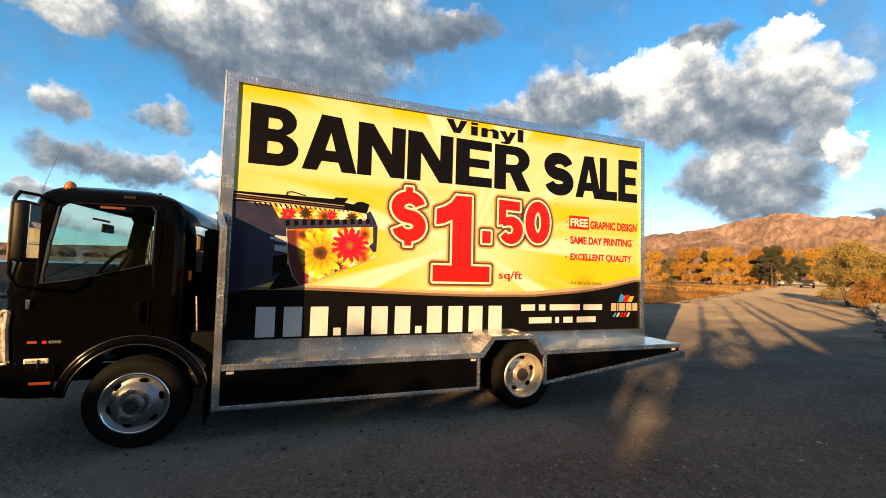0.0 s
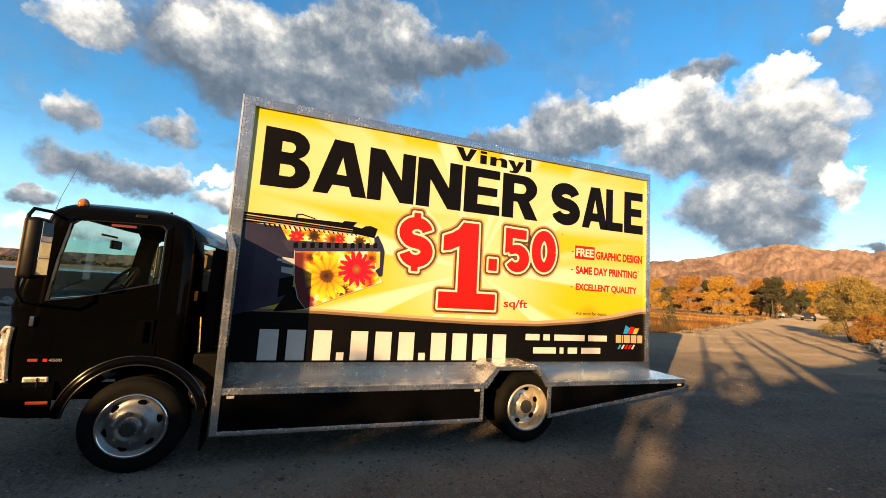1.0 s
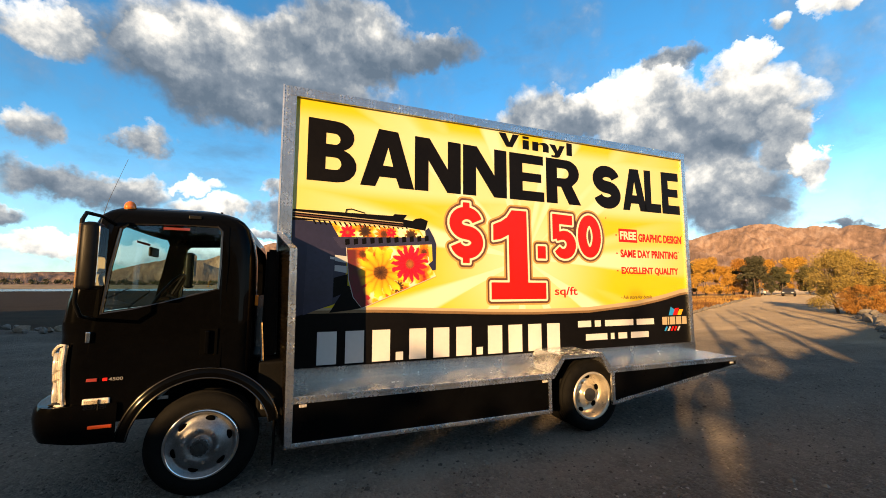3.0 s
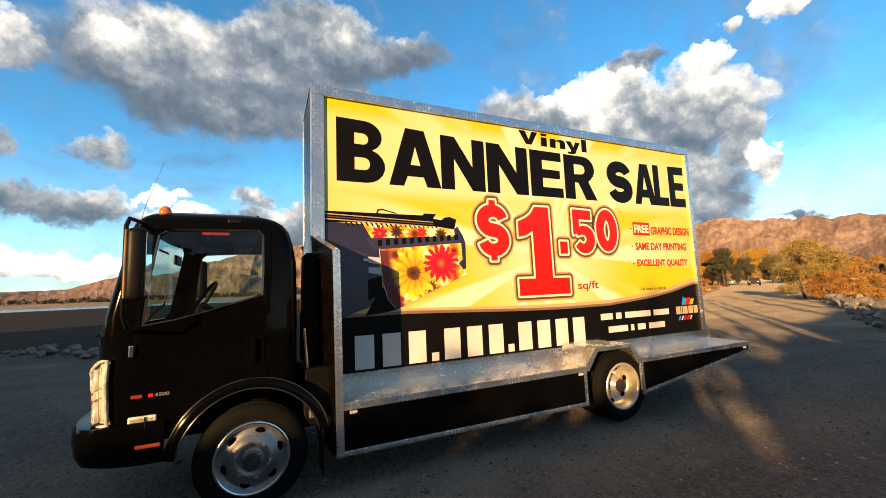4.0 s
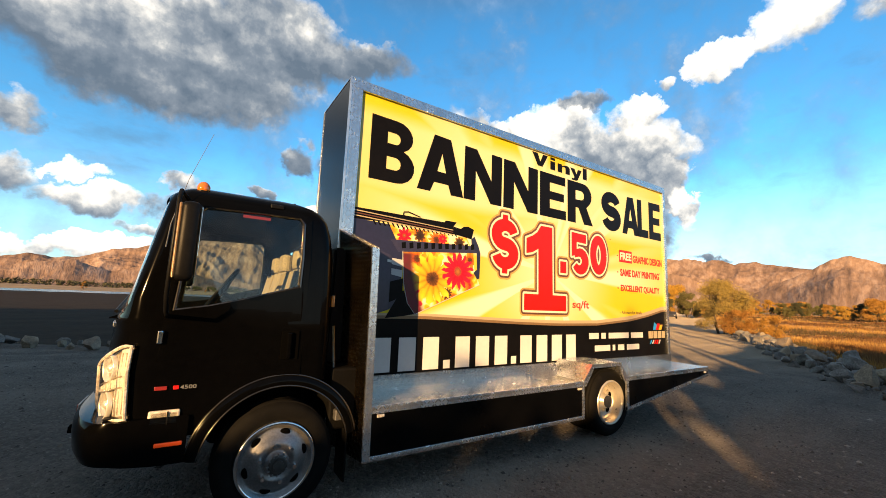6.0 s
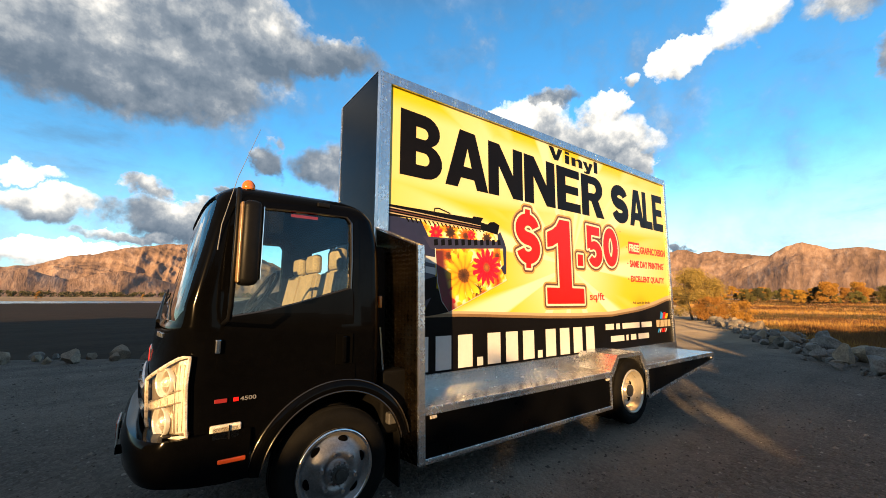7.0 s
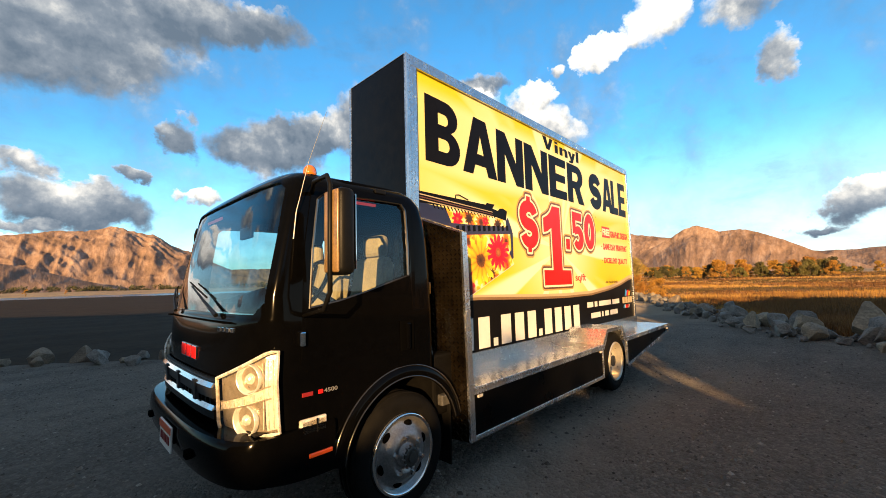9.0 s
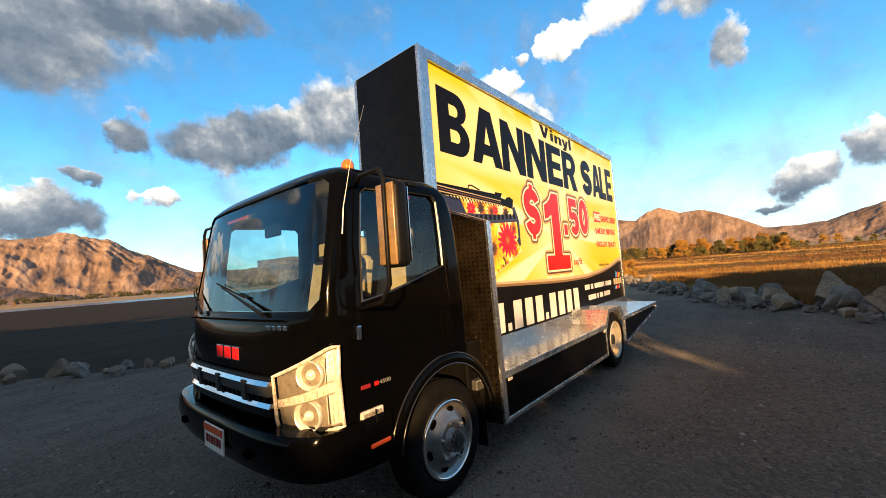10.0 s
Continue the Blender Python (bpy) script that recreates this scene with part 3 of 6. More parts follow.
radii = np.concatenate([np.linspace(0, 60, 121), np.geomspace(61.5, 4200, 76)])
SPOKES = 288
ang = np.linspace(0, 2 * np.pi, SPOKES, endpoint=False)
gx, gy = np.outer(radii[1:], np.cos(ang)) + 4, np.outer(radii[1:], np.sin(ang))
gz = height(gx, gy)
verts = [(4, 0, float(height(4, 0)))] + list(zip(gx.ravel().tolist(), gy.ravel().tolist(), gz.ravel().tolist()))
faces = [(0, 1 + k, 1 + (k + 1) % SPOKES) for k in range(SPOKES)]
for i in range(len(radii) - 2):
    o = 1 + i * SPOKES
    faces += [(o + k, o + SPOKES + k, o + SPOKES + (k + 1) % SPOKES, o + (k + 1) % SPOKES) for k in range(SPOKES)]
me = bpy.data.meshes.new("ground")
me.from_pydata(verts, [], faces)
cx = np.array([np.mean([verts[v][0] for v in f]) for f in faces])
cy = np.array([np.mean([verts[v][1] for v in f]) for f in faces])
wob = 0.5 * np.sin(cx * 1.9) * np.sin(cy * 1.3 + 0.5)
ids = np.where((beyond_rocks(cx, cy) < -1.0 + wob) | ((beyond_shore(cx, cy) > 0.8 + wob) & (lake(cx, cy) < 0.02)), 1, 0)
ids = np.where(np.hypot(cx, cy) > 330, 1, ids)
ids = np.where((np.hypot(cx, cy) > 330) & (np.hypot(cx, cy) < 415), 3, ids)
ids = np.where((lake(cx, cy) > 0.5) & (np.hypot(cx, cy) < 300), 2, ids)
M_LAKE_BED = material("dark_lake_bed", (0.038, 0.028, 0.020), 0.9, grain=0.45, scale=0.4, bump=0.5, bump_scale=9, spec=0.04)
for m in (M_GRAVEL, M_FIELD, M_LAKE_BED, M_SHORE):
    me.materials.append(m)
me.polygons.foreach_set("material_index", ids.astype(np.int32))
me.polygons.foreach_set("use_smooth", [True] * len(faces))
tagged(new("ground", me), "grey gravel pull-out with dry golden marsh grass beyond", "ground", kind="structure")

# the lake
M_WATER = bpy.data.materials.new("lake_water")
M_WATER.use_nodes = True
n = Nodes(M_WATER.node_tree)
p = M_WATER.node_tree.nodes["Principled BSDF"]
co = n.add("ShaderNodeTexCoord").outputs["Object"]
p.inputs["Base Color"].default_value, p.inputs["Roughness"].default_value, p.inputs["IOR"].default_value = (0.030, 0.024, 0.017, 1), 0.22, 1.33
rip = n.math("ADD", n.noise(co, 1.2, 5, 0.65), n.math("MULTIPLY", n.noise(co, 6.0, 4, 0.6), 0.4))
n.put(p.inputs["Normal"], n.add("ShaderNodeBump", {"Height": rip, "Strength": 0.9, "Distance": 0.10}))
bm = bmesh.new()
ring = [bm.verts.new((380 * math.cos(a) + 2, 380 * math.sin(a) + 2, WATER_Z)) for a in np.linspace(radians(42), radians(175), 48)]
bm.faces.new([bm.verts.new((-6, 2, WATER_Z))] + ring[::1])
tagged(new("water", mesh_of("water", bm, M_WATER)), "dark rippled lake water below the gravel bank", "lake", kind="structure")

# ---- mountains ----
M_ROCKFACE = bpy.data.materials.new("mountain_slopes")
M_ROCKFACE.use_nodes = True
n = Nodes(M_ROCKFACE.node_tree)
p = M_ROCKFACE.node_tree.nodes["Principled BSDF"]
co = n.add("ShaderNodeTexCoord").outputs["Object"]
at = n.add("ShaderNodeSeparateXYZ", {0: co})
high = at.outputs[2]
# runs follow the fall of the slopes
fall = n.add("ShaderNodeCombineXYZ", {0: n.math("MULTIPLY", n.math("ARCTAN2", at.outputs[1], at.outputs[0]), 2300.0), 1: n.math("MULTIPLY", high, 0.55)}).outputs[0]
big, fine = n.noise(fall, 0.009, 6, 0.62), n.noise(fall, 0.05, 7, 0.68)
strata = n.math("SINE", n.math("MULTIPLY_ADD", high, 0.085, n.math("MULTIPLY", big, 9.0)))
f = n.math("ADD", n.math("MULTIPLY", big, 0.5), n.math("MULTIPLY", fine, 0.5))
f = n.math("ADD", f, n.math("MULTIPLY", strata, n.step(high, 60, 190, 0.0, 0.015)))
n.put(p.inputs["Base Color"], n.ramp(f, ((0.36, (0.115, 0.083, 0.070)), (0.5, (0.235, 0.160, 0.127)), (0.64, (0.38, 0.285, 0.240)))))
p.inputs["Roughness"].default_value = 1.0
p.inputs["Specular IOR Level"].default_value = 0.0
n.put(p.inputs["Normal"], n.add("ShaderNodeBump", {"Height": fine, "Strength": 0.6, "Distance": 9.0}))


def mountains(name, ridge, near, far, seed, rough, label):
    """A range seen from the lake: slopes that rise from near to far up to a ridge given as (azimuth, elevation) pairs, with spurs and gullies."""
    a0, a1 = ridge[0][0], ridge[-1][0]
    cols, rows_ = int(abs(a1 - a0) * 9), 72
    aa, ee = np.array([r[0] for r in ridge], float), np.array([r[1] for r in ridge], float)
    order = np.argsort(aa)
    vs, fs = [], []
    for j in range(rows_ + 1):
        t = j / rows_
        for i in range(cols + 1):
            a = a0 + (a1 - a0) * i / cols
            r = near + (far - near) * t
            top = math.tan(radians(float(np.interp(a, aa[order], ee[order])))) * far
            u_ = radians(a) * far / 240.0
            v_ = (r - near) / 420.0
            spur = noise.fractal((u_ * 0.7 + seed, v_ * 0.6, seed), 1.0, 2.0, 3)
            bend = 0.35 * noise.noise((u_ * 0.8, v_ * 1.3, seed + 4.0))
            gully = 0.5 * noise.ridged_multi_fractal((u_ * 0.62 + seed + bend + 0.75 * v_, v_ * 0.40, 3.1), 1.05, 2.1, 6, 1.0, 1.8)
            gully += 0.5 * noise.ridged_multi_fractal((u_ * 0.70 - seed + bend - 0.85 * v_, v_ * 0.40, 8.6), 1.05, 2.1, 6, 1.0, 1.8)
            fine_g = noise.ridged_multi_fractal((u_ * 2.4 + 0.5 * bend + 0.6 * v_, v_ * 0.45 + seed, 7.7), 1.0, 2.1, 5, 1.0, 1.7)
            rock = noise.fractal((u_ * 5.0, v_ * 5.0, seed), 0.8, 2.1, 5)
            prof = 0.10 * t + 0.90 * t ** 1.25
            z = top * prof * (1 + rough * 0.22 * spur * (1.0 - t))
            z += top * rough * 0.34 * (gully - 1.0) * (t * (1.06 - t) * 3.2) ** 0.8
            z += top * rough * 0.075 * (fine_g - 1.0) * (t * (1.10 - t) * 3.0) ** 0.8
            z += top * 0.022 * rock * min(1, t * 2)
            rr = r * (1 + 0.05 * spur * math.sin(math.pi * t))
            vs.append((rr * math.cos(radians(a)), rr * math.sin(radians(a)), max(z, 0) if j else -4))
    w = cols + 1
    for j in range(rows_):
        for i in range(cols):
            fs.append((j * w + i, j * w + i + 1, (j + 1) * w + i + 1, (j + 1) * w + i))
    me = bpy.data.meshes.new(name)
    me.from_pydata(vs, [], fs)
    me.materials.append(M_ROCKFACE)
    me.polygons.foreach_set("use_smooth", [True] * len(fs))
    return tagged(new(name, me), label, "mountains", kind="structure")


mountains("backdrop_range_east", [(-60, 4.6), (-30, 4.4), (-16, 4.2), (-9, 3.8), (-7.5, 3.3), (-5, 2.5), (-2, 2.4), (1, 2.5), (5, 2.6), (9, 3.6), (14, 5.0), (18, 5.9), (20, 5.8), (21.5, 6.3), (23, 6.2), (24.6, 6.7), (27, 6.5), (28.5, 7.0), (30, 7.1), (33, 6.6), (34.5, 6.3), (36.4, 5.9), (38, 5.9), (39.7, 5.3), (48, 4.6), (57, 4.2), (66, 3.5)], 2050, 2700, 3.3, 0.75, "bare mountain range in the last evening sun")
mountains("backdrop_mountain_near", [(-4.0, 0.6), (-2.0, 1.6), (0.5, 2.7), (2.5, 3.8), (4.2, 4.7), (5.6, 5.3), (7.0, 5.5), (8.2, 5.3), (9.2, 5.9), (10.4, 6.3), (11.8, 5.9), (13.5, 4.8), (15.5, 3.8), (18.0, 2.5), (21.0, 1.2), (23.0, 0.4)], 1500, 1950, 21.7, 0.7, "two-humped bare golden mountain before the range")
mountains("backdrop_foothills", [(14, 0.5), (19, 1.9), (22, 2.9), (24.5, 4.2), (26.5, 4.9), (28.5, 4.6), (31, 3.6), (33.5, 4.2), (36, 4.5), (39, 3.9), (44, 2.5), (50, 1.0)], 1250, 1600, 7.9, 0.8, "rounded golden foothills before the range")
mountains("backdrop_range_north", [(58, 3.4), (68, 2.6), (73, 2.4), (75.3, 3.5), (77.5, 4.7), (79.5, 5.7), (81.3, 6.6), (82.6, 6.5), (84, 7.1), (85.3, 7.3), (87, 6.6), (89, 6.4), (91, 6.0), (93.5, 5.6), (96, 4.7), (97.8, 4.5), (100, 3.6), (102.5, 3.0), (104.6, 3.3), (107, 2.6), (110, 1.6), (117, 1.3), (128, 1.6), (150, 2.0), (178, 2.4)], 1900, 2500, 12.4, 0.85, "rugged mountain range beyond the lake in evening sun")
mountains("backdrop_foothills_north", [(84, 0.4), (88, 1.6), (91, 2.6), (93.5, 3.2), (96, 2.6), (98, 2.0), (101, 2.9), (104, 2.5), (108, 1.4), (113, 0.5)], 1400, 1750, 31.3, 0.7, "low brown foothills at the foot of the northern range")


# ---- plants and stones ----
M_LEAF_GOLD = material("golden_leaves", (0.37, 0.19, 0.026), 0.7, grain=0.5, scale=2.0, vary=0.15)
M_LEAF_OLIVE = material("olive_leaves", (0.13, 0.115, 0.03), 0.7, grain=0.5, scale=2.0, vary=0.2)
M_LEAF_DARK = material("dark_leaves", (0.055, 0.055, 0.022), 0.75, grain=0.5, scale=2.0, vary=0.2)
M_LEAF_WILLOW = material("willow_leaves", (0.30, 0.20, 0.045), 0.7, grain=0.5, scale=2.0, dark=(0.13, 0.10, 0.03), vary=0.1)
M_BARK = material("bark", (0.11, 0.08, 0.055), 0.9, grain=0.4, scale=6, bump=0.5, bump_scale=30)
M_REED = material("reeds", (0.29, 0.155, 0.038), 0.9, scale=0.10, grain=0.5, dark=(0.045, 0.028, 0.010))
# broad bands of gold, rust and olive across the marsh
n = Nodes(M_REED.node_tree)
co = n.add("ShaderNodeTexCoord").outputs["Object"]
turned = n.add("ShaderNodeMapping", {"Vector": co, "Rotation": (0, 0, radians(14)), "Scale": (1.0, 0.22, 1.0)}).outputs[0]
bands = n.math("ADD", n.math("MULTIPLY_ADD", n.noise(turned, 0.085, 4, 0.55), 1.9, -0.56), n.math("MULTIPLY", n.noise(co, 1.2, 5, 0.65), 0.2))
n.put(M_REED.node_tree.nodes["Principled BSDF"].inputs["Base Color"], n.ramp(bands, ((0.36, (0.070, 0.048, 0.014)), (0.45, (0.085, 0.034, 0.010)), (0.51, (0.17, 0.075, 0.018)), (0.57, (0.31, 0.165, 0.036)), (0.68, (0.40, 0.25, 0.07)))))
M_REED_DARK = material("dark_reeds", (0.22, 0.095, 0.024), 0.9, scale=0.2, grain=0.5, dark=(0.055, 0.034, 0.010))
M_STONE = material("limestone_boulder", (0.22, 0.20, 0.175), 0.9, grain=0.45, scale=2.6, dark=(0.055, 0.050, 0.046), bump=1.0, bump_scale=9, vary=0.18)
M_STONE_WARM = material("tan_boulder", (0.27, 0.21, 0.145), 0.9, grain=0.4, scale=2.6, dark=(0.10, 0.08, 0.062), bump=1.0, bump_scale=9, vary=0.15)


def crown_mesh(name, rng, clumps, leaves, spread, size, mat):
    """A crown of many small leaves, gathered in clumps with gaps between. clumps: (centre, radius) pairs."""
    vs, fs = [], []
    for c, rad in clumps:
        for _ in range(leaves):
            d = Vector((rng.gauss(0, 1), rng.gauss(0, 1), rng.gauss(0, 1))).normalized() * rad * rng.random() ** 0.45
            p0 = Vector(c) + Vector((d.x, d.y, d.z * spread))
            nrm = Vector((rng.gauss(0, 1), rng.gauss(0, 1), rng.gauss(0.2, 1))).normalized()
            a = nrm.orthogonal().normalized()
            b = nrm.cross(a)
            s = size * rng.uniform(0.6, 1.4)
            k = len(vs)
            vs += [tuple(p0 + a * s), tuple(p0 + b * s * 0.5), tuple(p0 - a * s), tuple(p0 - b * s * 0.5)]
            fs.append((k, k + 1, k + 2, k + 3))
    me = bpy.data.meshes.new(name)
    me.from_pydata(vs, [], fs)
    me.materials.append(mat)
    return me


def plant(name, label, category, h, w, mat, seed, leaves=90, count=26, size=0.09, stems=5, low=0.15, group=""):
    """A tree or shrub: stems or a trunk that fork into limbs, and a crown of leaves."""
    rng = random.Random(seed)
    root = thing(name, label, category, group)
    bm = bmesh.new()
    clumps = []
    for s in range(stems):
        a = rng.uniform(0, 2 * math.pi)
        out = w * 0.16 * (stems > 1)
        p0 = Vector((math.cos(a) * out * 0.4, math.sin(a) * out * 0.4, -0.15))
        p1 = Vector((math.cos(a) * out, math.sin(a) * out, h * 0.3))
        p2 = Vector((math.cos(a) * w * 0.28, math.sin(a) * w * 0.28, h * 0.72))
        r = 0.022 * h / (stems ** 0.35)
        sweep([p0, p1, p2], [r, r * 0.7, r * 0.25], 6, bm)
        for _ in range(4):
            b = rng.uniform(0, 2 * math.pi)
            t = rng.uniform(0.25, 0.85)
            q0 = p1.lerp(p2, t)
            q1 = q0 + Vector((math.cos(b) * w * 0.25, math.sin(b) * w * 0.25, h * 0.14))
            sweep([q0, q0.lerp(q1, 0.5) + Vector((0, 0, 0.02 * h)), q1], [r * 0.4, r * 0.25, r * 0.08], 4, bm)
    for _ in range(count):
        z = low + (1 - low) * rng.random() ** 0.8
        wid = w * 0.5 * math.sin(math.pi * (0.18 + 0.74 * z)) ** 0.7 * rng.uniform(0.35, 1.0)
        a = rng.uniform(0, 2 * math.pi)
        clumps.append(((math.cos(a) * wid, math.sin(a) * wid, z * h * 0.95), w * rng.uniform(0.09, 0.19)))
    part("trunk", bm, M_BARK, root)
    part("crown", crown_mesh("crown", rng, clumps, leaves, 0.9, size, mat), None, root)
    return root


def on_ground(x, y, z=0.0, turn=0.0, scale=1.0, sink=0.0):
    return pose(x, y, float(height(x, y)) + z - sink, 0, 0, turn) @ Matrix.Scale(scale, 4)


rng = random.Random(4)
# willow bush at the bend of the road, with its golden shoots
willow = plant("willow_bush", "large golden-green willow bush beside the gravel road", "bush", 3.6, 3.6, M_LEAF_WILLOW, 11, 420, 54, 0.045, 9, 0.12)
willow.matrix_basis = on_ground(33.2, 10.4, 0, 0, 1.1)
shoots = plant("willow_shrub", "bright golden leafless-looking shrub below the willow", "bush", 1.7, 2.0, M_LEAF_GOLD, 12, 260, 30, 0.04, 10, 0.02)
shoots.matrix_basis = on_ground(31.4, 8.7)
copy_thing(shoots, on_ground(33.6, 7.6, 0, 80, 0.9))

gold_tree = plant("cottonwood_tree", "golden autumn cottonwood across the field", "tree", 7.5, 6.0, M_LEAF_GOLD, 21, 230, 36, 0.16, 2, 0.18, "far trees")
dark_tree = plant("evergreen_tree", "dark leafy tree in the far tree line", "tree", 7.0, 5.0, M_LEAF_DARK, 22, 230, 36, 0.16, 2, 0.12, "far trees")
olive_tree = plant("olive_tree", "olive-brown autumn tree in the far tree line", "tree", 6.0, 6.0, M_LEAF_OLIVE, 23, 230, 36, 0.16, 3, 0.12, "far trees")
kinds = [gold_tree, dark_tree, olive_tree]
spots = []
for a, r, k, s in ((37.5, 95, 0, 0.9), (35.6, 100, 1, 0.75), (34.2, 92, 0, 1.0), (32.6, 96, 0, 0.8), (31.6, 105, 1, 0.85), (30.6, 98, 0, 0.95), (29.6, 90, 1, 1.0), (28.6, 110, 0, 1.0), (27.6, 104, 1, 0.8), (26.4, 120, 0, 1.1), (25.0, 115, 2, 1.0), (39.5, 100, 2, 0.9), (41.5, 96, 0, 0.9)):
    spots.append((a, r, k, s))
for i in range(120):
    spots.append((rng.uniform(-1, 24), rng.uniform(105, 170), rng.choice((0, 0, 0, 2, 2, 1)), rng.uniform(0.3, 0.6)))
for i in range(40):
    spots.append((rng.uniform(-24, 4), rng.uniform(150, 220), rng.choice((0, 0, 1, 2, 2, 2)), rng.uniform(0.3, 0.55)))
used = set()
for a, r, k, s in spots:
    x, y = r * math.cos(radians(a)), r * math.sin(radians(a)) - 3
    m = on_ground(x, y, 0, rng.uniform(0, 360), s)
    if k not in used:
        used.add(k)
        kinds[k].matrix_basis = on_ground(x, y)
    else:
        copy_thing(kinds[k], m)

# scrubby embankment added behind the viewer, with unseen trees, to keep the low sun off most of the gravel
side = Vector((-math.sin(radians(SUN_AZ - 180)), math.cos(radians(SUN_AZ - 180)), 0))
toward = to_sun.xy.normalized().to_3d()
# crest heights are cut so that sun reaches only the wanted streaks
CREST_AT = (-40, -20, -13, -10, -9.4, -8.4, -7.6, -6.62, -6.52, -6.36, -6.28, -6.0, -5.5, -5.05, -4.95, -4.65, -4.5, -4.0, -3.82, -3.74, -3.50, -3.42, -3.36, -3.28, -3.20, -3.1, -2.2, -1.95, -1.85, -1.74, -1.66, -1.58, -1.48, -1.38, -1.3, -1.22, -1.14, -1.06, -0.98, -0.90, -0.82, -0.5, 0.6, 1.0, 2.5, 5, 9, 30)
CREST = (12.0, 11.4, 10.2, 10.2, 10.2, 9.6, 9.3, 9.1, 8.25, 8.25, 8.7, 8.5, 8.2, 8.05, 7.9, 7.7, 7.75, 7.9, 7.6, 6.85, 6.66, 7.15, 7.2, 6.88, 7.1, 7.45, 7.1, 7.0, 6.84, 6.82, 7.0, 6.95, 6.78, 6.76, 6.95, 6.9, 6.70, 6.9, 6.54, 6.46, 6.9, 6.8, 6.75, 7.1, 7.9, 9.0, 11.0, 11.0)
vs, fs = [], []
offs = np.concatenate([np.arange(-46, -14, 0.4), np.arange(-14, 8, 0.05), np.arange(8, 44, 0.4)])
for o in offs:
    crest = float(np.interp(o, CREST_AT, CREST)) * float(smooth01(46 - abs(o), 0, 6))
    ragged = 0.10 * noise.fractal((o * 2.3, 3.0, 0.0), 0.5, 2.2, 5)
    for d, f in ((26.0, 0.0), (28.5, 0.45), (30.8, 0.86), (32.0, 1.0), (33.5, 0.86), (37.0, 0.45), (42.0, 0.0)):
        w = 0.6 * noise.noise((o * 0.5, d, 1.0)) * (0 < f < 1)
        p0 = toward * (d + w) + side * float(o)
        vs.append((p0.x, p0.y, f * (crest + ragged) - 0.4 * (1 - f)))
for k in range(len(offs) - 1):
    fs += [(k * 7 + i, k * 7 + i + 1, k * 7 + 8 + i, k * 7 + 7 + i) for i in range(6)]
me = bpy.data.meshes.new("embankment")
me.from_pydata(vs, [], fs)
me.materials.append(M_FIELD)
tagged(new("embankment", me), "unseen scrubby brown embankment added to shade the pull-out", "embankment", kind="structure")
hedge = plant("poplar_tree", "leafy roadside tree on the embankment", "tree", 5.0, 3.4, M_LEAF_OLIVE, 31, 130, 50, 0.13, 3, 0.0, "roadside trees")
hedge.matrix_basis = Matrix.Translation(toward * 30 + side * -12 + Vector((0, 0, 4.4)))
for o in (-34, -29, -25, -22, -18.5, -15.4, 13, 17, 22, 27):
    p0 = toward * (30 + rng.uniform(-1, 1)) + side * (o + rng.uniform(-0.8, 0.8))
    copy_thing(hedge, pose(p0.x, p0.y, 6.5, 0, 0, rng.uniform(0, 360)))
# slim bare trunks on the crest throw the long fingers of shade over the road
slim = plant("slim_tree", "slim upright young tree on the embankment", "tree", 7.0, 0.34, M_LEAF_OLIVE, 33, 60, 60, 0.04, 1, 0.0, "slim roadside trees")
slim.matrix_basis = Matrix.Translation(toward * 31.5 + side * -4.27 + Vector((0, 0, 4.5)))
for o, s in ((-5.28, 1.0), (-6.25, 1.2), (-6.75, 1.2), (-8.7, 1.5), (-9.9, 1.4), (-11.2, 1.6), (-13.4, 1.5), (-2.75, 0.6)):
    p0 = toward * 31.5 + side * o
    copy_thing(slim, pose(p0.x, p0.y, 4.5, 0, 0, rng.uniform(0, 360)) @ Matrix.Scale(s, 4))

# unseen leafy scrub added on the crest to sift the light beside the rear deck
scrub = plant("scrub_bush", "unseen sparse olive bush added to sift the sunlight", "bush", 1.7, 0.9, M_LEAF_OLIVE, 35, 26, 16, 0.05, 4, 0.0, "bushes on the embankment")
scrub.matrix_basis = Matrix.Translation(toward * 32 + side * -3.62 + Vector((0, 0, 6.2)))
for o, z in ((-3.25, 6.3), (-4.4, 7.1), (-5.0, 7.3), (-0.95, 5.7), (-0.80, 5.9)):
    copy_thing(scrub, Matrix.Translation(toward * 32 + side * o + Vector((0, 0, z))))


def boulder_mesh(seed, mat):
    rng2 = random.Random(seed)
    bm = bmesh.new()
    bmesh.ops.create_icosphere(bm, subdivisions=3, radius=0.5)
    planes = [(Vector((rng2.gauss(0, 1), rng2.gauss(0, 1), rng2.gauss(0, 0.8))).normalized(), rng2.uniform(0.19, 0.34)) for _ in range(15)]
    off = Vector((seed * 3.7, seed * 1.9, 0))
    for v in bm.verts:
        for nrm, d in planes:
            over = v.co.dot(nrm) - d
            if over > 0:
                v.co -= nrm * over * 0.97
        v.co *= 1 + 0.11 * noise.fractal(v.co * 2.6 + off, 0.8, 2.1, 5)
        v.co.z *= 0.8
    return mesh_of("boulder", bm, mat)


boulders = [boulder_mesh(k, M_STONE if k % 3 else M_STONE_WARM) for k in range(9)]


def put_boulder(x, y, size, rng, group, label):
    ob = new("boulder", rng.choice(boulders))
    s = Vector((size * rng.uniform(0.85, 1.35), size * rng.uniform(0.8, 1.15), size * rng.uniform(0.75, 1.1)))
    ob.matrix_basis = Matrix.LocRotScale((x, y, float(height(x, y)) + s.z * 0.24), Euler((rng.uniform(-0.4, 0.4), rng.uniform(-0.4, 0.4), rng.uniform(0, 6.3))), s)
    return tagged(ob, label, "boulder", group)


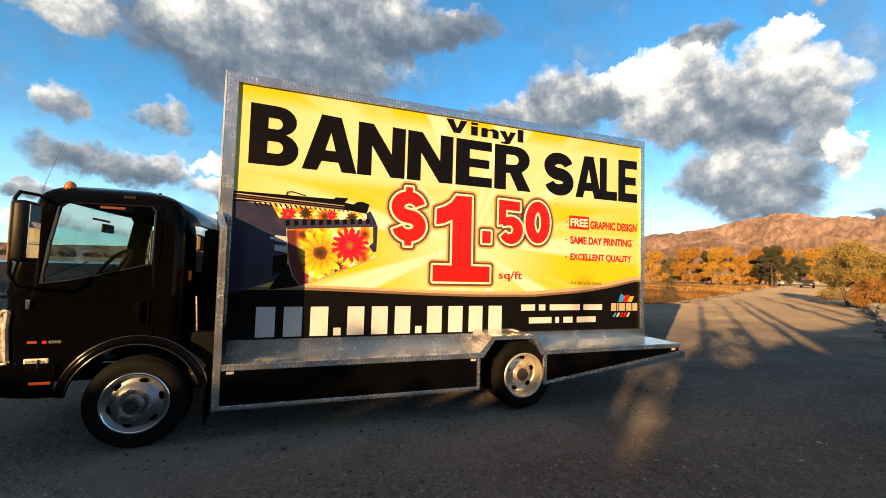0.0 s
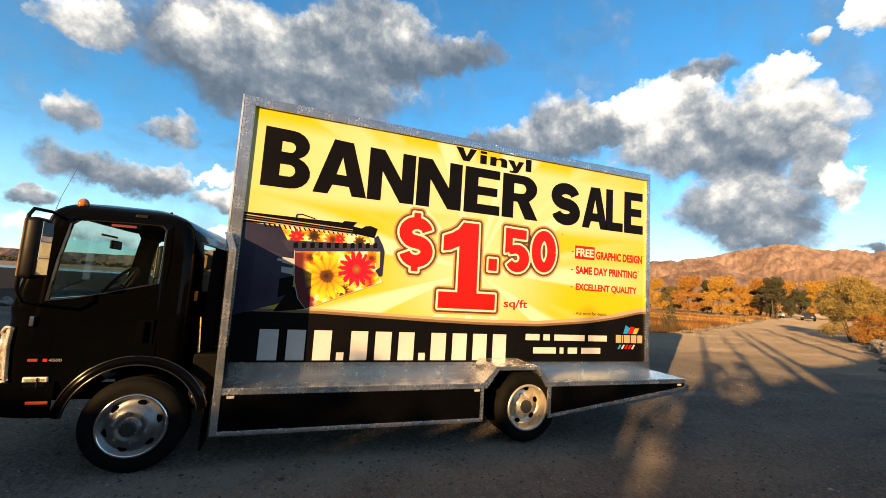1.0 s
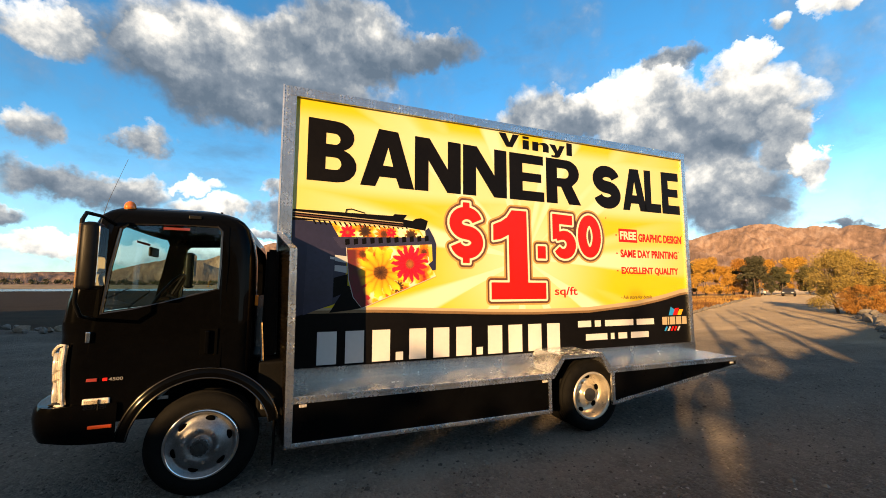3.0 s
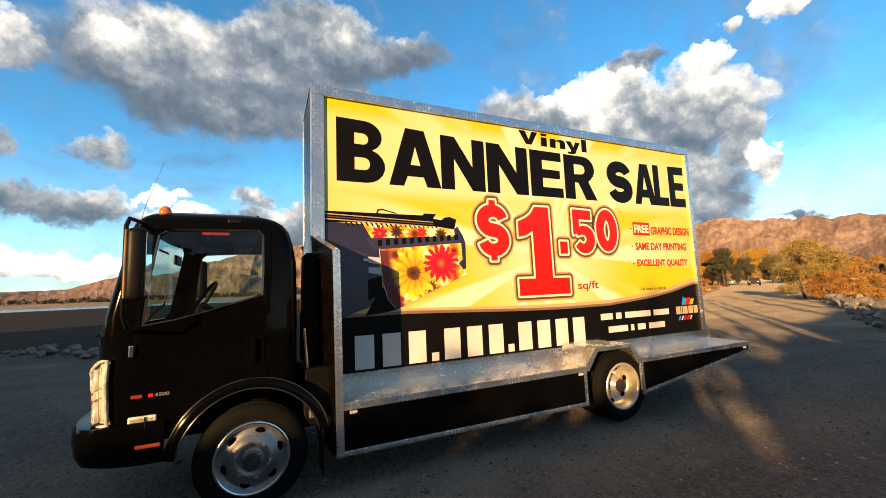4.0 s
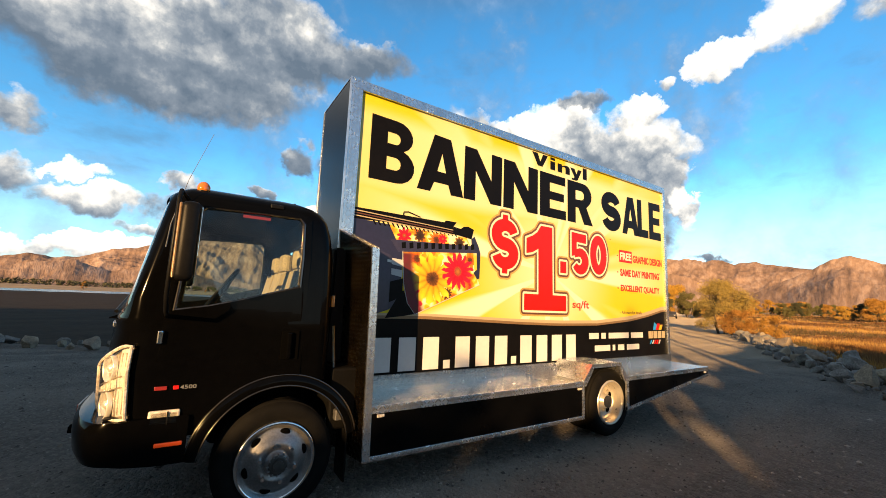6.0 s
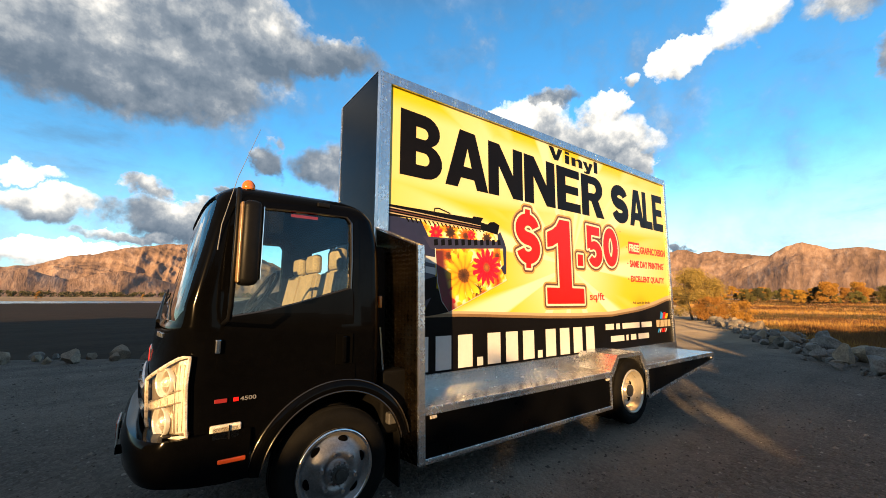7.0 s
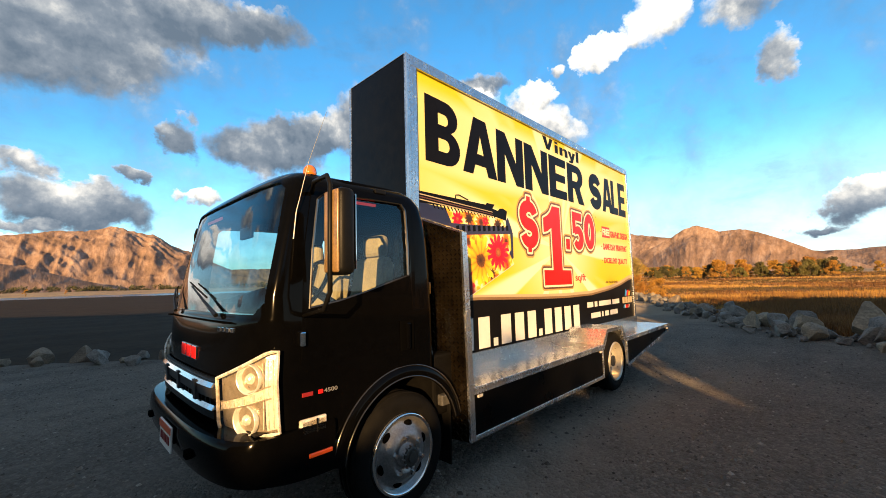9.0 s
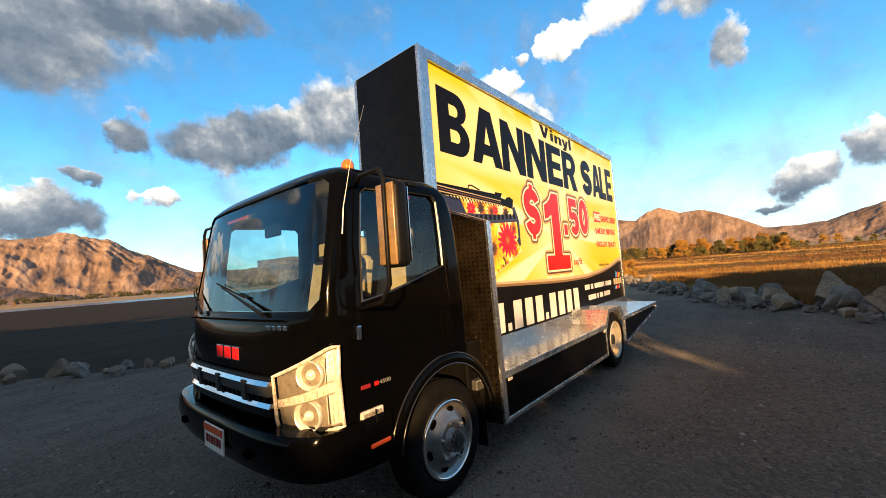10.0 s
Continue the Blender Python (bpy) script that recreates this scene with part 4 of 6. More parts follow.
def walk_line(line, start, end, gap):
    """Places along a broken line."""
    pts, run = [], 0.0
    for (x0, y0), (x1, y1) in zip(line, line[1:]):
        l = math.hypot(x1 - x0, y1 - y0)
        s = 0.0
        while s < l:
            if start <= run + s <= end:
                pts.append((x0 + (x1 - x0) * s / l, y0 + (y1 - y0) * s / l, (x1 - x0) / l, (y1 - y0) / l))
            s += gap
        run += l
    return pts


rng = random.Random(8)
rubble_v, rubble_f = [], []
shapes = [(np.array([v.co[:] for v in b.vertices]), [tuple(f.vertices) for f in b.polygons]) for b in boulders[:4]]


def put_rubble(x, y, size, rng):
    """One stone of the loose heap behind the row."""
    co_, fa = rng.choice(shapes)
    turn = np.array(Euler((rng.uniform(-0.6, 0.6), rng.uniform(-0.6, 0.6), rng.uniform(0, 6.3))).to_matrix())
    o = len(rubble_v)
    p_ = (co_ * size * np.array([rng.uniform(0.8, 1.3), 1.0, rng.uniform(0.7, 1.0)])) @ turn.T + np.array([x, y, float(height(x, y)) + size * 0.15])
    rubble_v.extend(p_.tolist())
    rubble_f.extend(tuple(k + o for k in f) for f in fa)


for x, y, ux, uy in walk_line(ROCK_LINE[1:6], 14, 52, 0.42):
    for off in (0.15, -0.55):
        if rng.random() < 0.80:
            d = off + rng.uniform(-0.3, 0.3)
            put_boulder(x + uy * -d + rng.uniform(-0.25, 0.25), y - ux * -d + rng.uniform(-0.2, 0.2), rng.choice((rng.uniform(0.25, 0.5), rng.uniform(0.45, 0.9))), rng, "boulders along the road", "rough grey limestone boulder in the row along the road")
    for off in (0.45, 0.1, -0.2, -0.6, -0.9, -1.2):
        d = off + rng.uniform(-0.4, 0.4)
        put_rubble(x + uy * -d + rng.uniform(-0.3, 0.3), y - ux * -d, rng.uniform(0.14, 0.46), rng)
for x, y, s in ((9.6, -3.6, 1.3), (10.9, -2.9, 1.35), (10.4, -2.0, 0.8), (12.2, -1.8, 1.0), (8.6, -4.6, 1.1)):
    put_boulder(x, y, s, rng, "boulders along the road", "large pale limestone boulder at the edge of the gravel")
for x, y, ux, uy in walk_line(SHORE[1:8], 18, 64, 0.45):
    for off in (0.0, 0.6):
        if rng.random() < 0.72:
            d = off + rng.uniform(-0.25, 0.25)
            put_boulder(x - uy * d, y + ux * d, rng.uniform(0.25, 0.65), rng, "boulders on the lake bank", "pale rough boulder on the lake bank")
for x, y, ux, uy in walk_line(SHORE[8:10] + [(60, 31.5)], 0, 60, 0.7):
    put_rubble(x - uy * 0.3, y + ux * 0.3, rng.uniform(0.25, 0.5), rng)
me = bpy.data.meshes.new("rubble")
me.from_pydata(rubble_v, [], rubble_f)
me.materials.append(M_STONE)
tagged(new("rubble", me), "small grey stones heaped between the boulders", "rubble", kind="stuff")

# loose gravel stones over the pull-out
vs, fs = [], []
rng = random.Random(15)
g = np.random.default_rng(15)
r, a = 1.0 + 11 * g.random(30000) ** 0.8, g.uniform(0, 2 * math.pi, 30000)
x, y = 0.5 + r * np.cos(a), -1.5 + r * np.sin(a)
keep = (beyond_shore(x, y) <= 0) & (beyond_rocks(x, y) >= 0)
x, y = x[keep], y[keep]
z = height(x, y)
for x0, y0, z0 in zip(x.tolist(), y.tolist(), z.tolist()):
    s = rng.uniform(0.005, 0.018) * (1.9 if rng.random() < 0.06 else 1)
    k = len(vs)
    t = rng.uniform(0, 6.28)
    for i in range(4):
        vs.append((x0 + s * math.cos(t + i * 1.57) * rng.uniform(0.7, 1.2), y0 + s * math.sin(t + i * 1.57) * rng.uniform(0.7, 1.2), z0 + s * 0.1))
    vs.append((x0 + s * 0.2, y0, z0 + s * rng.uniform(0.5, 0.9)))
    fs += [(k + i, k + (i + 1) % 4, k + 4) for i in range(4)]
me = bpy.data.meshes.new("gravel")
me.from_pydata(vs, [], fs)
M_PEBBLE = material("gravel_stone", (0.34, 0.31, 0.27), 0.9)
n = Nodes(M_PEBBLE.node_tree)
isle = n.add("ShaderNodeNewGeometry").outputs["Random Per Island"]
n.put(M_PEBBLE.node_tree.nodes["Principled BSDF"].inputs["Base Color"], n.ramp(isle, ((0.0, (0.05, 0.042, 0.034)), (0.5, (0.15, 0.128, 0.104)), (0.85, (0.26, 0.228, 0.19)), (1.0, (0.42, 0.375, 0.32)))))
me.materials.append(M_PEBBLE)
tagged(new("gravel", me), "loose grey gravel stones on the pull-out", "gravel", kind="stuff")


def grass(name, label, count, mat, seed, reach, spread, about, h0, h1):
    """Blades scattered over a sector: reach is (near, far, power), spread the angles, about the corner it starts from."""
    g = np.random.default_rng(seed)
    r, a = reach[0] + reach[1] * g.random(count) ** reach[2], np.radians(g.uniform(spread[0], spread[1], count))
    x, y = about[0] + r * np.cos(a), about[1] + r * np.sin(a)
    keep = (beyond_rocks(x, y) <= -0.9) | (beyond_shore(x, y) >= 0.9)
    x, y = np.repeat(x[keep], 7), np.repeat(y[keep], 7)
    z = height(x, y)
    m = len(x)
    l, a = g.uniform(h0, h1, m) * (0.6 + 0.8 * g.random(m) ** 2), g.uniform(0, 6.28, m)
    wv = 0.005 + 0.00045 * np.hypot(x, y)
    bx, by = x + g.normal(0, 0.16, m), y + g.normal(0, 0.16, m)
    lo0 = np.stack([bx - wv * np.cos(a), by - wv * np.sin(a), z - 0.05], 1)
    lo1 = np.stack([bx + wv * np.cos(a), by + wv * np.sin(a), z - 0.05], 1)
    tip = np.stack([bx + g.normal(0, 0.3, m) * l, by + g.normal(0, 0.3, m) * l, z + l], 1)
    vs = np.stack([lo0, lo1, tip], 1).reshape(-1, 3)
    me = bpy.data.meshes.new(name)
    me.from_pydata(vs.tolist(), [], np.arange(3 * m).reshape(-1, 3).tolist())
    me.materials.append(mat)
    return tagged(new(name, me), label, "grass", kind="stuff")


grass("field_grass", "dry golden marsh grass behind the boulders", 34000, M_REED, 41, (9, 150, 1.9), (-34, 24), (4, -4), 0.12, 0.36)
grass("bank_reeds", "dark reddish reeds close behind the boulders", 14000, M_REED_DARK, 42, (8, 28, 1.3), (-32, 18), (3, -5), 0.2, 0.5)
grass("meadow_grass", "sunlit golden grass beyond the road", 8000, M_REED, 43, (18, 70, 1.0), (28, 48), (0, 0), 0.2, 0.5)

# low golden strand across the lake, with one young tree
sapling = plant("young_tree", "slim golden young tree on the far lake shore", "tree", 6.0, 3.0, M_LEAF_GOLD, 51, 60, 16, 0.25, 1, 0.1)
sapling.matrix_basis = on_ground(-62, 345)
copy_thing(sapling, on_ground(-10, 350, 0, 40, 0.8))
copy_thing(sapling, on_ground(8, 352, 0, 90, 0.6))

# low dark belt of trees behind the far strand
rng = random.Random(52)
clumps = []
for _ in range(700):
    a, r = radians(rng.uniform(58, 150)), rng.uniform(405, 440)
    x, y = r * math.cos(a), r * math.sin(a)
    h0 = float(height(x, y))
    clumps.append(((x, y, h0 + rng.uniform(0.3, 3.6)), rng.uniform(1.2, 3.0)))
tagged(new("far_woods", crown_mesh("far_woods", rng, clumps, 34, 0.75, 0.7, M_LEAF_DARK)), "low dark belt of trees on the far lake shore", "woods", kind="stuff")

# leafless dark shrub on the field side of the road
shrub = plant("dark_shrub", "small dark twiggy shrub at the field edge of the road", "bush", 1.3, 1.6, M_LEAF_DARK, 61, 60, 14, 0.05, 9, 0.1)
shrub.matrix_basis = on_ground(24.0, 15.6)


def parked_car(label, paint):
    """A small car: body, cabin glass, wheels and lamps."""
    car = thing("parked_car", label, "car", "cars on the far road")
    prof = [(-2.1, 0.35), (-2.15, 0.62), (-2.0, 0.85), (-1.1, 0.95), (1.3, 0.98), (2.05, 0.92), (2.15, 0.6), (2.1, 0.35)]
    part("body", prism(prof, "y", -0.85, 0.85, None, 0.06), paint, car)
    part("cabin", prism([(-1.05, 0.93), (-0.45, 1.42), (0.75, 1.45), (1.35, 0.95)], "y", -0.74, 0.74, None, 0.05), paint, car)
    part("windshield", prism([(-1.08, 0.97), (-0.52, 1.38), (-0.50, 1.36), (-1.04, 0.96)], "y", -0.64, 0.64), M_DASH, car)
    for y in (-0.752, 0.745):
        part("side_window", prism([(-0.85, 0.99), (-0.42, 1.36), (0.68, 1.38), (1.05, 0.99)], "y", y, y + 0.008), M_DASH, car)
    for x in (-1.35, 1.35):
        for y in (-0.78, 0.78):
            w = part("tyre", revolve([(0.0, -0.1), (0.2, -0.1), (0.31, -0.09), (0.32, 0.0), (0.31, 0.09), (0.2, 0.1), (0.0, 0.1)], 20), M_RUBBER, car)
            w.matrix_basis = pose(x, y, 0.32)
    for y in (-0.6, 0.6):
        part("headlamp", box(-2.16, -2.08, y - 0.16, y + 0.16, 0.66, 0.78, 0.02), M_WHITE, car)
    return car


car = parked_car("small dark car on the far end of the road", material("dark_car_paint", (0.03, 0.03, 0.035), 0.3, coat=0.6))
car.matrix_basis = on_ground(84, 39.5, 0.0, 24)
car2 = parked_car("small pale car parked by the far trees", material("pale_car_paint", (0.5, 0.5, 0.5), 0.3, coat=0.6))
car2.matrix_basis = on_ground(92, 49, 0.0, 40)


# ---- the billboard truck: front axle at x = 0, its nose towards -x, near side at y = 0 ----
YC, HALF = 0.962, 1.012  # the cab is a little wider than the box body
truck = thing("billboard_truck", "black cab-over billboard truck carrying a yellow sale banner", "truck")

# cab body
LEVELS = [  # z, front, back, half width
    (0.66, -0.995, 0.31, 0.997), (0.80, -1.035, 0.31, 1.009), (1.05, -1.050, 0.31, 1.012), (1.25, -1.040, 0.31, 1.012), (1.34, -1.020, 0.31, 1.010),
    (1.38, -1.000, 0.31, 1.007), (1.60, -0.955, 0.31, 0.995), (1.85, -0.903, 0.305, 0.981), (2.00, -0.872, 0.28, 0.973), (2.10, -0.852, 0.25, 0.963),
    (2.16, -0.832, 0.205, 0.945), (2.20, -0.795, 0.15, 0.912), (2.228, -0.760, 0.08, 0.865), (2.255, -0.705, 0.0, 0.775), (2.280, -0.625, -0.08, 0.64), (2.300, -0.53, -0.16, 0.44), (2.312, -0.42, -0.24, 0.25),
]


def level(z):
    zs = [l[0] for l in LEVELS]
    return [float(np.interp(z, zs, [l[k] for l in LEVELS])) for k in (1, 2, 3)]


def front_x(z, s, inset=0.0):
    f, b, w = level(z)
    deep = float(np.interp(z, (1.25, 1.42, 2.1), (0.30, 0.20, 0.17)))
    e = float(np.interp(z, (1.25, 1.42), (3.0, 3.8)))
    return f + inset + deep * (1 - (1 - min(1, abs(s)) ** e) ** (1 / e))


def outline(z, inset=0.0):
    f, b, w = level(z)
    w -= inset
    b -= inset
    pts = []
    for k in range(61):
        s = math.sin(math.pi * (k / 60 - 0.5))
        pts.append((front_x(z, s, inset), YC + s * w))
    for x in np.linspace(front_x(z, 1, inset), b - 0.10, 6)[1:]:
        pts.append((float(x), YC + w))
    for k in range(1, 6):
        a = math.pi / 2 * k / 5
        pts.append((b - 0.10 + 0.10 * math.sin(a), YC + w - 0.10 + 0.10 * math.cos(a)))
    for k in range(0, 6):
        a = math.pi / 2 * k / 5
        pts.append((b - 0.10 + 0.10 * math.cos(a), YC - w + 0.10 - 0.10 * math.sin(a)))
    for x in np.linspace(b - 0.10, front_x(z, 1, inset), 6)[1:-1]:
        pts.append((float(x), YC - w))
    return pts


def loft(zs, inset=0.0):
    bm = bmesh.new()
    rings = [[bm.verts.new((x, y, z)) for x, y in outline(z, inset)] for z in zs]
    for a, b in zip(rings, rings[1:]):
        k = len(a)
        for i in range(k):
            bm.faces.new((a[i], a[(i + 1) % k], b[(i + 1) % k], b[i]))
    bm.faces.new(rings[0][::-1])
    bm.faces.new(rings[-1])
    return bm


SIDE_WINDOW = [(-0.690, 1.405), (-0.50, 1.435), (-0.30, 1.485), (-0.10, 1.545), (0.055, 1.590), (0.062, 1.80), (0.058, 2.06), (0.020, 2.105), (-0.25, 2.105), (-0.58, 2.092), (-0.625, 2.05), (-0.665, 1.75)]
zs = [0.66, 0.73, 0.80, 0.92, 1.05, 1.15, 1.25, 1.30, 1.34, 1.36, 1.38, 1.48, 1.60, 1.72, 1.85, 1.93, 2.00, 2.04, 2.07, 2.10, 2.13, 2.16, 2.18, 2.20, 2.215, 2.228, 2.242, 2.255, 2.268, 2.28, 2.29, 2.30, 2.307, 2.312]
body = mesh_of("cab_body", loft(zs), M_PAINT)
inner = loft([0.95, 1.2, 1.36, 1.6, 1.85, 2.0, 2.10, 2.17], 0.05)
wind = prism([(YC - 0.88, 1.385), (YC + 0.88, 1.385), (YC + 0.945, 1.45), (YC + 0.93, 1.80), (YC + 0.91, 2.10), (YC + 0.84, 2.15), (YC - 0.84, 2.15), (YC - 0.91, 2.10), (YC - 0.93, 1.80), (YC - 0.945, 1.45)], "x", -1.4, -0.70)
rear = prism([(YC - 0.62, 1.52), (YC + 0.62, 1.52), (YC + 0.65, 1.56), (YC + 0.65, 1.96), (YC + 0.62, 2.0), (YC - 0.62, 2.0), (YC - 0.65, 1.96), (YC - 0.65, 1.56)], "x", 0.1, 0.6)
arch = bmesh.new()
bmesh.ops.create_cone(arch, cap_ends=True, segments=64, radius1=0.485, radius2=0.485, depth=4.0, matrix=pose(0.0, YC, 0.42, 90))
low = box(0.1, 0.6, -1, 3, 0.3, 0.92)
body = cut(body, [inner, wind, rear, prism(SIDE_WINDOW, "y", -0.5, 0.25), prism(SIDE_WINDOW, "y", 1.6, 2.4), arch, low])
body.materials.append(M_PAINT)
cab = part("cab", body, None, truck, "glossy black cab-over cab")
bev = cab.data
for f in bev.polygons:
    f.use_smooth = True
bev.set_sharp_from_angle(angle=radians(34))

# inside of the cab: lining, dash, seats, wheel
floor_bm = box(-0.80, 0.24, YC - 0.85, YC + 0.85, 0.955, 1.0)
part("cab_floor", floor_bm, M_LINING, truck)
part("dashboard", prism([(-0.84, 1.02), (-0.64, 1.02), (-0.60, 1.26), (-0.66, 1.34), (-0.86, 1.36)], "y", YC - 0.80, YC + 0.80), M_DASH, truck)
for y in (YC - 0.48, YC + 0.12, YC + 0.56):
    seat = part("seat", box(-0.46, 0.06, y - 0.23, y + 0.23, 1.0, 1.27, 0.06), M_SEAT, truck, "beige cloth seat")
    part("backrest", prism([(-0.02, 1.22), (0.11, 1.22), (0.19, 1.72), (0.09, 1.76)], "y", y - 0.22, y + 0.22, None, 0.03), M_SEAT, seat)
    part("headrest", box(0.10, 0.19, y - 0.13, y + 0.13, 1.75, 1.93, 0.035), M_SEAT, seat)


def torus(major, minor, m, sides=40, ring=8, arc=2 * math.pi):
    bm = bmesh.new()
    pts = [m @ Vector((major * math.cos(arc * k / sides), major * math.sin(arc * k / sides), 0)) for k in range(sides + 1)]
    return sweep(pts, minor, ring, bm)


wheel_pose = pose(-0.43, YC - 0.46, 1.53, 0, -58, 0)
steering = part("steering_wheel", torus(0.215, 0.015, wheel_pose), M_TRIM, truck)
bm = bmesh.new()
for a in (0.3, 2.4, 4.5):
    sweep([wheel_pose @ Vector((0, 0, -0.03)), wheel_pose @ Vector((0.19 * math.cos(a), 0.19 * math.sin(a), 0))], 0.014, 6, bm)
sweep([wheel_pose @ Vector((0, 0, 0)), wheel_pose @ Vector((0, 0, -0.34))], 0.03, 8, bm)
part("spoke", bm, M_TRIM, steering)
part("interior_mirror", box(-0.70, -0.67, YC - 0.10, YC + 0.12, 1.90, 1.99, 0.012), M_TRIM, truck)
part("door_sticker", box(-0.36, -0.18, 0.022, 0.024, 2.06, 2.08), M_DIMRED, truck, "red label strip inside the window")

# glass
bm = bmesh.new()
grid = [[bm.verts.new((front_x(z, s, 0.014), YC + s * level(z)[2], z)) for s in np.linspace(-0.955, 0.955, 29)] for z in np.linspace(1.37, 2.155, 11)]
for r0, r1 in zip(grid, grid[1:]):
    for a, b, c, d in zip(r0, r0[1:], r1[1:], r1):
        bm.faces.new((a, b, c, d))
ws = part("windshield", bm, M_SCREEN, truck, "tinted curved windshield", smooth=True)
ws.visible_shadow = False
part("sun_strip", box(-0.842, -0.840, YC + 0.05, YC + 0.42, 2.04, 2.062), M_DIMRED, truck, "red strip on the windshield")


def side_y(z, out=0.0, far=False):
    w = level(z)[2] - out
    return YC + w if far else YC - w


for far in (False, True):
    bm = bmesh.new()
    bm.faces.new([bm.verts.new((x, side_y(z, 0.02, far), z)) for x, z in SIDE_WINDOW])
    g = part("side_window", bm, M_GLASS, truck, "door window glass")
    g.visible_shadow = False
    bm = bmesh.new()
    loop = [(x, side_y(z, 0.004, far), z) for x, z in SIDE_WINDOW]
    sweep(loop + loop[:1], 0.011, 6, bm)
    part("window_seal", bm, M_GLOSS, truck)
    # door skin: a ring round the window, a little proud of the cab side
    outer = [(-0.745, 1.10), (-0.52, 1.06), (-0.38, 1.02), (-0.10, 0.98), (0.10, 0.97), (0.115, 1.80), (0.108, 2.10), (0.045, 2.145), (-0.25, 2.145), (-0.60, 2.13), (-0.665, 2.08), (-0.715, 1.75)]
    bm = bmesh.new()
    o1 = [bm.verts.new((x, side_y(z, -0.008, far), z)) for x, z in outer]
    o0 = [bm.verts.new((x, side_y(z, 0.02, far), z)) for x, z in outer]
    i1 = [bm.verts.new((x + 0.012 * (1 if x > -0.3 else -1), side_y(z, -0.008, far), z)) for x, z in SIDE_WINDOW]
    i0 = [bm.verts.new((x + 0.012 * (1 if x > -0.3 else -1), side_y(z, 0.02, far), z)) for x, z in SIDE_WINDOW]
    k = len(outer)
    for i in range(k):
        j = (i + 1) % k
        bm.faces.new((o1[i], o1[j], i1[j], i1[i]))
        bm.faces.new((o0[i], o0[j], o1[j], o1[i]))
        bm.faces.new((i0[i], i0[j], i1[j], i1[i]))
    door = part("cab_door", bm, M_PAINT, truck, "glossy black cab door")
    sy = -1 if not far else 1
    y0 = side_y(1.2, -0.008, far)
    part("handle_recess", box(-0.045, 0.075, y0 - 0.004, y0 + 0.004, 1.08, 1.28, 0.003), M_HOLE, door)
    part("door_handle", box(-0.012, 0.022, y0 + sy * 0.010, y0 + sy * 0.034, 1.09, 1.27, 0.010), M_PAINT, door, "black pull handle")
    # bright chrome cover over the door hinge
    part("door_hinge_cover", box(-0.755, -0.725, y0 - 0.02, y0 + 0.02, 1.205, 1.285, 0.008), M_CHROME, door, "bright chrome hinge cover below the pillar")

# wheel arch flares, lamps and badges on both sides
for far in (False, True):
    y0, sy = side_y(0.9, 0, far), (1 if far else -1)
    bm = bmesh.new()
    prof = [(0.480, 0.0), (0.480, 0.018), (0.492, 0.026), (0.530, 0.022), (0.560, 0.0)]
    rings = []
    for k in range(29):
        a = radians(8 + 160 * k / 28)
        rings.append([bm.verts.new((-r * math.cos(a), y0 + sy * (o - 0.004), 0.42 + r * math.sin(a))) for r, o in prof])
    for r0, r1 in zip(rings, rings[1:]):
        for a, b, c, d in zip(r0, r0[1:], r1[1:], r1):
            bm.faces.new((a, b, c, d))
    flare = part("wheel_arch", bm, M_PAINT, truck, "black wheel arch flare", smooth=True)
    for r, o in ((0.484, 0.020), (0.556, 0.004)):
        part("arch_lip", sweep([(-r * math.cos(radians(8 + 4 * k)), y0 + sy * o, 0.42 + r * math.sin(radians(8 + 4 * k))) for k in range(41)], 0.006, 6), M_GLOSS, flare, "glossy rolled lip", smooth=True)
    lamp = part("turn_lamp", box(-0.748, -0.590, y0 - 0.012, y0 + 0.012, 0.725, 0.812, 0.008), M_REFLECTOR, truck, "clear side turn lamp")
    part("lens", box(-0.735, -0.655, y0 + sy * 0.012, y0 + sy * 0.02, 0.737, 0.800, 0.004), M_LENS, lamp)
    part("lens", box(-0.648, -0.602, y0 + sy * 0.012, y0 + sy * 0.02, 0.737, 0.800, 0.004), M_LENS, lamp)
    part("divider", box(-0.655, -0.648, y0 + sy * 0.010, y0 + sy * 0.02, 0.732, 0.805), M_TRIM, lamp)
    part("side_reflector", box(-0.70, -0.56, y0 - 0.005 - 0.02 * (not far), y0 + 0.005 + 0.02 * far, 0.604, 0.628, 0.005), M_ORANGE, truck, "orange side reflector")
    part("pillar_lamp", box(0.318, 0.345, YC - 0.91 - 0.012 + 1.82 * far, YC - 0.91 + 0.012 + 1.82 * far, 1.45, 1.54, 0.005), M_AMBER, truck, "amber marker lamp behind the door")
    part("roof_marker", box(-0.19, -0.10, side_y(2.165, 0.0, far) - 0.012, side_y(2.165, 0.0, far) + 0.012, 2.155, 2.185, 0.005), M_TRIM, truck)
y0 = side_y(0.95) - 0.004
for x0, x1, m in ((-0.735, -0.672, M_DIMRED), (-0.640, -0.612, M_RED)):
    part("emblem_bar", box(x0, x1, y0 - 0.004, y0 + 0.004, 0.930, 0.952, 0.002), m, truck, "small plain emblem bar")
text("4500", -0.605, -0.52, 0.930, 0.953, y0 - 0.001, M_DIMGREY, truck, "model_figures", 0.01, None, "small grey raised figures")

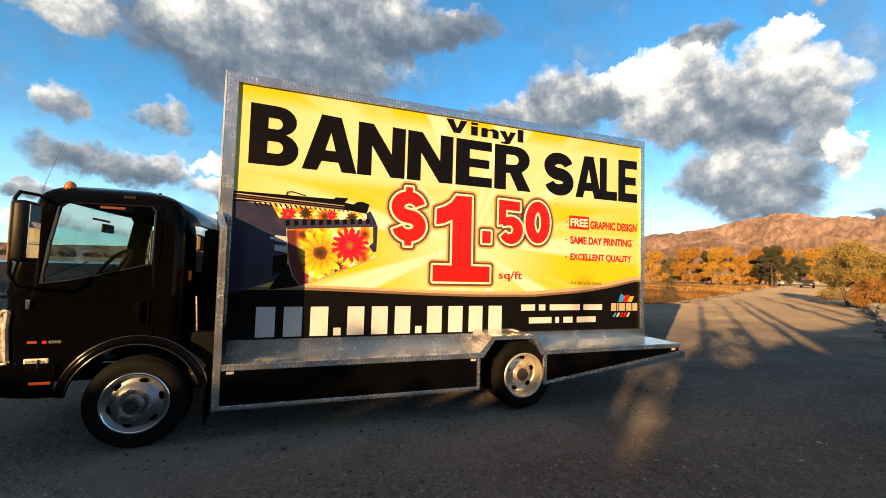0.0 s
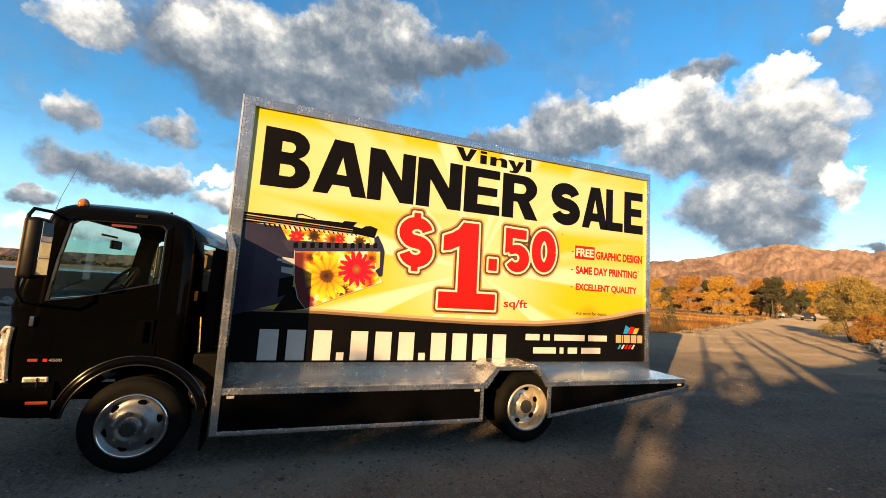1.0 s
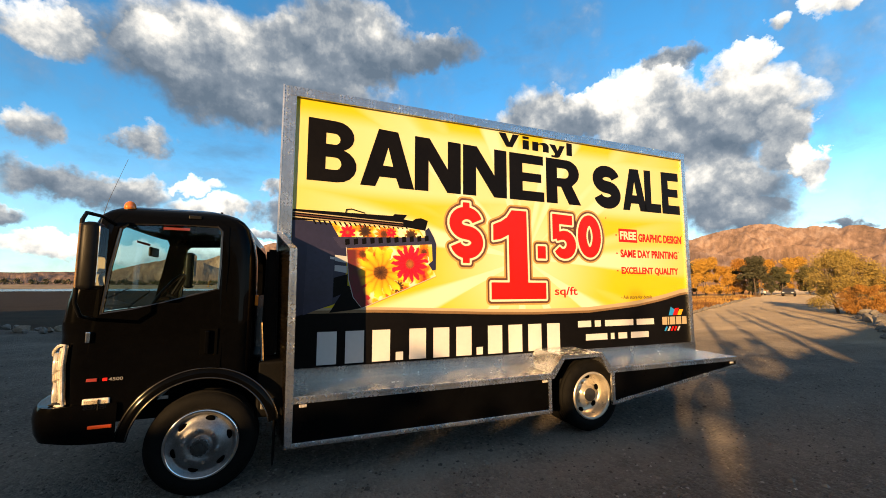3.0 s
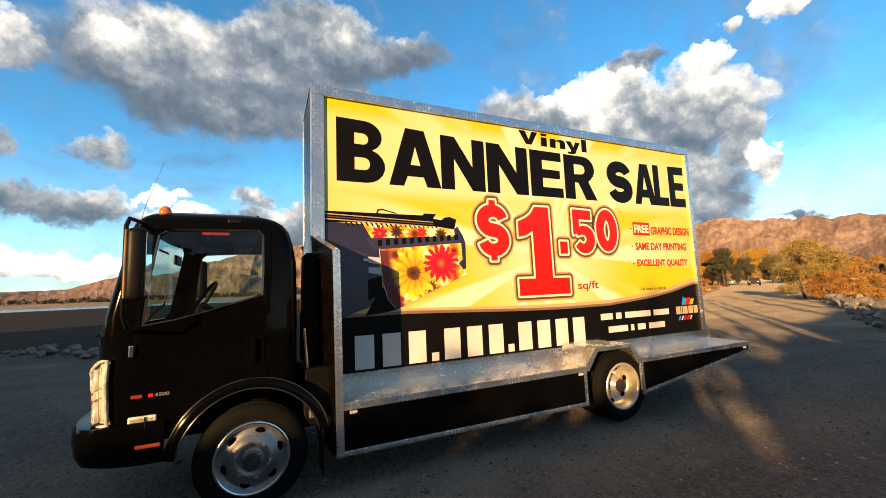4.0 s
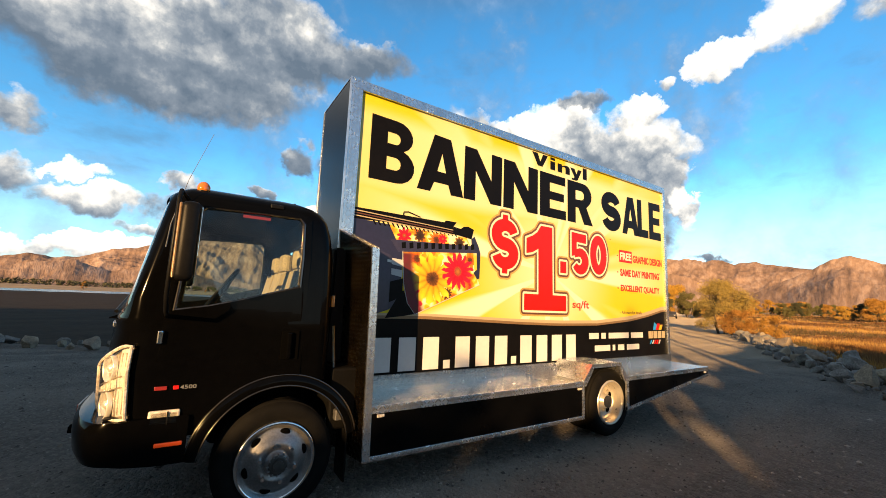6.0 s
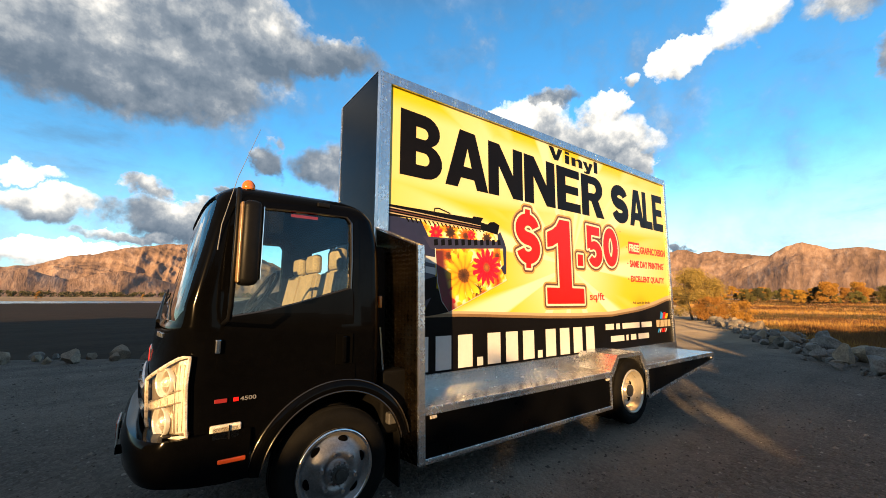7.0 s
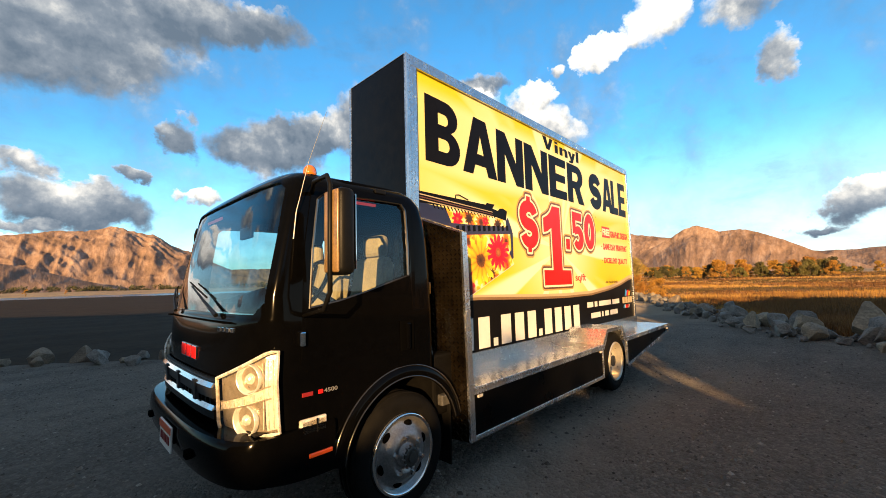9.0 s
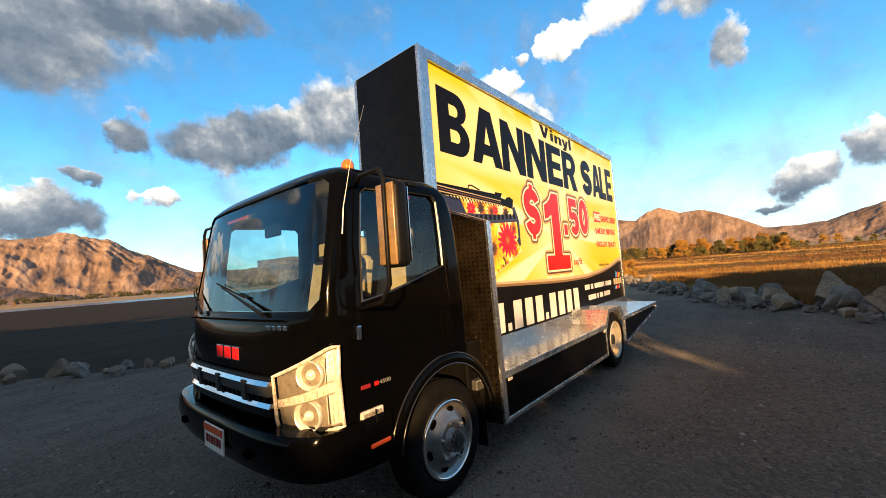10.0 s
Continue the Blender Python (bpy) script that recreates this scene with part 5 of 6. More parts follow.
# nose: seam, badge, grille, headlights, bumper, plate
part("nose_seam", box(-1.035, -0.99, YC - 0.70, YC + 0.70, 1.336, 1.344, 0.002), M_HOLE, truck)
bx = front_x(1.13, 0.1) - 0.004
for y0, y1 in ((0.745, 0.838), (0.870, 0.966), (0.998, 1.095)):
    block = part("nose_emblem", box(bx - 0.006, bx + 0.02, y0, y1, 1.092, 1.168, 0.005), M_RED, truck, "plain red emblem block")
    part("emblem_rim", box(bx - 0.002, bx + 0.018, y0 - 0.004, y1 + 0.004, 1.088, 1.172, 0.002), M_CHROME, block)
for y0, y1 in ((0.225, 0.262), (0.272, 0.315), (0.325, 0.365), (0.375, 0.425)):
    sx = front_x(1.30, (YC - y0) / HALF)
    part("nose_script", box(sx - 0.010, sx + 0.012, y0, y1, 1.285, 1.312, 0.003), M_CHROME, truck, "small plain chrome bar")


def nose_strip(z0, z1, s0, s1, out, thick, steps=20, lean=0.0):
    """A bar that follows the bow of the nose."""
    bm = bmesh.new()
    rows = []
    for s in np.linspace(s0, s1, steps):
        y = YC + s * HALF
        xa, xb = front_x(z0, s) - out, front_x(z1, s) - out + lean
        rows.append([bm.verts.new(c) for c in ((xa, y, z0), (xb, y, z1), (xb + thick, y, z1), (xa + thick, y, z0))])
    for r0, r1 in zip(rows, rows[1:]):
        for i in range(4):
            bm.faces.new((r0[i], r0[(i + 1) % 4], r1[(i + 1) % 4], r1[i]))
    bm.faces.new(rows[0][::-1]), bm.faces.new(rows[-1])
    return bm


grille = part("grille", nose_strip(0.775, 1.035, -0.61, 0.61, 0.006, 0.05), M_HOLE, truck, "dark grille with chrome bars")
part("grille_bar", nose_strip(0.985, 1.008, -0.61, 0.61, 0.050, 0.045, 20, 0.016), M_CHROME, grille, "chrome upper bar")
part("grille_bar", nose_strip(0.862, 0.885, -0.61, 0.61, 0.050, 0.045, 20, 0.016), M_CHROME, grille, "chrome lower bar")
part("grille_slat", nose_strip(0.925, 0.983, -0.61, 0.61, 0.042, 0.035), M_SLAT, grille, "dark grey slat")
part("grille_slat", nose_strip(0.812, 0.860, -0.61, 0.61, 0.040, 0.035), M_TRIM, grille)
part("grille_slat", nose_strip(1.010, 1.030, -0.61, 0.61, 0.020, 0.02), M_TRIM, grille)
for s in np.linspace(-0.53, 0.53, 17):
    part("grille_rib", nose_strip(0.888, 0.924, s - 0.010, s + 0.010, 0.026, 0.025, 2), M_TRIM, grille)
for s in (-0.36, 0.02, 0.36):
    part("grille_clip", nose_strip(0.885, 1.0, s - 0.022, s + 0.022, 0.054, 0.02, 2), M_SLAT, grille)


def nose_point(z, s, out):
    """A place on the nose, moved outwards along its normal in plan."""
    e = 0.004
    a = Vector((front_x(z, max(-1, s - e)), (s - e) * level(z)[2], 0))
    b = Vector((front_x(z, min(1, s + e)), (s + e) * level(z)[2], 0))
    d = (b - a).normalized()
    return Vector((front_x(z, s), YC + s * level(z)[2], z)) + Vector((-d.y, d.x, 0)) * out


def headlight(far):
    sg = 1 if far else -1
    cols_ = np.arcsin(0.64) + (np.arcsin(0.982) - np.arcsin(0.64)) * np.linspace(0, 1, 12)

    def span(k):
        t = k / 11
        return 0.73 + 0.05 * t, 1.04 + 0.155 * min(1, t * 1.15)

    def sheet_at(out, k0=0, k1=11, zlo=0.0, zhi=1.0, rows_n=9):
        bm = bmesh.new()
        g = []
        for k in range(k0, k1 + 1):
            lo, hi = span(k)
            g.append([bm.verts.new(nose_point(z, sg * math.sin(cols_[k]), out)) for z in np.linspace(lo + (hi - lo) * zlo, lo + (hi - lo) * zhi, rows_n)])
        for a, b in zip(g, g[1:]):
            for i_ in range(rows_n - 1):
                bm.faces.new((a[i_], a[i_ + 1], b[i_ + 1], b[i_]))
        return bm, g

    bm, g = sheet_at(0.004)
    lampo = part("headlight", bm, M_LAMP_BACK, truck, "clear headlight with bright reflectors", smooth=True)
    bm, g = sheet_at(0.030)
    rim = [v.co.copy() for v in ([c[0] for c in g] + g[-1][1:] + [c[-1] for c in g[::-1]][1:] + g[0][::-1][1:])]
    l = part("lens", bm, M_LENS, lampo, "clear lens", smooth=True)
    l.visible_shadow = False
    part("bezel", sweep(rim, 0.010, 6), M_REFLECTOR, lampo)
    for zlo, zhi, kc, r in ((0.60, 0.96, 6.0, 0.074), (0.06, 0.40, 5.0, 0.078)):
        lo, hi = span(int(kc))
        z = lo + (hi - lo) * (zlo + zhi) / 2
        sc = sg * math.sin(float(np.interp(kc, range(12), cols_)))
        c = nose_point(z, sc, 0.010)
        nrm = (nose_point(z, sc, 1.0) - nose_point(z, sc, 0.0)).normalized()
        m = Matrix.Translation(c) @ nrm.to_track_quat("Y", "Z").to_matrix().to_4x4()
        bm = revolve([(0.012, -0.045), (r * 0.45, -0.036), (r * 0.75, -0.018), (r * 0.95, 0.006), (r, 0.016), (r * 1.05, 0.014), (r * 1.07, -0.01)], 28)
        bm.transform(m)
        part("reflector", bm, M_BOWL, lampo, smooth=True)
        bm = bmesh.new()
        bmesh.ops.create_uvsphere(bm, u_segments=16, v_segments=8, radius=0.030, matrix=m @ Matrix.Translation((0, -0.014, 0)))
        part("bulb", bm, M_BOWL, lampo, smooth=True)
    # turn lamp band between the two bowls, with small blocks in it
    bm, g = sheet_at(0.016, 0, 9, 0.44, 0.57, 3)
    part("turn_band", bm, M_REFLECTOR, lampo, smooth=True)
    for k in (1, 3, 5, 7):
        lo, hi = span(k)
        pts = [nose_point(z, sg * math.sin(cols_[k]), 0.022) for z in (lo + (hi - lo) * 0.46, lo + (hi - lo) * 0.55)]
        part("lens_block", sweep(pts, 0.006, 6), M_BOWL, lampo)
    for zlo in (0.425, 0.575):
        bm, g = sheet_at(0.024, 0, 10, zlo, zlo + 0.02, 3)
        part("divider", bm, M_LAMP_BACK, lampo)
    # bright upright strip along the outer edge
    bm, g = sheet_at(0.020, 9, 11, 0.05, 0.96, 9)
    part("side_strip", bm, M_BOWL, lampo, smooth=True)
    for k in (8.6, 9.4, 10.2):
        lo, hi = span(k)
        sc = sg * math.sin(float(np.interp(k, range(12), cols_)))
        part("lens_rib", sweep([nose_point(z, sc, 0.023) for z in (lo + 0.03, hi - 0.04)], 0.003, 5), M_REFLECTOR, lampo)


headlight(False)
headlight(True)


def bumper_bm():
    bm = bmesh.new()
    prof = [(0.0, 0.51), (-0.085, 0.53), (-0.11, 0.58), (-0.125, 0.68), (-0.12, 0.735), (-0.10, 0.765), (0.06, 0.775), (0.10, 0.765), (0.10, 0.50)]
    rows = []
    for k in range(33):
        s = math.sin(math.pi * (k / 32 - 0.5)) * 0.999
        y = YC + s * (HALF + 0.015)
        base = -1.040 + 0.34 * (1 - (1 - abs(s) ** 3.2) ** (1 / 3.2))
        rows.append([bm.verts.new((base + o, y, z)) for o, z in prof])
    for side_s in (1,):
        y = YC + (HALF + 0.015)
        rows.append([bm.verts.new((-0.56 + o * 0.2, y, z)) for o, z in prof])
    rows.insert(0, [bm.verts.new((-0.56 + o * 0.2, YC - (HALF + 0.015), z)) for o, z in prof])
    for r0, r1 in zip(rows, rows[1:]):
        for i in range(len(prof)):
            j = (i + 1) % len(prof)
            bm.faces.new((r0[i], r0[j], r1[j], r1[i]))
    bm.faces.new(rows[0][::-1]), bm.faces.new(rows[-1])
    return bm


bumper = part("bumper", bumper_bm(), M_PAINT, truck, "black front bumper", smooth=True)
bumper.data.set_sharp_from_angle(angle=radians(40))
part("bumper_step", box(-0.96, -0.72, 0.0, 0.16, 0.772, 0.780, 0.003), M_TRIM, bumper)
for y in (0.42, 1.45):
    part("tow_hole", box(-1.168, -1.12, y - 0.03, y + 0.03, 0.62, 0.66, 0.004), M_HOLE, bumper)
plate = part("number_plate", box(-1.182, -1.172, 0.68, 0.98, 0.575, 0.725, 0.004), M_PLATE_WHITE, truck, "white and orange-red number plate")
part("plate_band", box(-1.186, -1.1825, 0.685, 0.975, 0.680, 0.720), M_PLATE_RED, plate, "orange-red band")
for k in range(6):
    part("plate_bar", box(-1.186, -1.1825, 0.715 + 0.04 * k, 0.740 + 0.04 * k, 0.615, 0.662), M_DIMRED, plate)
for y in (0.72, 0.94):
    part("plate_bracket", box(-1.174, -1.12, y - 0.012, y + 0.012, 0.62, 0.68), M_TRIM, plate)

# wipers
for y0, y1, z1 in ((1.45, 1.85, 1.54), (0.45, 1.14, 1.555)):
    pts = []
    for t in (0.0, 0.5, 1.0):
        y, z = y0 + (y1 - y0) * t, 1.375 + (z1 - 1.375) * t
        pts.append((front_x(z, (y - YC) / level(z)[2]) - 0.028, y, z))
    wiper = part("wiper", sweep(pts, [0.013, 0.008, 0.006], 6), M_TRIM, truck, "black wiper arm")
    blade = []
    for t in (-0.55, 0.0, 0.2):
        y, z = y1 + (y1 - y0) * t, z1 + (z1 - 1.375) * t * 0.8
        y = min(y, 1.80)
        blade.append((front_x(z, (y - YC) / level(z)[2]) - 0.014, y, z))
    part("wiper_blade", sweep(blade, 0.006, 5), M_RUBBER, wiper)

# mirrors with their tube arms
for far in (False, True):
    sy = 1 if far else -1
    yb = side_y(2.0, 0, far)
    ym = yb + sy * 0.33
    bm = bmesh.new()
    sweep([(-0.66, yb, 2.08), (-0.70, yb + sy * 0.10, 2.12), (-0.72, ym - sy * 0.05, 2.115), (-0.725, ym - sy * 0.01, 2.06), (-0.725, ym - sy * 0.01, 1.50), (-0.72, ym - sy * 0.08, 1.41), (-0.72, side_y(1.36, 0, far), 1.37)], 0.013, 8, bm)
    mirror = part("door_mirror", bm, M_TRIM, truck, "tall door mirror on a tube arm", smooth=True)
    part("housing", box(-0.71, -0.61, ym - 0.06, ym + 0.10, 1.585, 2.045, 0.035, None, 3), M_TRIM, mirror, "tall black mirror housing", smooth=True)
    part("shell", box(-0.718, -0.70, ym - 0.048, ym + 0.088, 1.60, 2.03, 0.009, None, 3), M_SUNSET_SHELL, mirror, "mottled mirror back, golden sunset reflection in its colour", smooth=True)
    part("mirror_glass", box(-0.608, -0.602, ym - 0.045, ym + 0.085, 1.615, 2.015, 0.002), M_MIRROR, mirror)

# roof: beacon, antenna, bolts
beacon = part("beacon", revolve([(0.0, 0.0), (0.048, 0.0), (0.048, 0.012), (0.0, 0.012)], 20), M_TRIM, truck, "amber roof beacon")
beacon.matrix_basis = pose(-0.615, 0.11, 2.205, 90)
bm = bmesh.new()
bmesh.ops.create_uvsphere(bm, u_segments=18, v_segments=10, radius=0.042)
for v in bm.verts:
    v.co.z = max(v.co.z, -0.02) * 1.25 + 0.03
lens = part("dome", bm, M_AMBER, beacon, "amber dome", smooth=True)
lens.matrix_basis = pose(0, 0.0, 0, -90)
bm = bmesh.new()
sweep([(-0.775, -0.02, 1.80), (-0.765, -0.03, 1.95), (-0.70, -0.045, 2.25), (-0.595, -0.06, 2.58)], [0.004, 0.003, 0.0018, 0.0012], 5, bm)
part("antenna", bm, M_RIM, truck, "thin whip antenna on the pillar")
for x in (-0.35, -0.10, 0.0):
    part("roof_bolt", box(x, x + 0.02, 0.20, 0.22, 2.22, 2.258, 0.004), M_TRIM, truck)

# chassis behind and below the cab
YC = 0.925
for y in (YC - 0.42, YC + 0.36):
    part("frame_rail", box(-0.9, 5.8, y, y + 0.07, 0.48, 0.62, 0.006), M_MATT, truck)
part("engine", box(-0.4, 0.9, YC - 0.34, YC + 0.34, 0.36, 0.95, 0.05), M_MATT, truck)
part("front_axle", sweep([(0, 0.2, 0.38), (0, 1.65, 0.38)], 0.05, 8), M_MATT, truck)
part("rear_axle", sweep([(3.81, 0.2, 0.40), (3.81, YC, 0.42), (3.81, 1.65, 0.40)], [0.06, 0.13, 0.06], 10), M_MATT, truck)
part("battery_box", box(0.36, 0.60, 0.05, 0.45, 0.52, 0.98, 0.02), M_MATT, truck)
part("air_intake", prism([(0.36, 1.0), (0.50, 1.0), (0.48, 1.95), (0.38, 1.95)], "y", 0.25, 0.55, None, 0.02), M_MATT, truck)
for y in (0.02, 1.62):
    part("mud_flap", box(0.50, 0.515, y, y + 0.22, 0.14, 0.62, 0.004), M_RUBBER, truck)
bm = bmesh.new()
sweep([(0.36, 0.10, 0.55), (0.40, 0.10, 0.9), (0.37, 0.12, 1.3)], 0.012, 6, bm)
part("air_hose", bm, M_CHROME, truck)
part("cab_latch", box(0.40, 0.50, 0.0, 0.06, 0.60, 0.68, 0.01), M_RIM, truck)


# wheels
def wheel(name, x, y, z, out, front):
    """A wheel whose outer face looks along out * y."""
    w = 0.105
    prof = [(0.255, -w * 0.85), (0.27, -w), (0.315, -w * 1.08), (0.355, -w), (0.383, -w * 0.78), (0.39, -w * 0.60)]
    grooves = []
    for c in (-0.055, 0.0, 0.055):
        grooves += [(0.391, c - 0.012), (0.380, c - 0.009), (0.380, c + 0.009), (0.391, c + 0.012)]
    prof = prof + grooves + [(r, -o) for r, o in prof[::-1]]
    rim_m = M_RIM if front else M_RIM_REAR
    t = part("wheel", revolve(prof, 64), M_RUBBER, truck, "black rubber tyre on a steel wheel", smooth=True)
    t.matrix_basis = pose(x, y, z, 0, 0, 0 if out < 0 else 180)
    if front:
        disc = [(0.262, -0.098), (0.255, -0.112), (0.235, -0.112), (0.222, -0.085), (0.205, -0.080), (0.165, -0.115), (0.135, -0.140), (0.105, -0.145), (0.085, -0.130), (0.072, -0.128), (0.070, -0.165), (0.052, -0.178), (0.030, -0.180), (0.028, -0.192), (0.0, -0.194)]
    else:
        disc = [(0.262, -0.098), (0.255, -0.112), (0.240, -0.112), (0.228, -0.085), (0.222, -0.01), (0.205, 0.035), (0.165, 0.045), (0.130, 0.030), (0.112, 0.025), (0.088, 0.025), (0.080, -0.045), (0.055, -0.065), (0.0, -0.068)]
    part("rim", revolve(disc + [(0.0, 0.06), (0.24, 0.08)], 64), rim_m, t, "silver steel wheel disc" if front else "pale deep-dished steel wheel", smooth=True)
    ybase = -0.103 if front else 0.040
    hub = [(0.060, -0.165), (0.062, -0.186), (0.050, -0.190), (0.036, -0.190), (0.034, -0.202), (0.0, -0.204)] if front else [(0.070, -0.045), (0.072, -0.070), (0.045, -0.074), (0.0, -0.076)]
    hub_cap = part("hub", revolve(hub, 24), M_HUB, t, "dull grey finned hub", smooth=False)
    if front:
        part("rim_ring", revolve([(0.262, -0.104), (0.259, -0.117), (0.247, -0.119), (0.238, -0.112), (0.236, -0.100)], 64), M_CHROME, t, "bright rolled edge of the wheel", smooth=True)
        for k in range(12):
            a = 2 * math.pi * k / 12
            m = Matrix.Translation((0.060 * math.cos(a), -0.176, 0.060 * math.sin(a))) @ Euler((0, -a, 0)).to_matrix().to_4x4()
            fin = box(-0.012, 0.014, -0.012, 0.012, -0.004, 0.004, 0.001)
            bmesh.ops.transform(fin, matrix=m, verts=fin.verts)
            part("fin", fin, M_RIM, hub_cap)
    for k in range(6):
        a = 2 * math.pi * (k + 0.25) / 6
        bm = bmesh.new()
        bmesh.ops.create_uvsphere(bm, u_segments=14, v_segments=8, radius=1, matrix=Matrix.LocRotScale((0.188 * math.cos(a), ybase + 0.012 * front, 0.188 * math.sin(a)), Euler((0, -a, 0)), (0.025, 0.014 if front else 0.02, 0.036)))
        part("vent", bm, M_HOLE, t)
        bm = bmesh.new()
        c = Vector((0.118 * math.cos(a + 0.5), (-0.143 if front else 0.024), 0.118 * math.sin(a + 0.5)))
        sweep([c, c + Vector((0, -0.028, 0))], [0.017, 0.014], 6, bm)
        part("lug_nut", bm, M_CHROME if front else rim_m, t)
    return t


wheel("wheel", 0, 0.085, 0.395, -1, True)
wheel("wheel", 0, 2 * YC - 0.085, 0.395, 1, True)
for y, out in ((0.085, -1), (0.34, -1), (2 * YC - 0.085, 1), (2 * YC - 0.34, 1)):
    wheel("wheel", 3.81, y, 0.395, out, False)

# ---- the light box and its banner ----
BX0, BX1, BY0, BY1, BZ0, BZ1 = 0.455, 6.08, 0.41, 1.35, 0.70, 3.63
part("light_box", box(BX0 + 0.004, BX1 - 0.004, BY0 + 0.035, BY1 - 0.035, BZ0, BZ1 - 0.004, 0.004), M_STEEL_BOX, truck, "black light box between the banner frames")
PX0, PX1, PZ0, PZ1 = 0.58, 6.01, 0.80, 3.53


def edge_frame(y0, y1, name):
    for n_, b in (("top", (BX0, BX1, PZ1, BZ1)), ("bottom", (BX0, BX1, BZ0, PZ0)), ("front", (BX0, PX0, PZ0, PZ1)), ("rear", (PX1, BX1, PZ0, PZ1))):
        x0, x1, z0, z1 = b
        part(name, uv_planar(box(x0, x1, y0, y1, z0, z1, 0.003)), M_PLATE, truck, "bright tread-plate frame strip")


edge_frame(BY0, BY0 + 0.035, "banner_frame")
edge_frame(BY1 - 0.035, BY1, "banner_frame")
part("box_edge", box(BX0 - 0.004, BX0 + 0.012, BY0 - 0.004, BY0 + 0.012, BZ0, BZ1 + 0.003), M_ALU, truck)
part("box_edge", box(BX0, BX1, BY0 + 0.03, BY1 - 0.03, BZ1 - 0.001, BZ1 + 0.006), M_ALU, truck, "aluminium top cap")
YB = BY0 + 0.030
banner = part("banner", box(PX0, PX1, YB, YB + 0.008, PZ0, PZ1), M_YELLOW, truck, "yellow sale banner with black and red lettering")
part("banner_rear", box(PX0, PX1, BY1 - 0.038, BY1 - 0.030, PZ0, PZ1), M_YELLOW, truck, "yellow banner on the far side")


def swoosh(x):
    return float(np.interp(x, (0.58, 1.4, 2.2, 2.7, 3.4, 4.2, 5.0, 5.5, 5.96), (1.365, 1.365, 1.335, 1.315, 1.298, 1.302, 1.365, 1.44, 1.535)))


xs = np.linspace(PX0, PX1, 40)
upright_plate([(float(x), swoosh(x) + 0.030 + 0.006 * (x - PX0)) for x in xs] + [(float(x), swoosh(x) - 0.01) for x in xs[::-1]], YB, 0.0012, M_TAN, banner, "swoosh_edge", "tan curved border")
upright_plate([(float(x), swoosh(x) + 0.010) for x in xs] + [(float(x), swoosh(x) - 0.03) for x in xs[::-1]], YB, 0.0020, M_UMBER, banner, "swoosh_shade", "brown inner line of the border")
upright_plate([(float(x), swoosh(x) - 0.020) for x in xs] + [(PX1, PZ0), (PX0, PZ0)], YB, 0.0030, M_BLACKV, banner, "swoosh", "black curved foot of the banner")

HEAD = 2.685  # foot of the headline


def waist(x):
    """The headline is lower in its middle than at its ends."""
    return (np.interp(x, (0.70, 1.45, 1.85, 2.4, 3.0, 3.6, 4.4, 4.9, 5.2, 5.89), (3.345, 3.325, 3.305, 3.292, 3.28, 3.277, 3.272, 3.28, 3.292, 3.315)) - HEAD) / (3.345 - HEAD)


def arc(cx, cz, rx, rz, a0, a1, k=9):
    return [(cx + rx * math.cos(radians(a)), cz + rz * math.sin(radians(a))) for a in np.linspace(a0, a1, k)]


def ribbon(spine, width, grow=0.0):
    """The outline of a broad stroke along a line, both ends cut square."""
    pts = [Vector(q) for q in spine]
    left, right = [], []
    for i_, q in enumerate(pts):
        d = (pts[min(i_ + 1, len(pts) - 1)] - pts[max(i_ - 1, 0)]).normalized()
        w_ = (width(i_ / (len(pts) - 1)) if callable(width) else width) / 2 + grow
        e = q + d * grow * ((i_ == len(pts) - 1) - (i_ == 0))
        left.append((e.x - d.y * w_, e.y + d.x * w_))
        right.append((e.x + d.y * w_, e.y - d.x * w_))
    return left + right[::-1]


def ess(x0, x1, z0, z1, w):
    """The middle line of a bold S that fills a box with strokes of that width."""
    cx, rx, h = (x0 + x1) / 2, (x1 - x0 - w) / 2, (z1 - z0 - w)
    up_, lo_ = z1 - w / 2 - h * 0.25, z0 + w / 2 + h * 0.25
    return arc(cx, up_, rx, h * 0.25, 12, 250, 16) + arc(cx, lo_, rx, h * 0.25, 70, -168, 16)


BLOCK = {
    "B": [[(0, 0), *arc(0.60, 0.275, 0.40, 0.275, -90, 72), *arc(0.58, 0.755, 0.36, 0.245, -62, 90), (0, 1)], [(0.36, 0.20), *arc(0.56, 0.30, 0.12, 0.10, -90, 90), (0.36, 0.40)], [(0.36, 0.61), *arc(0.54, 0.70, 0.11, 0.09, -90, 90), (0.36, 0.79)]],
    "A": [[(0, 0), (0.27, 0), (0.345, 0.17), (0.655, 0.17), (0.72, 0), (1, 0), (0.68, 1), (0.32, 1)], [(0.405, 0.37), (0.595, 0.37), (0.50, 0.70)]],
    "N": [[(0, 0), (0.29, 0), (0.29, 0.58), (0.70, 0), (1, 0), (1, 1), (0.71, 1), (0.71, 0.45), (0.31, 1), (0, 1)]],
    "E": [[(0, 0), (1, 0), (1, 0.21), (0.37, 0.21), (0.37, 0.41), (0.92, 0.41), (0.92, 0.60), (0.37, 0.60), (0.37, 0.80), (0.98, 0.80), (0.98, 1), (0, 1)]],
    "L": [[(0, 0), (1, 0), (1, 0.21), (0.40, 0.21), (0.40, 1), (0, 1)]],
    "R": [[(0, 0), (0.31, 0), (0.31, 0.38), (0.42, 0.38), (0.64, 0), (1, 0), (0.74, 0.42), *arc(0.60, 0.71, 0.36, 0.29, -50, 90), (0, 1)], [(0.31, 0.57), *arc(0.53, 0.69, 0.12, 0.11, -90, 90), (0.31, 0.80)]],
}
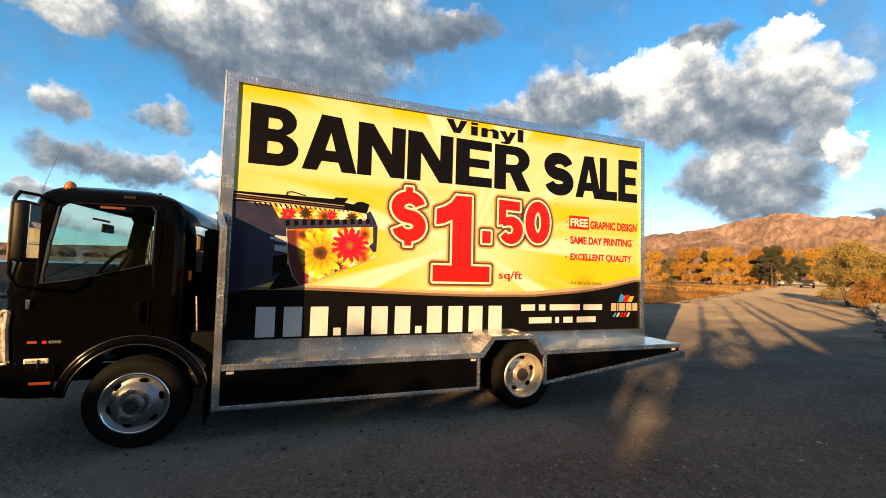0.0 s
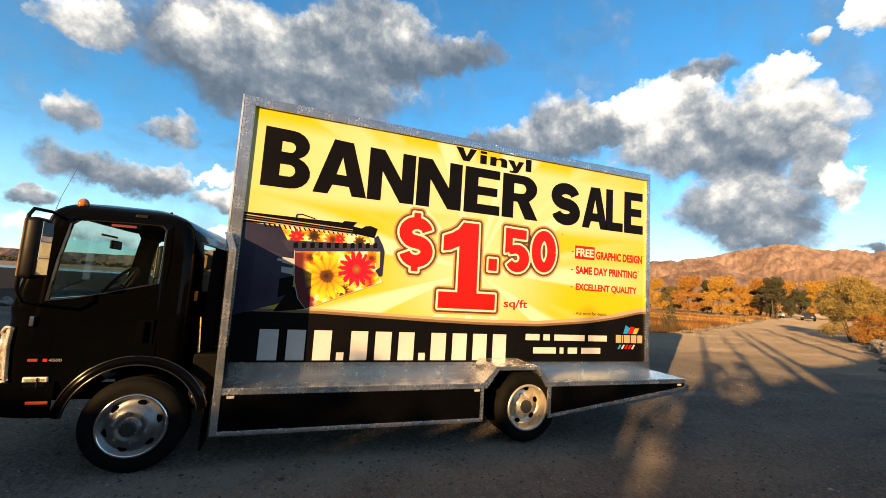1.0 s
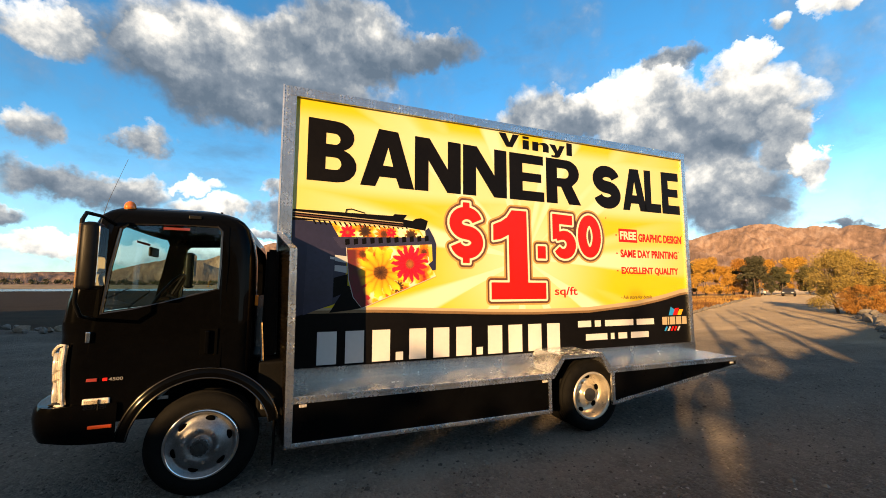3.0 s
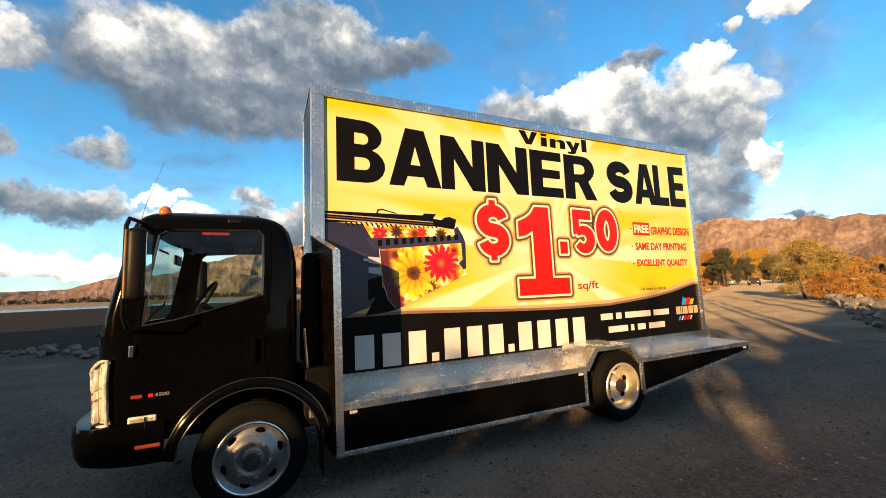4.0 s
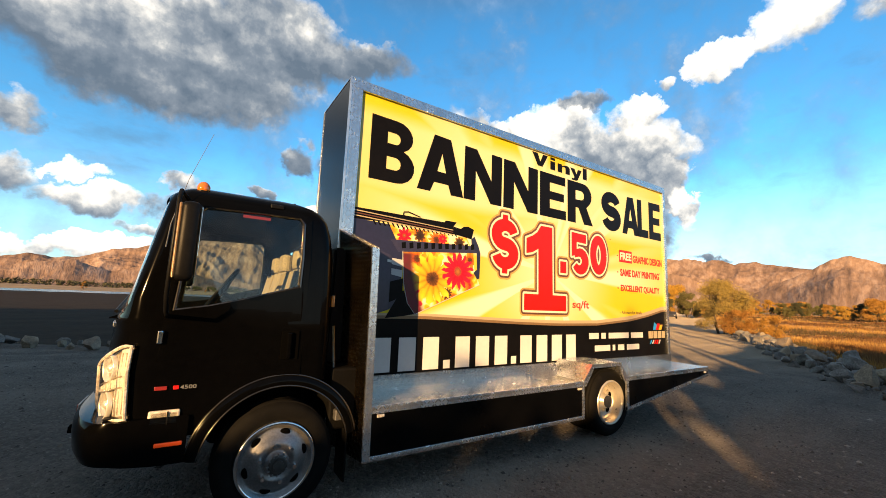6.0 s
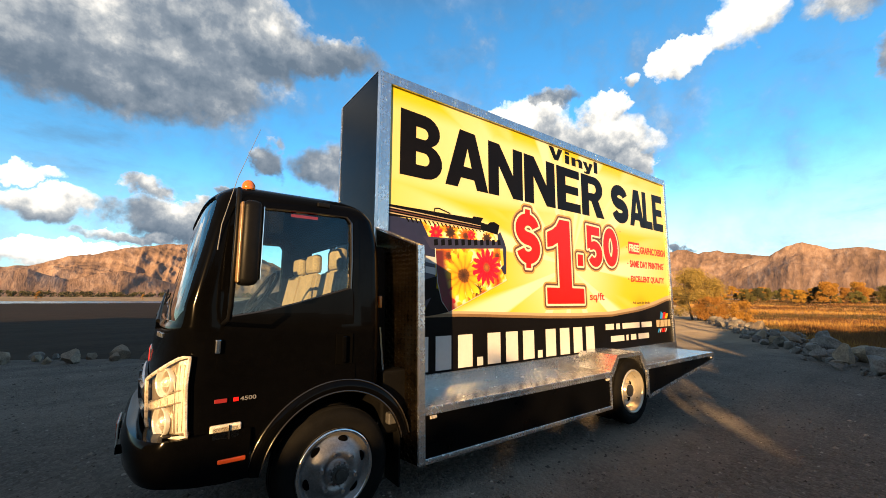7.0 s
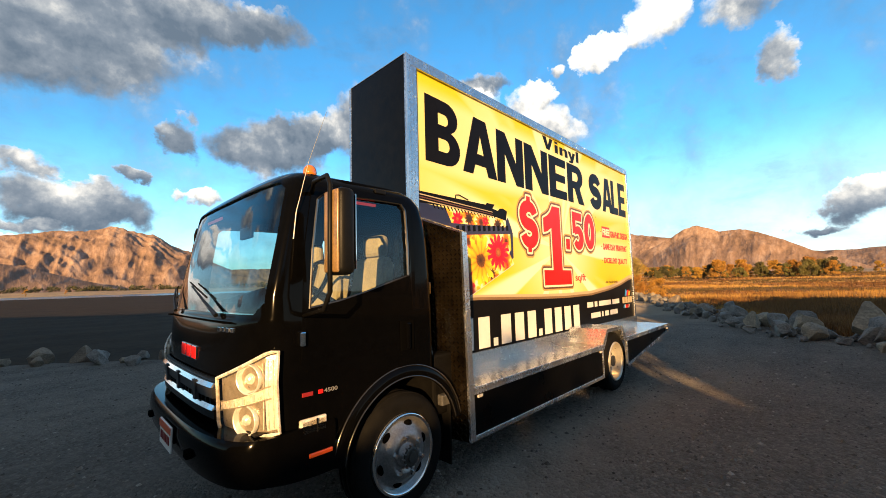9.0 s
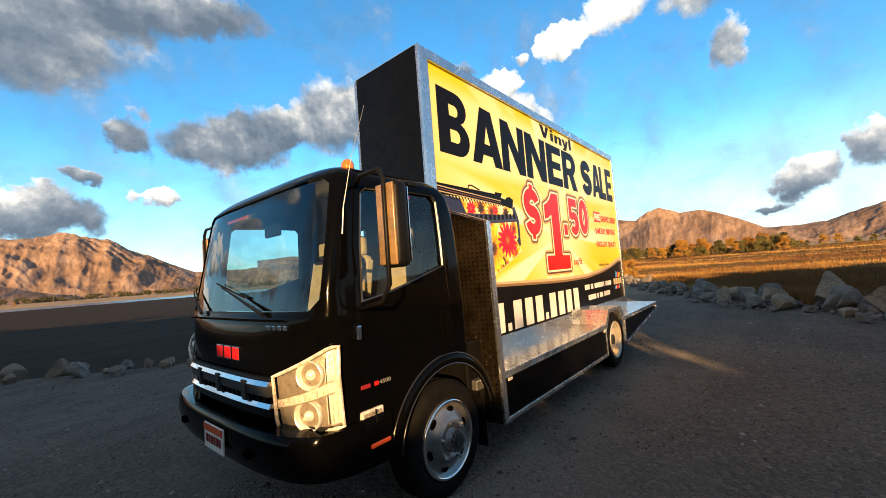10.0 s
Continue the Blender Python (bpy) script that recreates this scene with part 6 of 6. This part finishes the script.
for ch, x0, x1 in (("B", 0.70, 1.195), ("A", 1.235, 1.83), ("N", 1.835, 2.395), ("N", 2.425, 3.01), ("E", 3.05, 3.555), ("R", 3.59, 4.135), ("A", 4.86, 5.305), ("L", 5.275, 5.585), ("E", 5.61, 5.965)):
    me = flat_curve(polygon_curve(BLOCK[ch]), 0.0)
    stand_up(me, x0, x1, HEAD, 3.345, YB - 0.001, ((0, 0), (1, 1)), waist)
    me.materials.clear()
    me.materials.append(M_BLACKV)
    part("lettering", me, None, banner)
upright_plate(ribbon(ess(4.345, 4.82, HEAD - 0.008, 3.28, 0.162), lambda t: 0.145 + 0.03 * math.sin(math.pi * t)), YB, 0.0020, M_BLACKV, banner, "lettering")
SMALL = {
    "V": [[(0, 1), (0.34, 1), (0.52, 0.36), (0.69, 1), (1, 1), (0.66, 0), (0.36, 0)]],
    "i": [[(0.06, 0), (0.94, 0), (0.94, 0.70), (0.06, 0.70)], [(0.06, 0.80), (0.94, 0.80), (0.94, 1), (0.06, 1)]],
    "n": [[(0, 0), (0.36, 0), (0.36, 0.44), *arc(0.50, 0.44, 0.14, 0.10, 180, 0, 8), (0.64, 0), (1, 0), *arc(0.70, 0.46, 0.30, 0.26, 0, 110, 8), (0.36, 0.60), (0.34, 0.70), (0, 0.70)]],
    "y": [[(0, 0.70), (0.37, 0.70), (0.53, 0.26), (0.67, 0.70), (1, 0.70), (0.70, -0.06), *arc(0.42, -0.10, 0.26, 0.20, -10, -100, 7), (0.12, -0.29), (0.12, -0.13), (0.30, -0.14), (0.36, -0.02)]],
    "l": [[(0.06, 0), (0.94, 0), (0.94, 1), (0.06, 1)]],
}
for ch, x0, x1 in (("V", 2.905, 3.195), ("i", 3.240, 3.345), ("n", 3.390, 3.640), ("y", 3.650, 3.895), ("l", 3.915, 4.015)):
    me = flat_curve(polygon_curve(SMALL[ch]), 0.0)
    stand_up(me, x0, x1, 3.342, 3.512, YB - 0.001, ((0, 0), (1, 1)))
    me.materials.clear()
    me.materials.append(M_BLACKV)
    part("lettering", me, None, banner)

# price: red figures with cream outlines on a soft brown edge
ONE = [(2.785, 1.465), (3.550, 1.465), (3.550, 1.665), (3.290, 1.665), (3.280, 2.545), (3.070, 2.545), (3.005, 2.455), (2.925, 2.40), (2.815, 2.355), (2.815, 2.165), (2.915, 2.185), (3.025, 2.24), (3.030, 1.665), (2.785, 1.665)]


def outline_round(pieces, grow, cell=0.0075):
    """The closed outlines of convex pieces taken together and widened all round."""
    pieces = [np.array(pc) for pc in pieces]
    every = np.concatenate(pieces)
    lo, hi = every.min(0) - grow - 3 * cell, every.max(0) + grow + 3 * cell
    gx_, gz_ = np.arange(lo[0], hi[0], cell), np.arange(lo[1], hi[1], cell)
    X, Z = np.meshgrid(gx_, gz_, indexing="ij")
    field = np.full(X.shape, 9.0)
    for pc in pieces:
        nxt = np.roll(pc, -1, 0)
        if np.sum(pc[:, 0] * nxt[:, 1] - nxt[:, 0] * pc[:, 1]) < 0:
            pc = pc[::-1]
            nxt = np.roll(pc, -1, 0)
        near, within = np.full(X.shape, 9.0), np.ones(X.shape, bool)
        for a_, b_ in zip(pc, nxt):
            e = b_ - a_
            t = np.clip(((X - a_[0]) * e[0] + (Z - a_[1]) * e[1]) / max(e @ e, 1e-9), 0, 1)
            near = np.minimum(near, np.hypot(X - a_[0] - t * e[0], Z - a_[1] - t * e[1]))
            within &= e[0] * (Z - a_[1]) - e[1] * (X - a_[0]) >= 0
        field = np.minimum(field, np.where(within, -near, near))
    field -= grow + 1e-5
    spots, after = {}, {}

    def crossing(i, j, k, m):
        key = (min((i, j), (k, m)), max((i, j), (k, m)))
        f0, f1 = field[i, j], field[k, m]
        t = f0 / (f0 - f1)
        spots[key] = (gx_[i] + t * (gx_[k] - gx_[i]), gz_[j] + t * (gz_[m] - gz_[j]))
        return key

    ins = field < 0
    mixed = ins[:-1, :-1].astype(int) + ins[1:, :-1] + ins[1:, 1:] + ins[:-1, 1:]
    for i, j in zip(*np.nonzero((mixed > 0) & (mixed < 4))):
        i, j = int(i), int(j)
        ring_ = [(i, j), (i + 1, j), (i + 1, j + 1), (i, j + 1)]
        cuts = [crossing(*ring_[k], *ring_[(k + 1) % 4]) for k in range(4) if ins[ring_[k]] != ins[ring_[(k + 1) % 4]]]
        for k in range(0, len(cuts), 2):
            after.setdefault(cuts[k], []).append(cuts[k + 1])
            after.setdefault(cuts[k + 1], []).append(cuts[k])
    loops, left = [], set(spots)
    while left:
        key = min(left)
        loop = []
        while key is not None:
            left.discard(key)
            loop.append(spots[key])
            key = next((k for k in after[key] if k in left), None)
        if len(loop) > 8:
            loops.append(loop)
    return loops


def strokes(spine, width):
    """A broad stroke as a row of convex pieces."""
    edge_ = ribbon(spine, width)
    k = len(edge_)
    return [[edge_[i], edge_[i + 1], edge_[k - 2 - i], edge_[k - 1 - i]] for i in range(k // 2 - 1)]


def block(x0, x1, z0, z1):
    return [(x0, z0), (x1, z0), (x1, z1), (x0, z1)]


DOLLAR = strokes(ess(2.252, 2.68, 1.93, 2.545, 0.155), lambda t: 0.132 + 0.03 * math.sin(math.pi * t)) + [block(2.42, 2.505, 2.45, 2.592), block(2.42, 2.505, 1.885, 2.03)]
FIVE = [[(3.665, 2.42), (3.975, 2.41), (3.975, 2.535), (3.665, 2.545)], [(3.665, 2.21), (3.770, 2.24), (3.770, 2.46), (3.665, 2.46)]] + strokes([(3.720, 2.245), *arc(3.835, 2.155, 0.118, 0.12, 110, -150, 14)], lambda t: 0.10 + 0.05 * math.sin(math.pi * t))
NOUGHT = strokes(arc(4.252, 2.28, 0.121, 0.2135, 0, 360, 41), lambda t: 0.140)
ONE_PIECES = [ONE[0:2] + [ONE[2], ONE[13]], [ONE[12], ONE[3], ONE[4], ONE[5], ONE[11]], [ONE[5], ONE[6], ONE[10], ONE[11]], [ONE[6], ONE[7], ONE[9], ONE[10]], [ONE[7], ONE[8], ONE[9]]]
for off, mat, y, nm in ((0.070, M_PRICE_SHADE, 0.0006, "price_shade"), (0.050, M_BROWN, 0.0018, "price_shadow"), (0.026, M_CREAM, 0.0030, "price_outline"), (0.0, M_BANNER_RED, 0.0042, "price_figure")):
    for pieces in (DOLLAR, ONE_PIECES, [block(3.435, 3.555, 1.965, 2.12)], FIVE, NOUGHT):
        me = flat_curve(polygon_curve(outline_round(pieces, off)))
        lo = [min(v.co[k] for v in me.vertices) for k in (0, 1)]
        hi = [max(v.co[k] for v in me.vertices) for k in (0, 1)]
        stand_up(me, lo[0], hi[0], lo[1], hi[1], YB - y)
        me.materials.clear()
        me.materials.append(mat)
        part(nm, me, None, banner)
text("sq/ft", 3.68, 4.03, 1.48, 1.615, YB - 0.001, M_BANNER_RED, banner, bold=0.015)
part("free_box", box(4.758, 5.09, YB - 0.0022, YB, 2.23, 2.415), M_BANNER_RED, banner, "red box")
text("FREE", 4.778, 5.07, 2.265, 2.38, YB - 0.004, M_CREAM, banner, bold=0.035)
text("GRAPHIC DESIGN", 5.115, 5.955, 2.245, 2.362, YB - 0.001, M_BANNER_RED, banner, bold=0.04)
text("SAME DAY PRINTING", 4.778, 5.86, 2.018, 2.128, YB - 0.001, M_BANNER_RED, banner, bold=0.04)
text("EXCELLENT QUALITY", 4.783, 5.86, 1.775, 1.888, YB - 0.001, M_BANNER_RED, banner, bold=0.04)
for z0 in (2.315, 2.065, 1.825):
    text("-", 4.70, 4.73, z0, z0 + 0.016, YB - 0.001, M_BANNER_RED, banner, bold=0.01)
for x0, z0 in ((4.53, 2.535), (5.965, 2.355), (5.875, 2.115)):
    text("*", x0, x0 + 0.022, z0, z0 + 0.022, YB - 0.001, M_BANNER_RED, banner, bold=0.01)
text("- Ask store for details", 4.76, 5.32, 1.455, 1.50, YB - 0.001, M_BROWN, banner, bold=0.005)


def bar(x0, x1, z0, z1, mat=M_WHITE, name="white_bar", y=0.0045):
    part(name, box(x0, x1, YB - y, YB - 0.003, z0, z1), mat, banner)


# plain bars along the foot of the banner
x = 0.825
for group_ in (3, 3, 4):
    for k in range(group_):
        bar(x + 0.028, x + 0.215, 0.845, 1.165)
        x += 0.272
    if group_ == 3:
        bar(x + 0.005, x + 0.085, 0.845, 0.93)
        x += 0.124
for x0, x1 in ((4.02, 4.23), (4.29, 4.39), (4.46, 4.95), (5.01, 5.33)):
    bar(x0, x1, 1.10, 1.18)
for x0, x1 in ((4.14, 4.49), (4.55, 4.61), (4.68, 4.83), (4.90, 5.22)):
    bar(x0, x1, 0.93, 1.01)
# colour mark: plain slanted shapes round a pale bar
for k, m in enumerate((M_BLUE, M_BANNER_RED, M_FLOWER_Y)):
    a = 5.62 + 0.085 * k
    upright_plate([(a, 1.215), (a + 0.075, 1.215), (a + 0.12, 1.295 + 0.02 * (k == 1)), (a + 0.045, 1.335 - 0.02 * k)], YB, 0.0045, m, banner, "colour_stroke")
for k, m in enumerate((M_BLUE, M_GREYV, M_BANNER_RED, M_BANNER_RED, M_GREYV)):
    a = 5.55 + 0.062 * k
    upright_plate([(a - 0.03, 1.0), (a, 0.995), (a + 0.04, 1.055), (a + 0.01, 1.06)], YB, 0.0045, m, banner, "colour_stroke")
for x0, x1 in ((5.49, 5.58), (5.595, 5.62), (5.635, 5.74), (5.76, 5.86), (5.88, 5.97)):
    bar(x0, x1, 1.085, 1.195, M_TAN, "mark_bar")

# printed picture: a wide-format printer with a flower sheet
upright_plate([(0.582, 1.300), (0.992, 1.430), (1.112, 1.500), (1.112, 2.017), (1.052, 2.189), (0.942, 2.258), (0.582, 2.275)], YB, 0.0033, M_INDIGO, banner, "printer_body", "dark indigo printer picture")
upright_plate([(0.712, 1.330), (0.982, 1.440), (0.992, 1.960), (0.732, 2.026)], YB, 0.0040, M_VIOLET, banner, "printer_door")
upright_plate([(0.992, 1.500), (1.132, 1.560), (1.132, 1.740), (0.992, 1.700)], YB, 0.0042, M_BLACKV, banner, "printer_tray")
upright_plate([(0.96, 1.350), (1.12, 1.62), (1.15, 1.62), (1.20, 1.49), (1.28, 1.392), (1.16, 1.372)], YB, 0.0034, M_BLACKV, banner, "printer_foot")
for z0 in (1.872, 1.770):
    upright_plate([(1.00, z0), (1.12, z0 - 0.02), (1.12, z0 + 0.05), (1.00, z0 + 0.06)], YB, 0.0042, M_GREYV, banner, "printer_label")
upright_plate([(0.952, 1.890), (0.997, 1.885), (0.997, 1.910), (0.952, 1.915)], YB, 0.0048, M_WHITE, banner, "printer_label")
upright_plate([(0.582, 2.267), (0.962, 2.280), (1.752, 2.258), (1.962, 2.232), (1.992, 2.344), (1.912, 2.370), (1.852, 2.361), (1.812, 2.331), (1.712, 2.344), (1.752, 2.396), (1.612, 2.396), (1.592, 2.374), (0.582, 2.378)], YB, 0.0040, M_BLACKV, banner, "printer_lid")
for z0, m in ((2.345, M_TAN), (2.32, M_BROWN), (2.295, M_TAN)):
    upright_plate([(0.582, z0), (1.71, z0 - 0.045), (1.71, z0 - 0.037), (0.582, z0 + 0.010)], YB, 0.0050, m, banner, "printer_rail")
part("printer_cable", sweep([(1.092, YB - 0.006, 2.361), (1.102, YB - 0.006, 2.409), (1.152, YB - 0.006, 2.417), (1.292, YB - 0.006, 2.383)], 0.006, 5), M_BLACKV, banner)
sheet = upright_plate([(0.952, 2.258), (1.892, 2.241), (1.962, 2.138), (1.052, 2.086)], YB, 0.0036, M_FLOWERS, banner, "flower_strip", "strip of printed flowers")
for k in range(20):
    a = 0.77 + 0.05 * k
    upright_plate([(a, 2.282), (a + 0.018, 2.282), (a + 0.045, 2.236), (a + 0.03, 2.236)], YB, 0.0046, M_BLACKV, banner, "printer_tooth")
upright_plate([(0.972, 2.116), (2.062, 2.159), (2.072, 2.086), (1.062, 2.000)], YB, 0.0046, M_VIOLET, banner, "printer_bar")
for k in range(11):
    a, z0 = 1.10 + 0.086 * k, 2.036 + 0.0075 * k
    upright_plate([(a, z0), (a + 0.045, z0 + 0.01), (a + 0.04, z0 + 0.07), (a - 0.005, z0 + 0.06)], YB, 0.0055, M_BLACKV, banner, "printer_head")
upright_plate([(1.962, 2.232), (2.002, 2.267), (2.062, 2.163), (2.092, 2.086), (2.087, 1.800), (2.052, 1.790), (2.002, 1.860), (2.052, 1.900), (2.042, 2.103), (1.972, 2.129)], YB, 0.0052, M_INDIGO, banner, "printer_arm")
upright_plate([(1.112, 2.013), (1.992, 2.095), (2.012, 1.900), (2.092, 1.730), (1.282, 1.390), (1.192, 1.500), (1.142, 1.680)], YB, 0.0036, M_FLOWERS, banner, "flower_sheet", "sheet of printed flowers")
part("sheet_edge", sweep([(1.112, YB - 0.004, 2.013), (1.142, YB - 0.004, 1.680), (1.192, YB - 0.004, 1.500), (1.282, YB - 0.004, 1.390), (2.092, YB - 0.004, 1.730)], 0.004, 5), M_GREYV, banner)

# ---- decks, skirts and front wing, on both sides ----
DECK = 0.70


def side_pieces(far):
    def Y(v):
        return 2 * YC - v if far else v
    def b(x0, x1, y0, y1, z0, z1, bevel=0.0):
        return uv_planar(box(x0, x1, min(Y(y0), Y(y1)), max(Y(y0), Y(y1)), z0, z1, bevel))
    def pr(pts, y0, y1):
        return uv_planar(prism(pts, "y", min(Y(y0), Y(y1)), max(Y(y0), Y(y1))))
    YS = -0.095
    # decks and the raised wheel housing
    part("deck", b(0.60, 3.20, YS + 0.012, BY0, DECK - 0.03, DECK, 0.002), M_DECK, truck, "tread-plate side deck")
    part("deck", b(4.03, 6.16, YS + 0.012, BY0, DECK - 0.03, DECK + 0.0, 0.002), M_DECK, truck, "tread-plate rear deck")
    part("kick_plate", b(0.60, BX1, BY0 - 0.006, BY0 - 0.001, DECK, 0.83, 0), M_DECK, truck, "tread-plate kick strip")
    part("wheel_housing", pr([(3.17, DECK - 0.03), (3.20, DECK), (3.36, 0.875), (3.89, 0.875), (4.03, DECK), (4.06, DECK - 0.03), (4.03, DECK - 0.05), (3.88, 0.85), (3.37, 0.85), (3.20, DECK - 0.05)], YS + 0.012, BY0 - 0.008), M_PLATE, truck, "raised tread-plate wheel housing")
    # edge trims
    part("edge_trim", b(0.60, 3.20, YS - 0.004, YS + 0.012, DECK - 0.055, DECK + 0.003, 0.002), M_PLATE, truck, "tread-plate edge trim")
    part("edge_trim", pr([(3.195, DECK - 0.055), (3.195, DECK + 0.003), (3.355, 0.878), (3.895, 0.878), (4.035, DECK + 0.003), (4.035, DECK - 0.055), (3.99, DECK - 0.055), (3.87, 0.835), (3.38, 0.835), (3.24, DECK - 0.055)], YS - 0.005, YS + 0.012), M_PLATE, truck, "tread-plate arch trim")
    part("edge_trim", b(4.03, 6.16, YS - 0.004, YS + 0.012, DECK - 0.055, DECK + 0.003, 0.002), M_PLATE, truck, "tread-plate edge trim")
    # skirts
    part("skirt", b(0.63, 3.17, YS, YS + 0.02, 0.33, DECK - 0.05), M_SKIRT, truck, "black side skirt panel")
    part("skirt", pr([(4.06, 0.33), (4.06, DECK - 0.05), (6.14, DECK - 0.05), (6.14, 0.60)], YS, YS + 0.02), M_SKIRT, truck, "black tapered rear skirt panel")
    part("skirt_trim", b(0.60, 3.20, YS - 0.004, YS + 0.024, 0.295, 0.335, 0.002), M_PLATE, truck, "tread-plate lower trim")
    part("skirt_trim", b(3.165, 3.205, YS - 0.0045, YS + 0.024, 0.296, DECK - 0.05, 0.002), M_PLATE, truck)
    part("skirt_trim", b(4.025, 4.065, YS - 0.0045, YS + 0.024, 0.296, DECK - 0.05, 0.002), M_PLATE, truck)
    part("skirt_trim", pr([(4.025, 0.295), (4.025, 0.335), (6.16, 0.605), (6.16, 0.565)], YS - 0.004, YS + 0.024), M_PLATE, truck)
    part("deck_end", b(6.14, 6.16, YS + 0.0, BY1 - 0.5, 0.57, DECK - 0.001), M_PLATE, truck)
    # front wing
    wing = bmesh.new()
    yo, yi = Y(YS), Y(BY0 + 0.02)
    quad = [(0.60, yo, 0.30), (0.50, yi, 0.30), (0.455, yi, 2.13), (0.585, Y(YS + 0.02), 1.93)]
    v0 = [wing.verts.new(c) for c in quad]
    v1 = [wing.verts.new((c[0] + 0.018, c[1], c[2])) for c in quad]
    wing.faces.new(v0), wing.faces.new(v1[::-1])
    for i in range(4):
        wing.faces.new((v0[i], v1[i], v1[(i + 1) % 4], v0[(i + 1) % 4]))
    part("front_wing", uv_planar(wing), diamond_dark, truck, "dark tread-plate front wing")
    tr = bmesh.new()
    for q0, q1 in (((0.60, YS, 0.30), (0.585, YS + 0.02, 1.94)), ((0.585, YS + 0.02, 1.94), (0.44, BY0, 2.14))):
        a, c = Vector((q0[0], Y(q0[1]), q0[2])), Vector((q1[0], Y(q1[1]), q1[2]))
        w = 0.035
        vs_ = []
        for e in (a, c):
            vs_.append([tr.verts.new(e + Vector(o)) for o in ((-0.006, -w * 0.4, 0), (0.055, -w * 0.4, 0), (0.055, w * 0.2, 0.0), (-0.006, w * 0.2, 0.0))])
        for i in range(4):
            tr.faces.new((vs_[0][i], vs_[0][(i + 1) % 4], vs_[1][(i + 1) % 4], vs_[1][i]))
        tr.faces.new(vs_[0][::-1]), tr.faces.new(vs_[1])
    part("wing_trim", uv_planar(tr), M_PLATE, truck, "bright tread-plate wing trim")
    for x in (0.70, 3.09, 6.02):
        part("deck_lamp", b(x, x + 0.06, YS - 0.012, YS + 0.004, DECK - 0.085, DECK - 0.062, 0.004), M_REFLECTOR, truck, "small bright lamp under the deck")


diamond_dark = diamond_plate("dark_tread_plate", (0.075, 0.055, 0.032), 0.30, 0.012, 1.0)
side_pieces(False)
side_pieces(True)
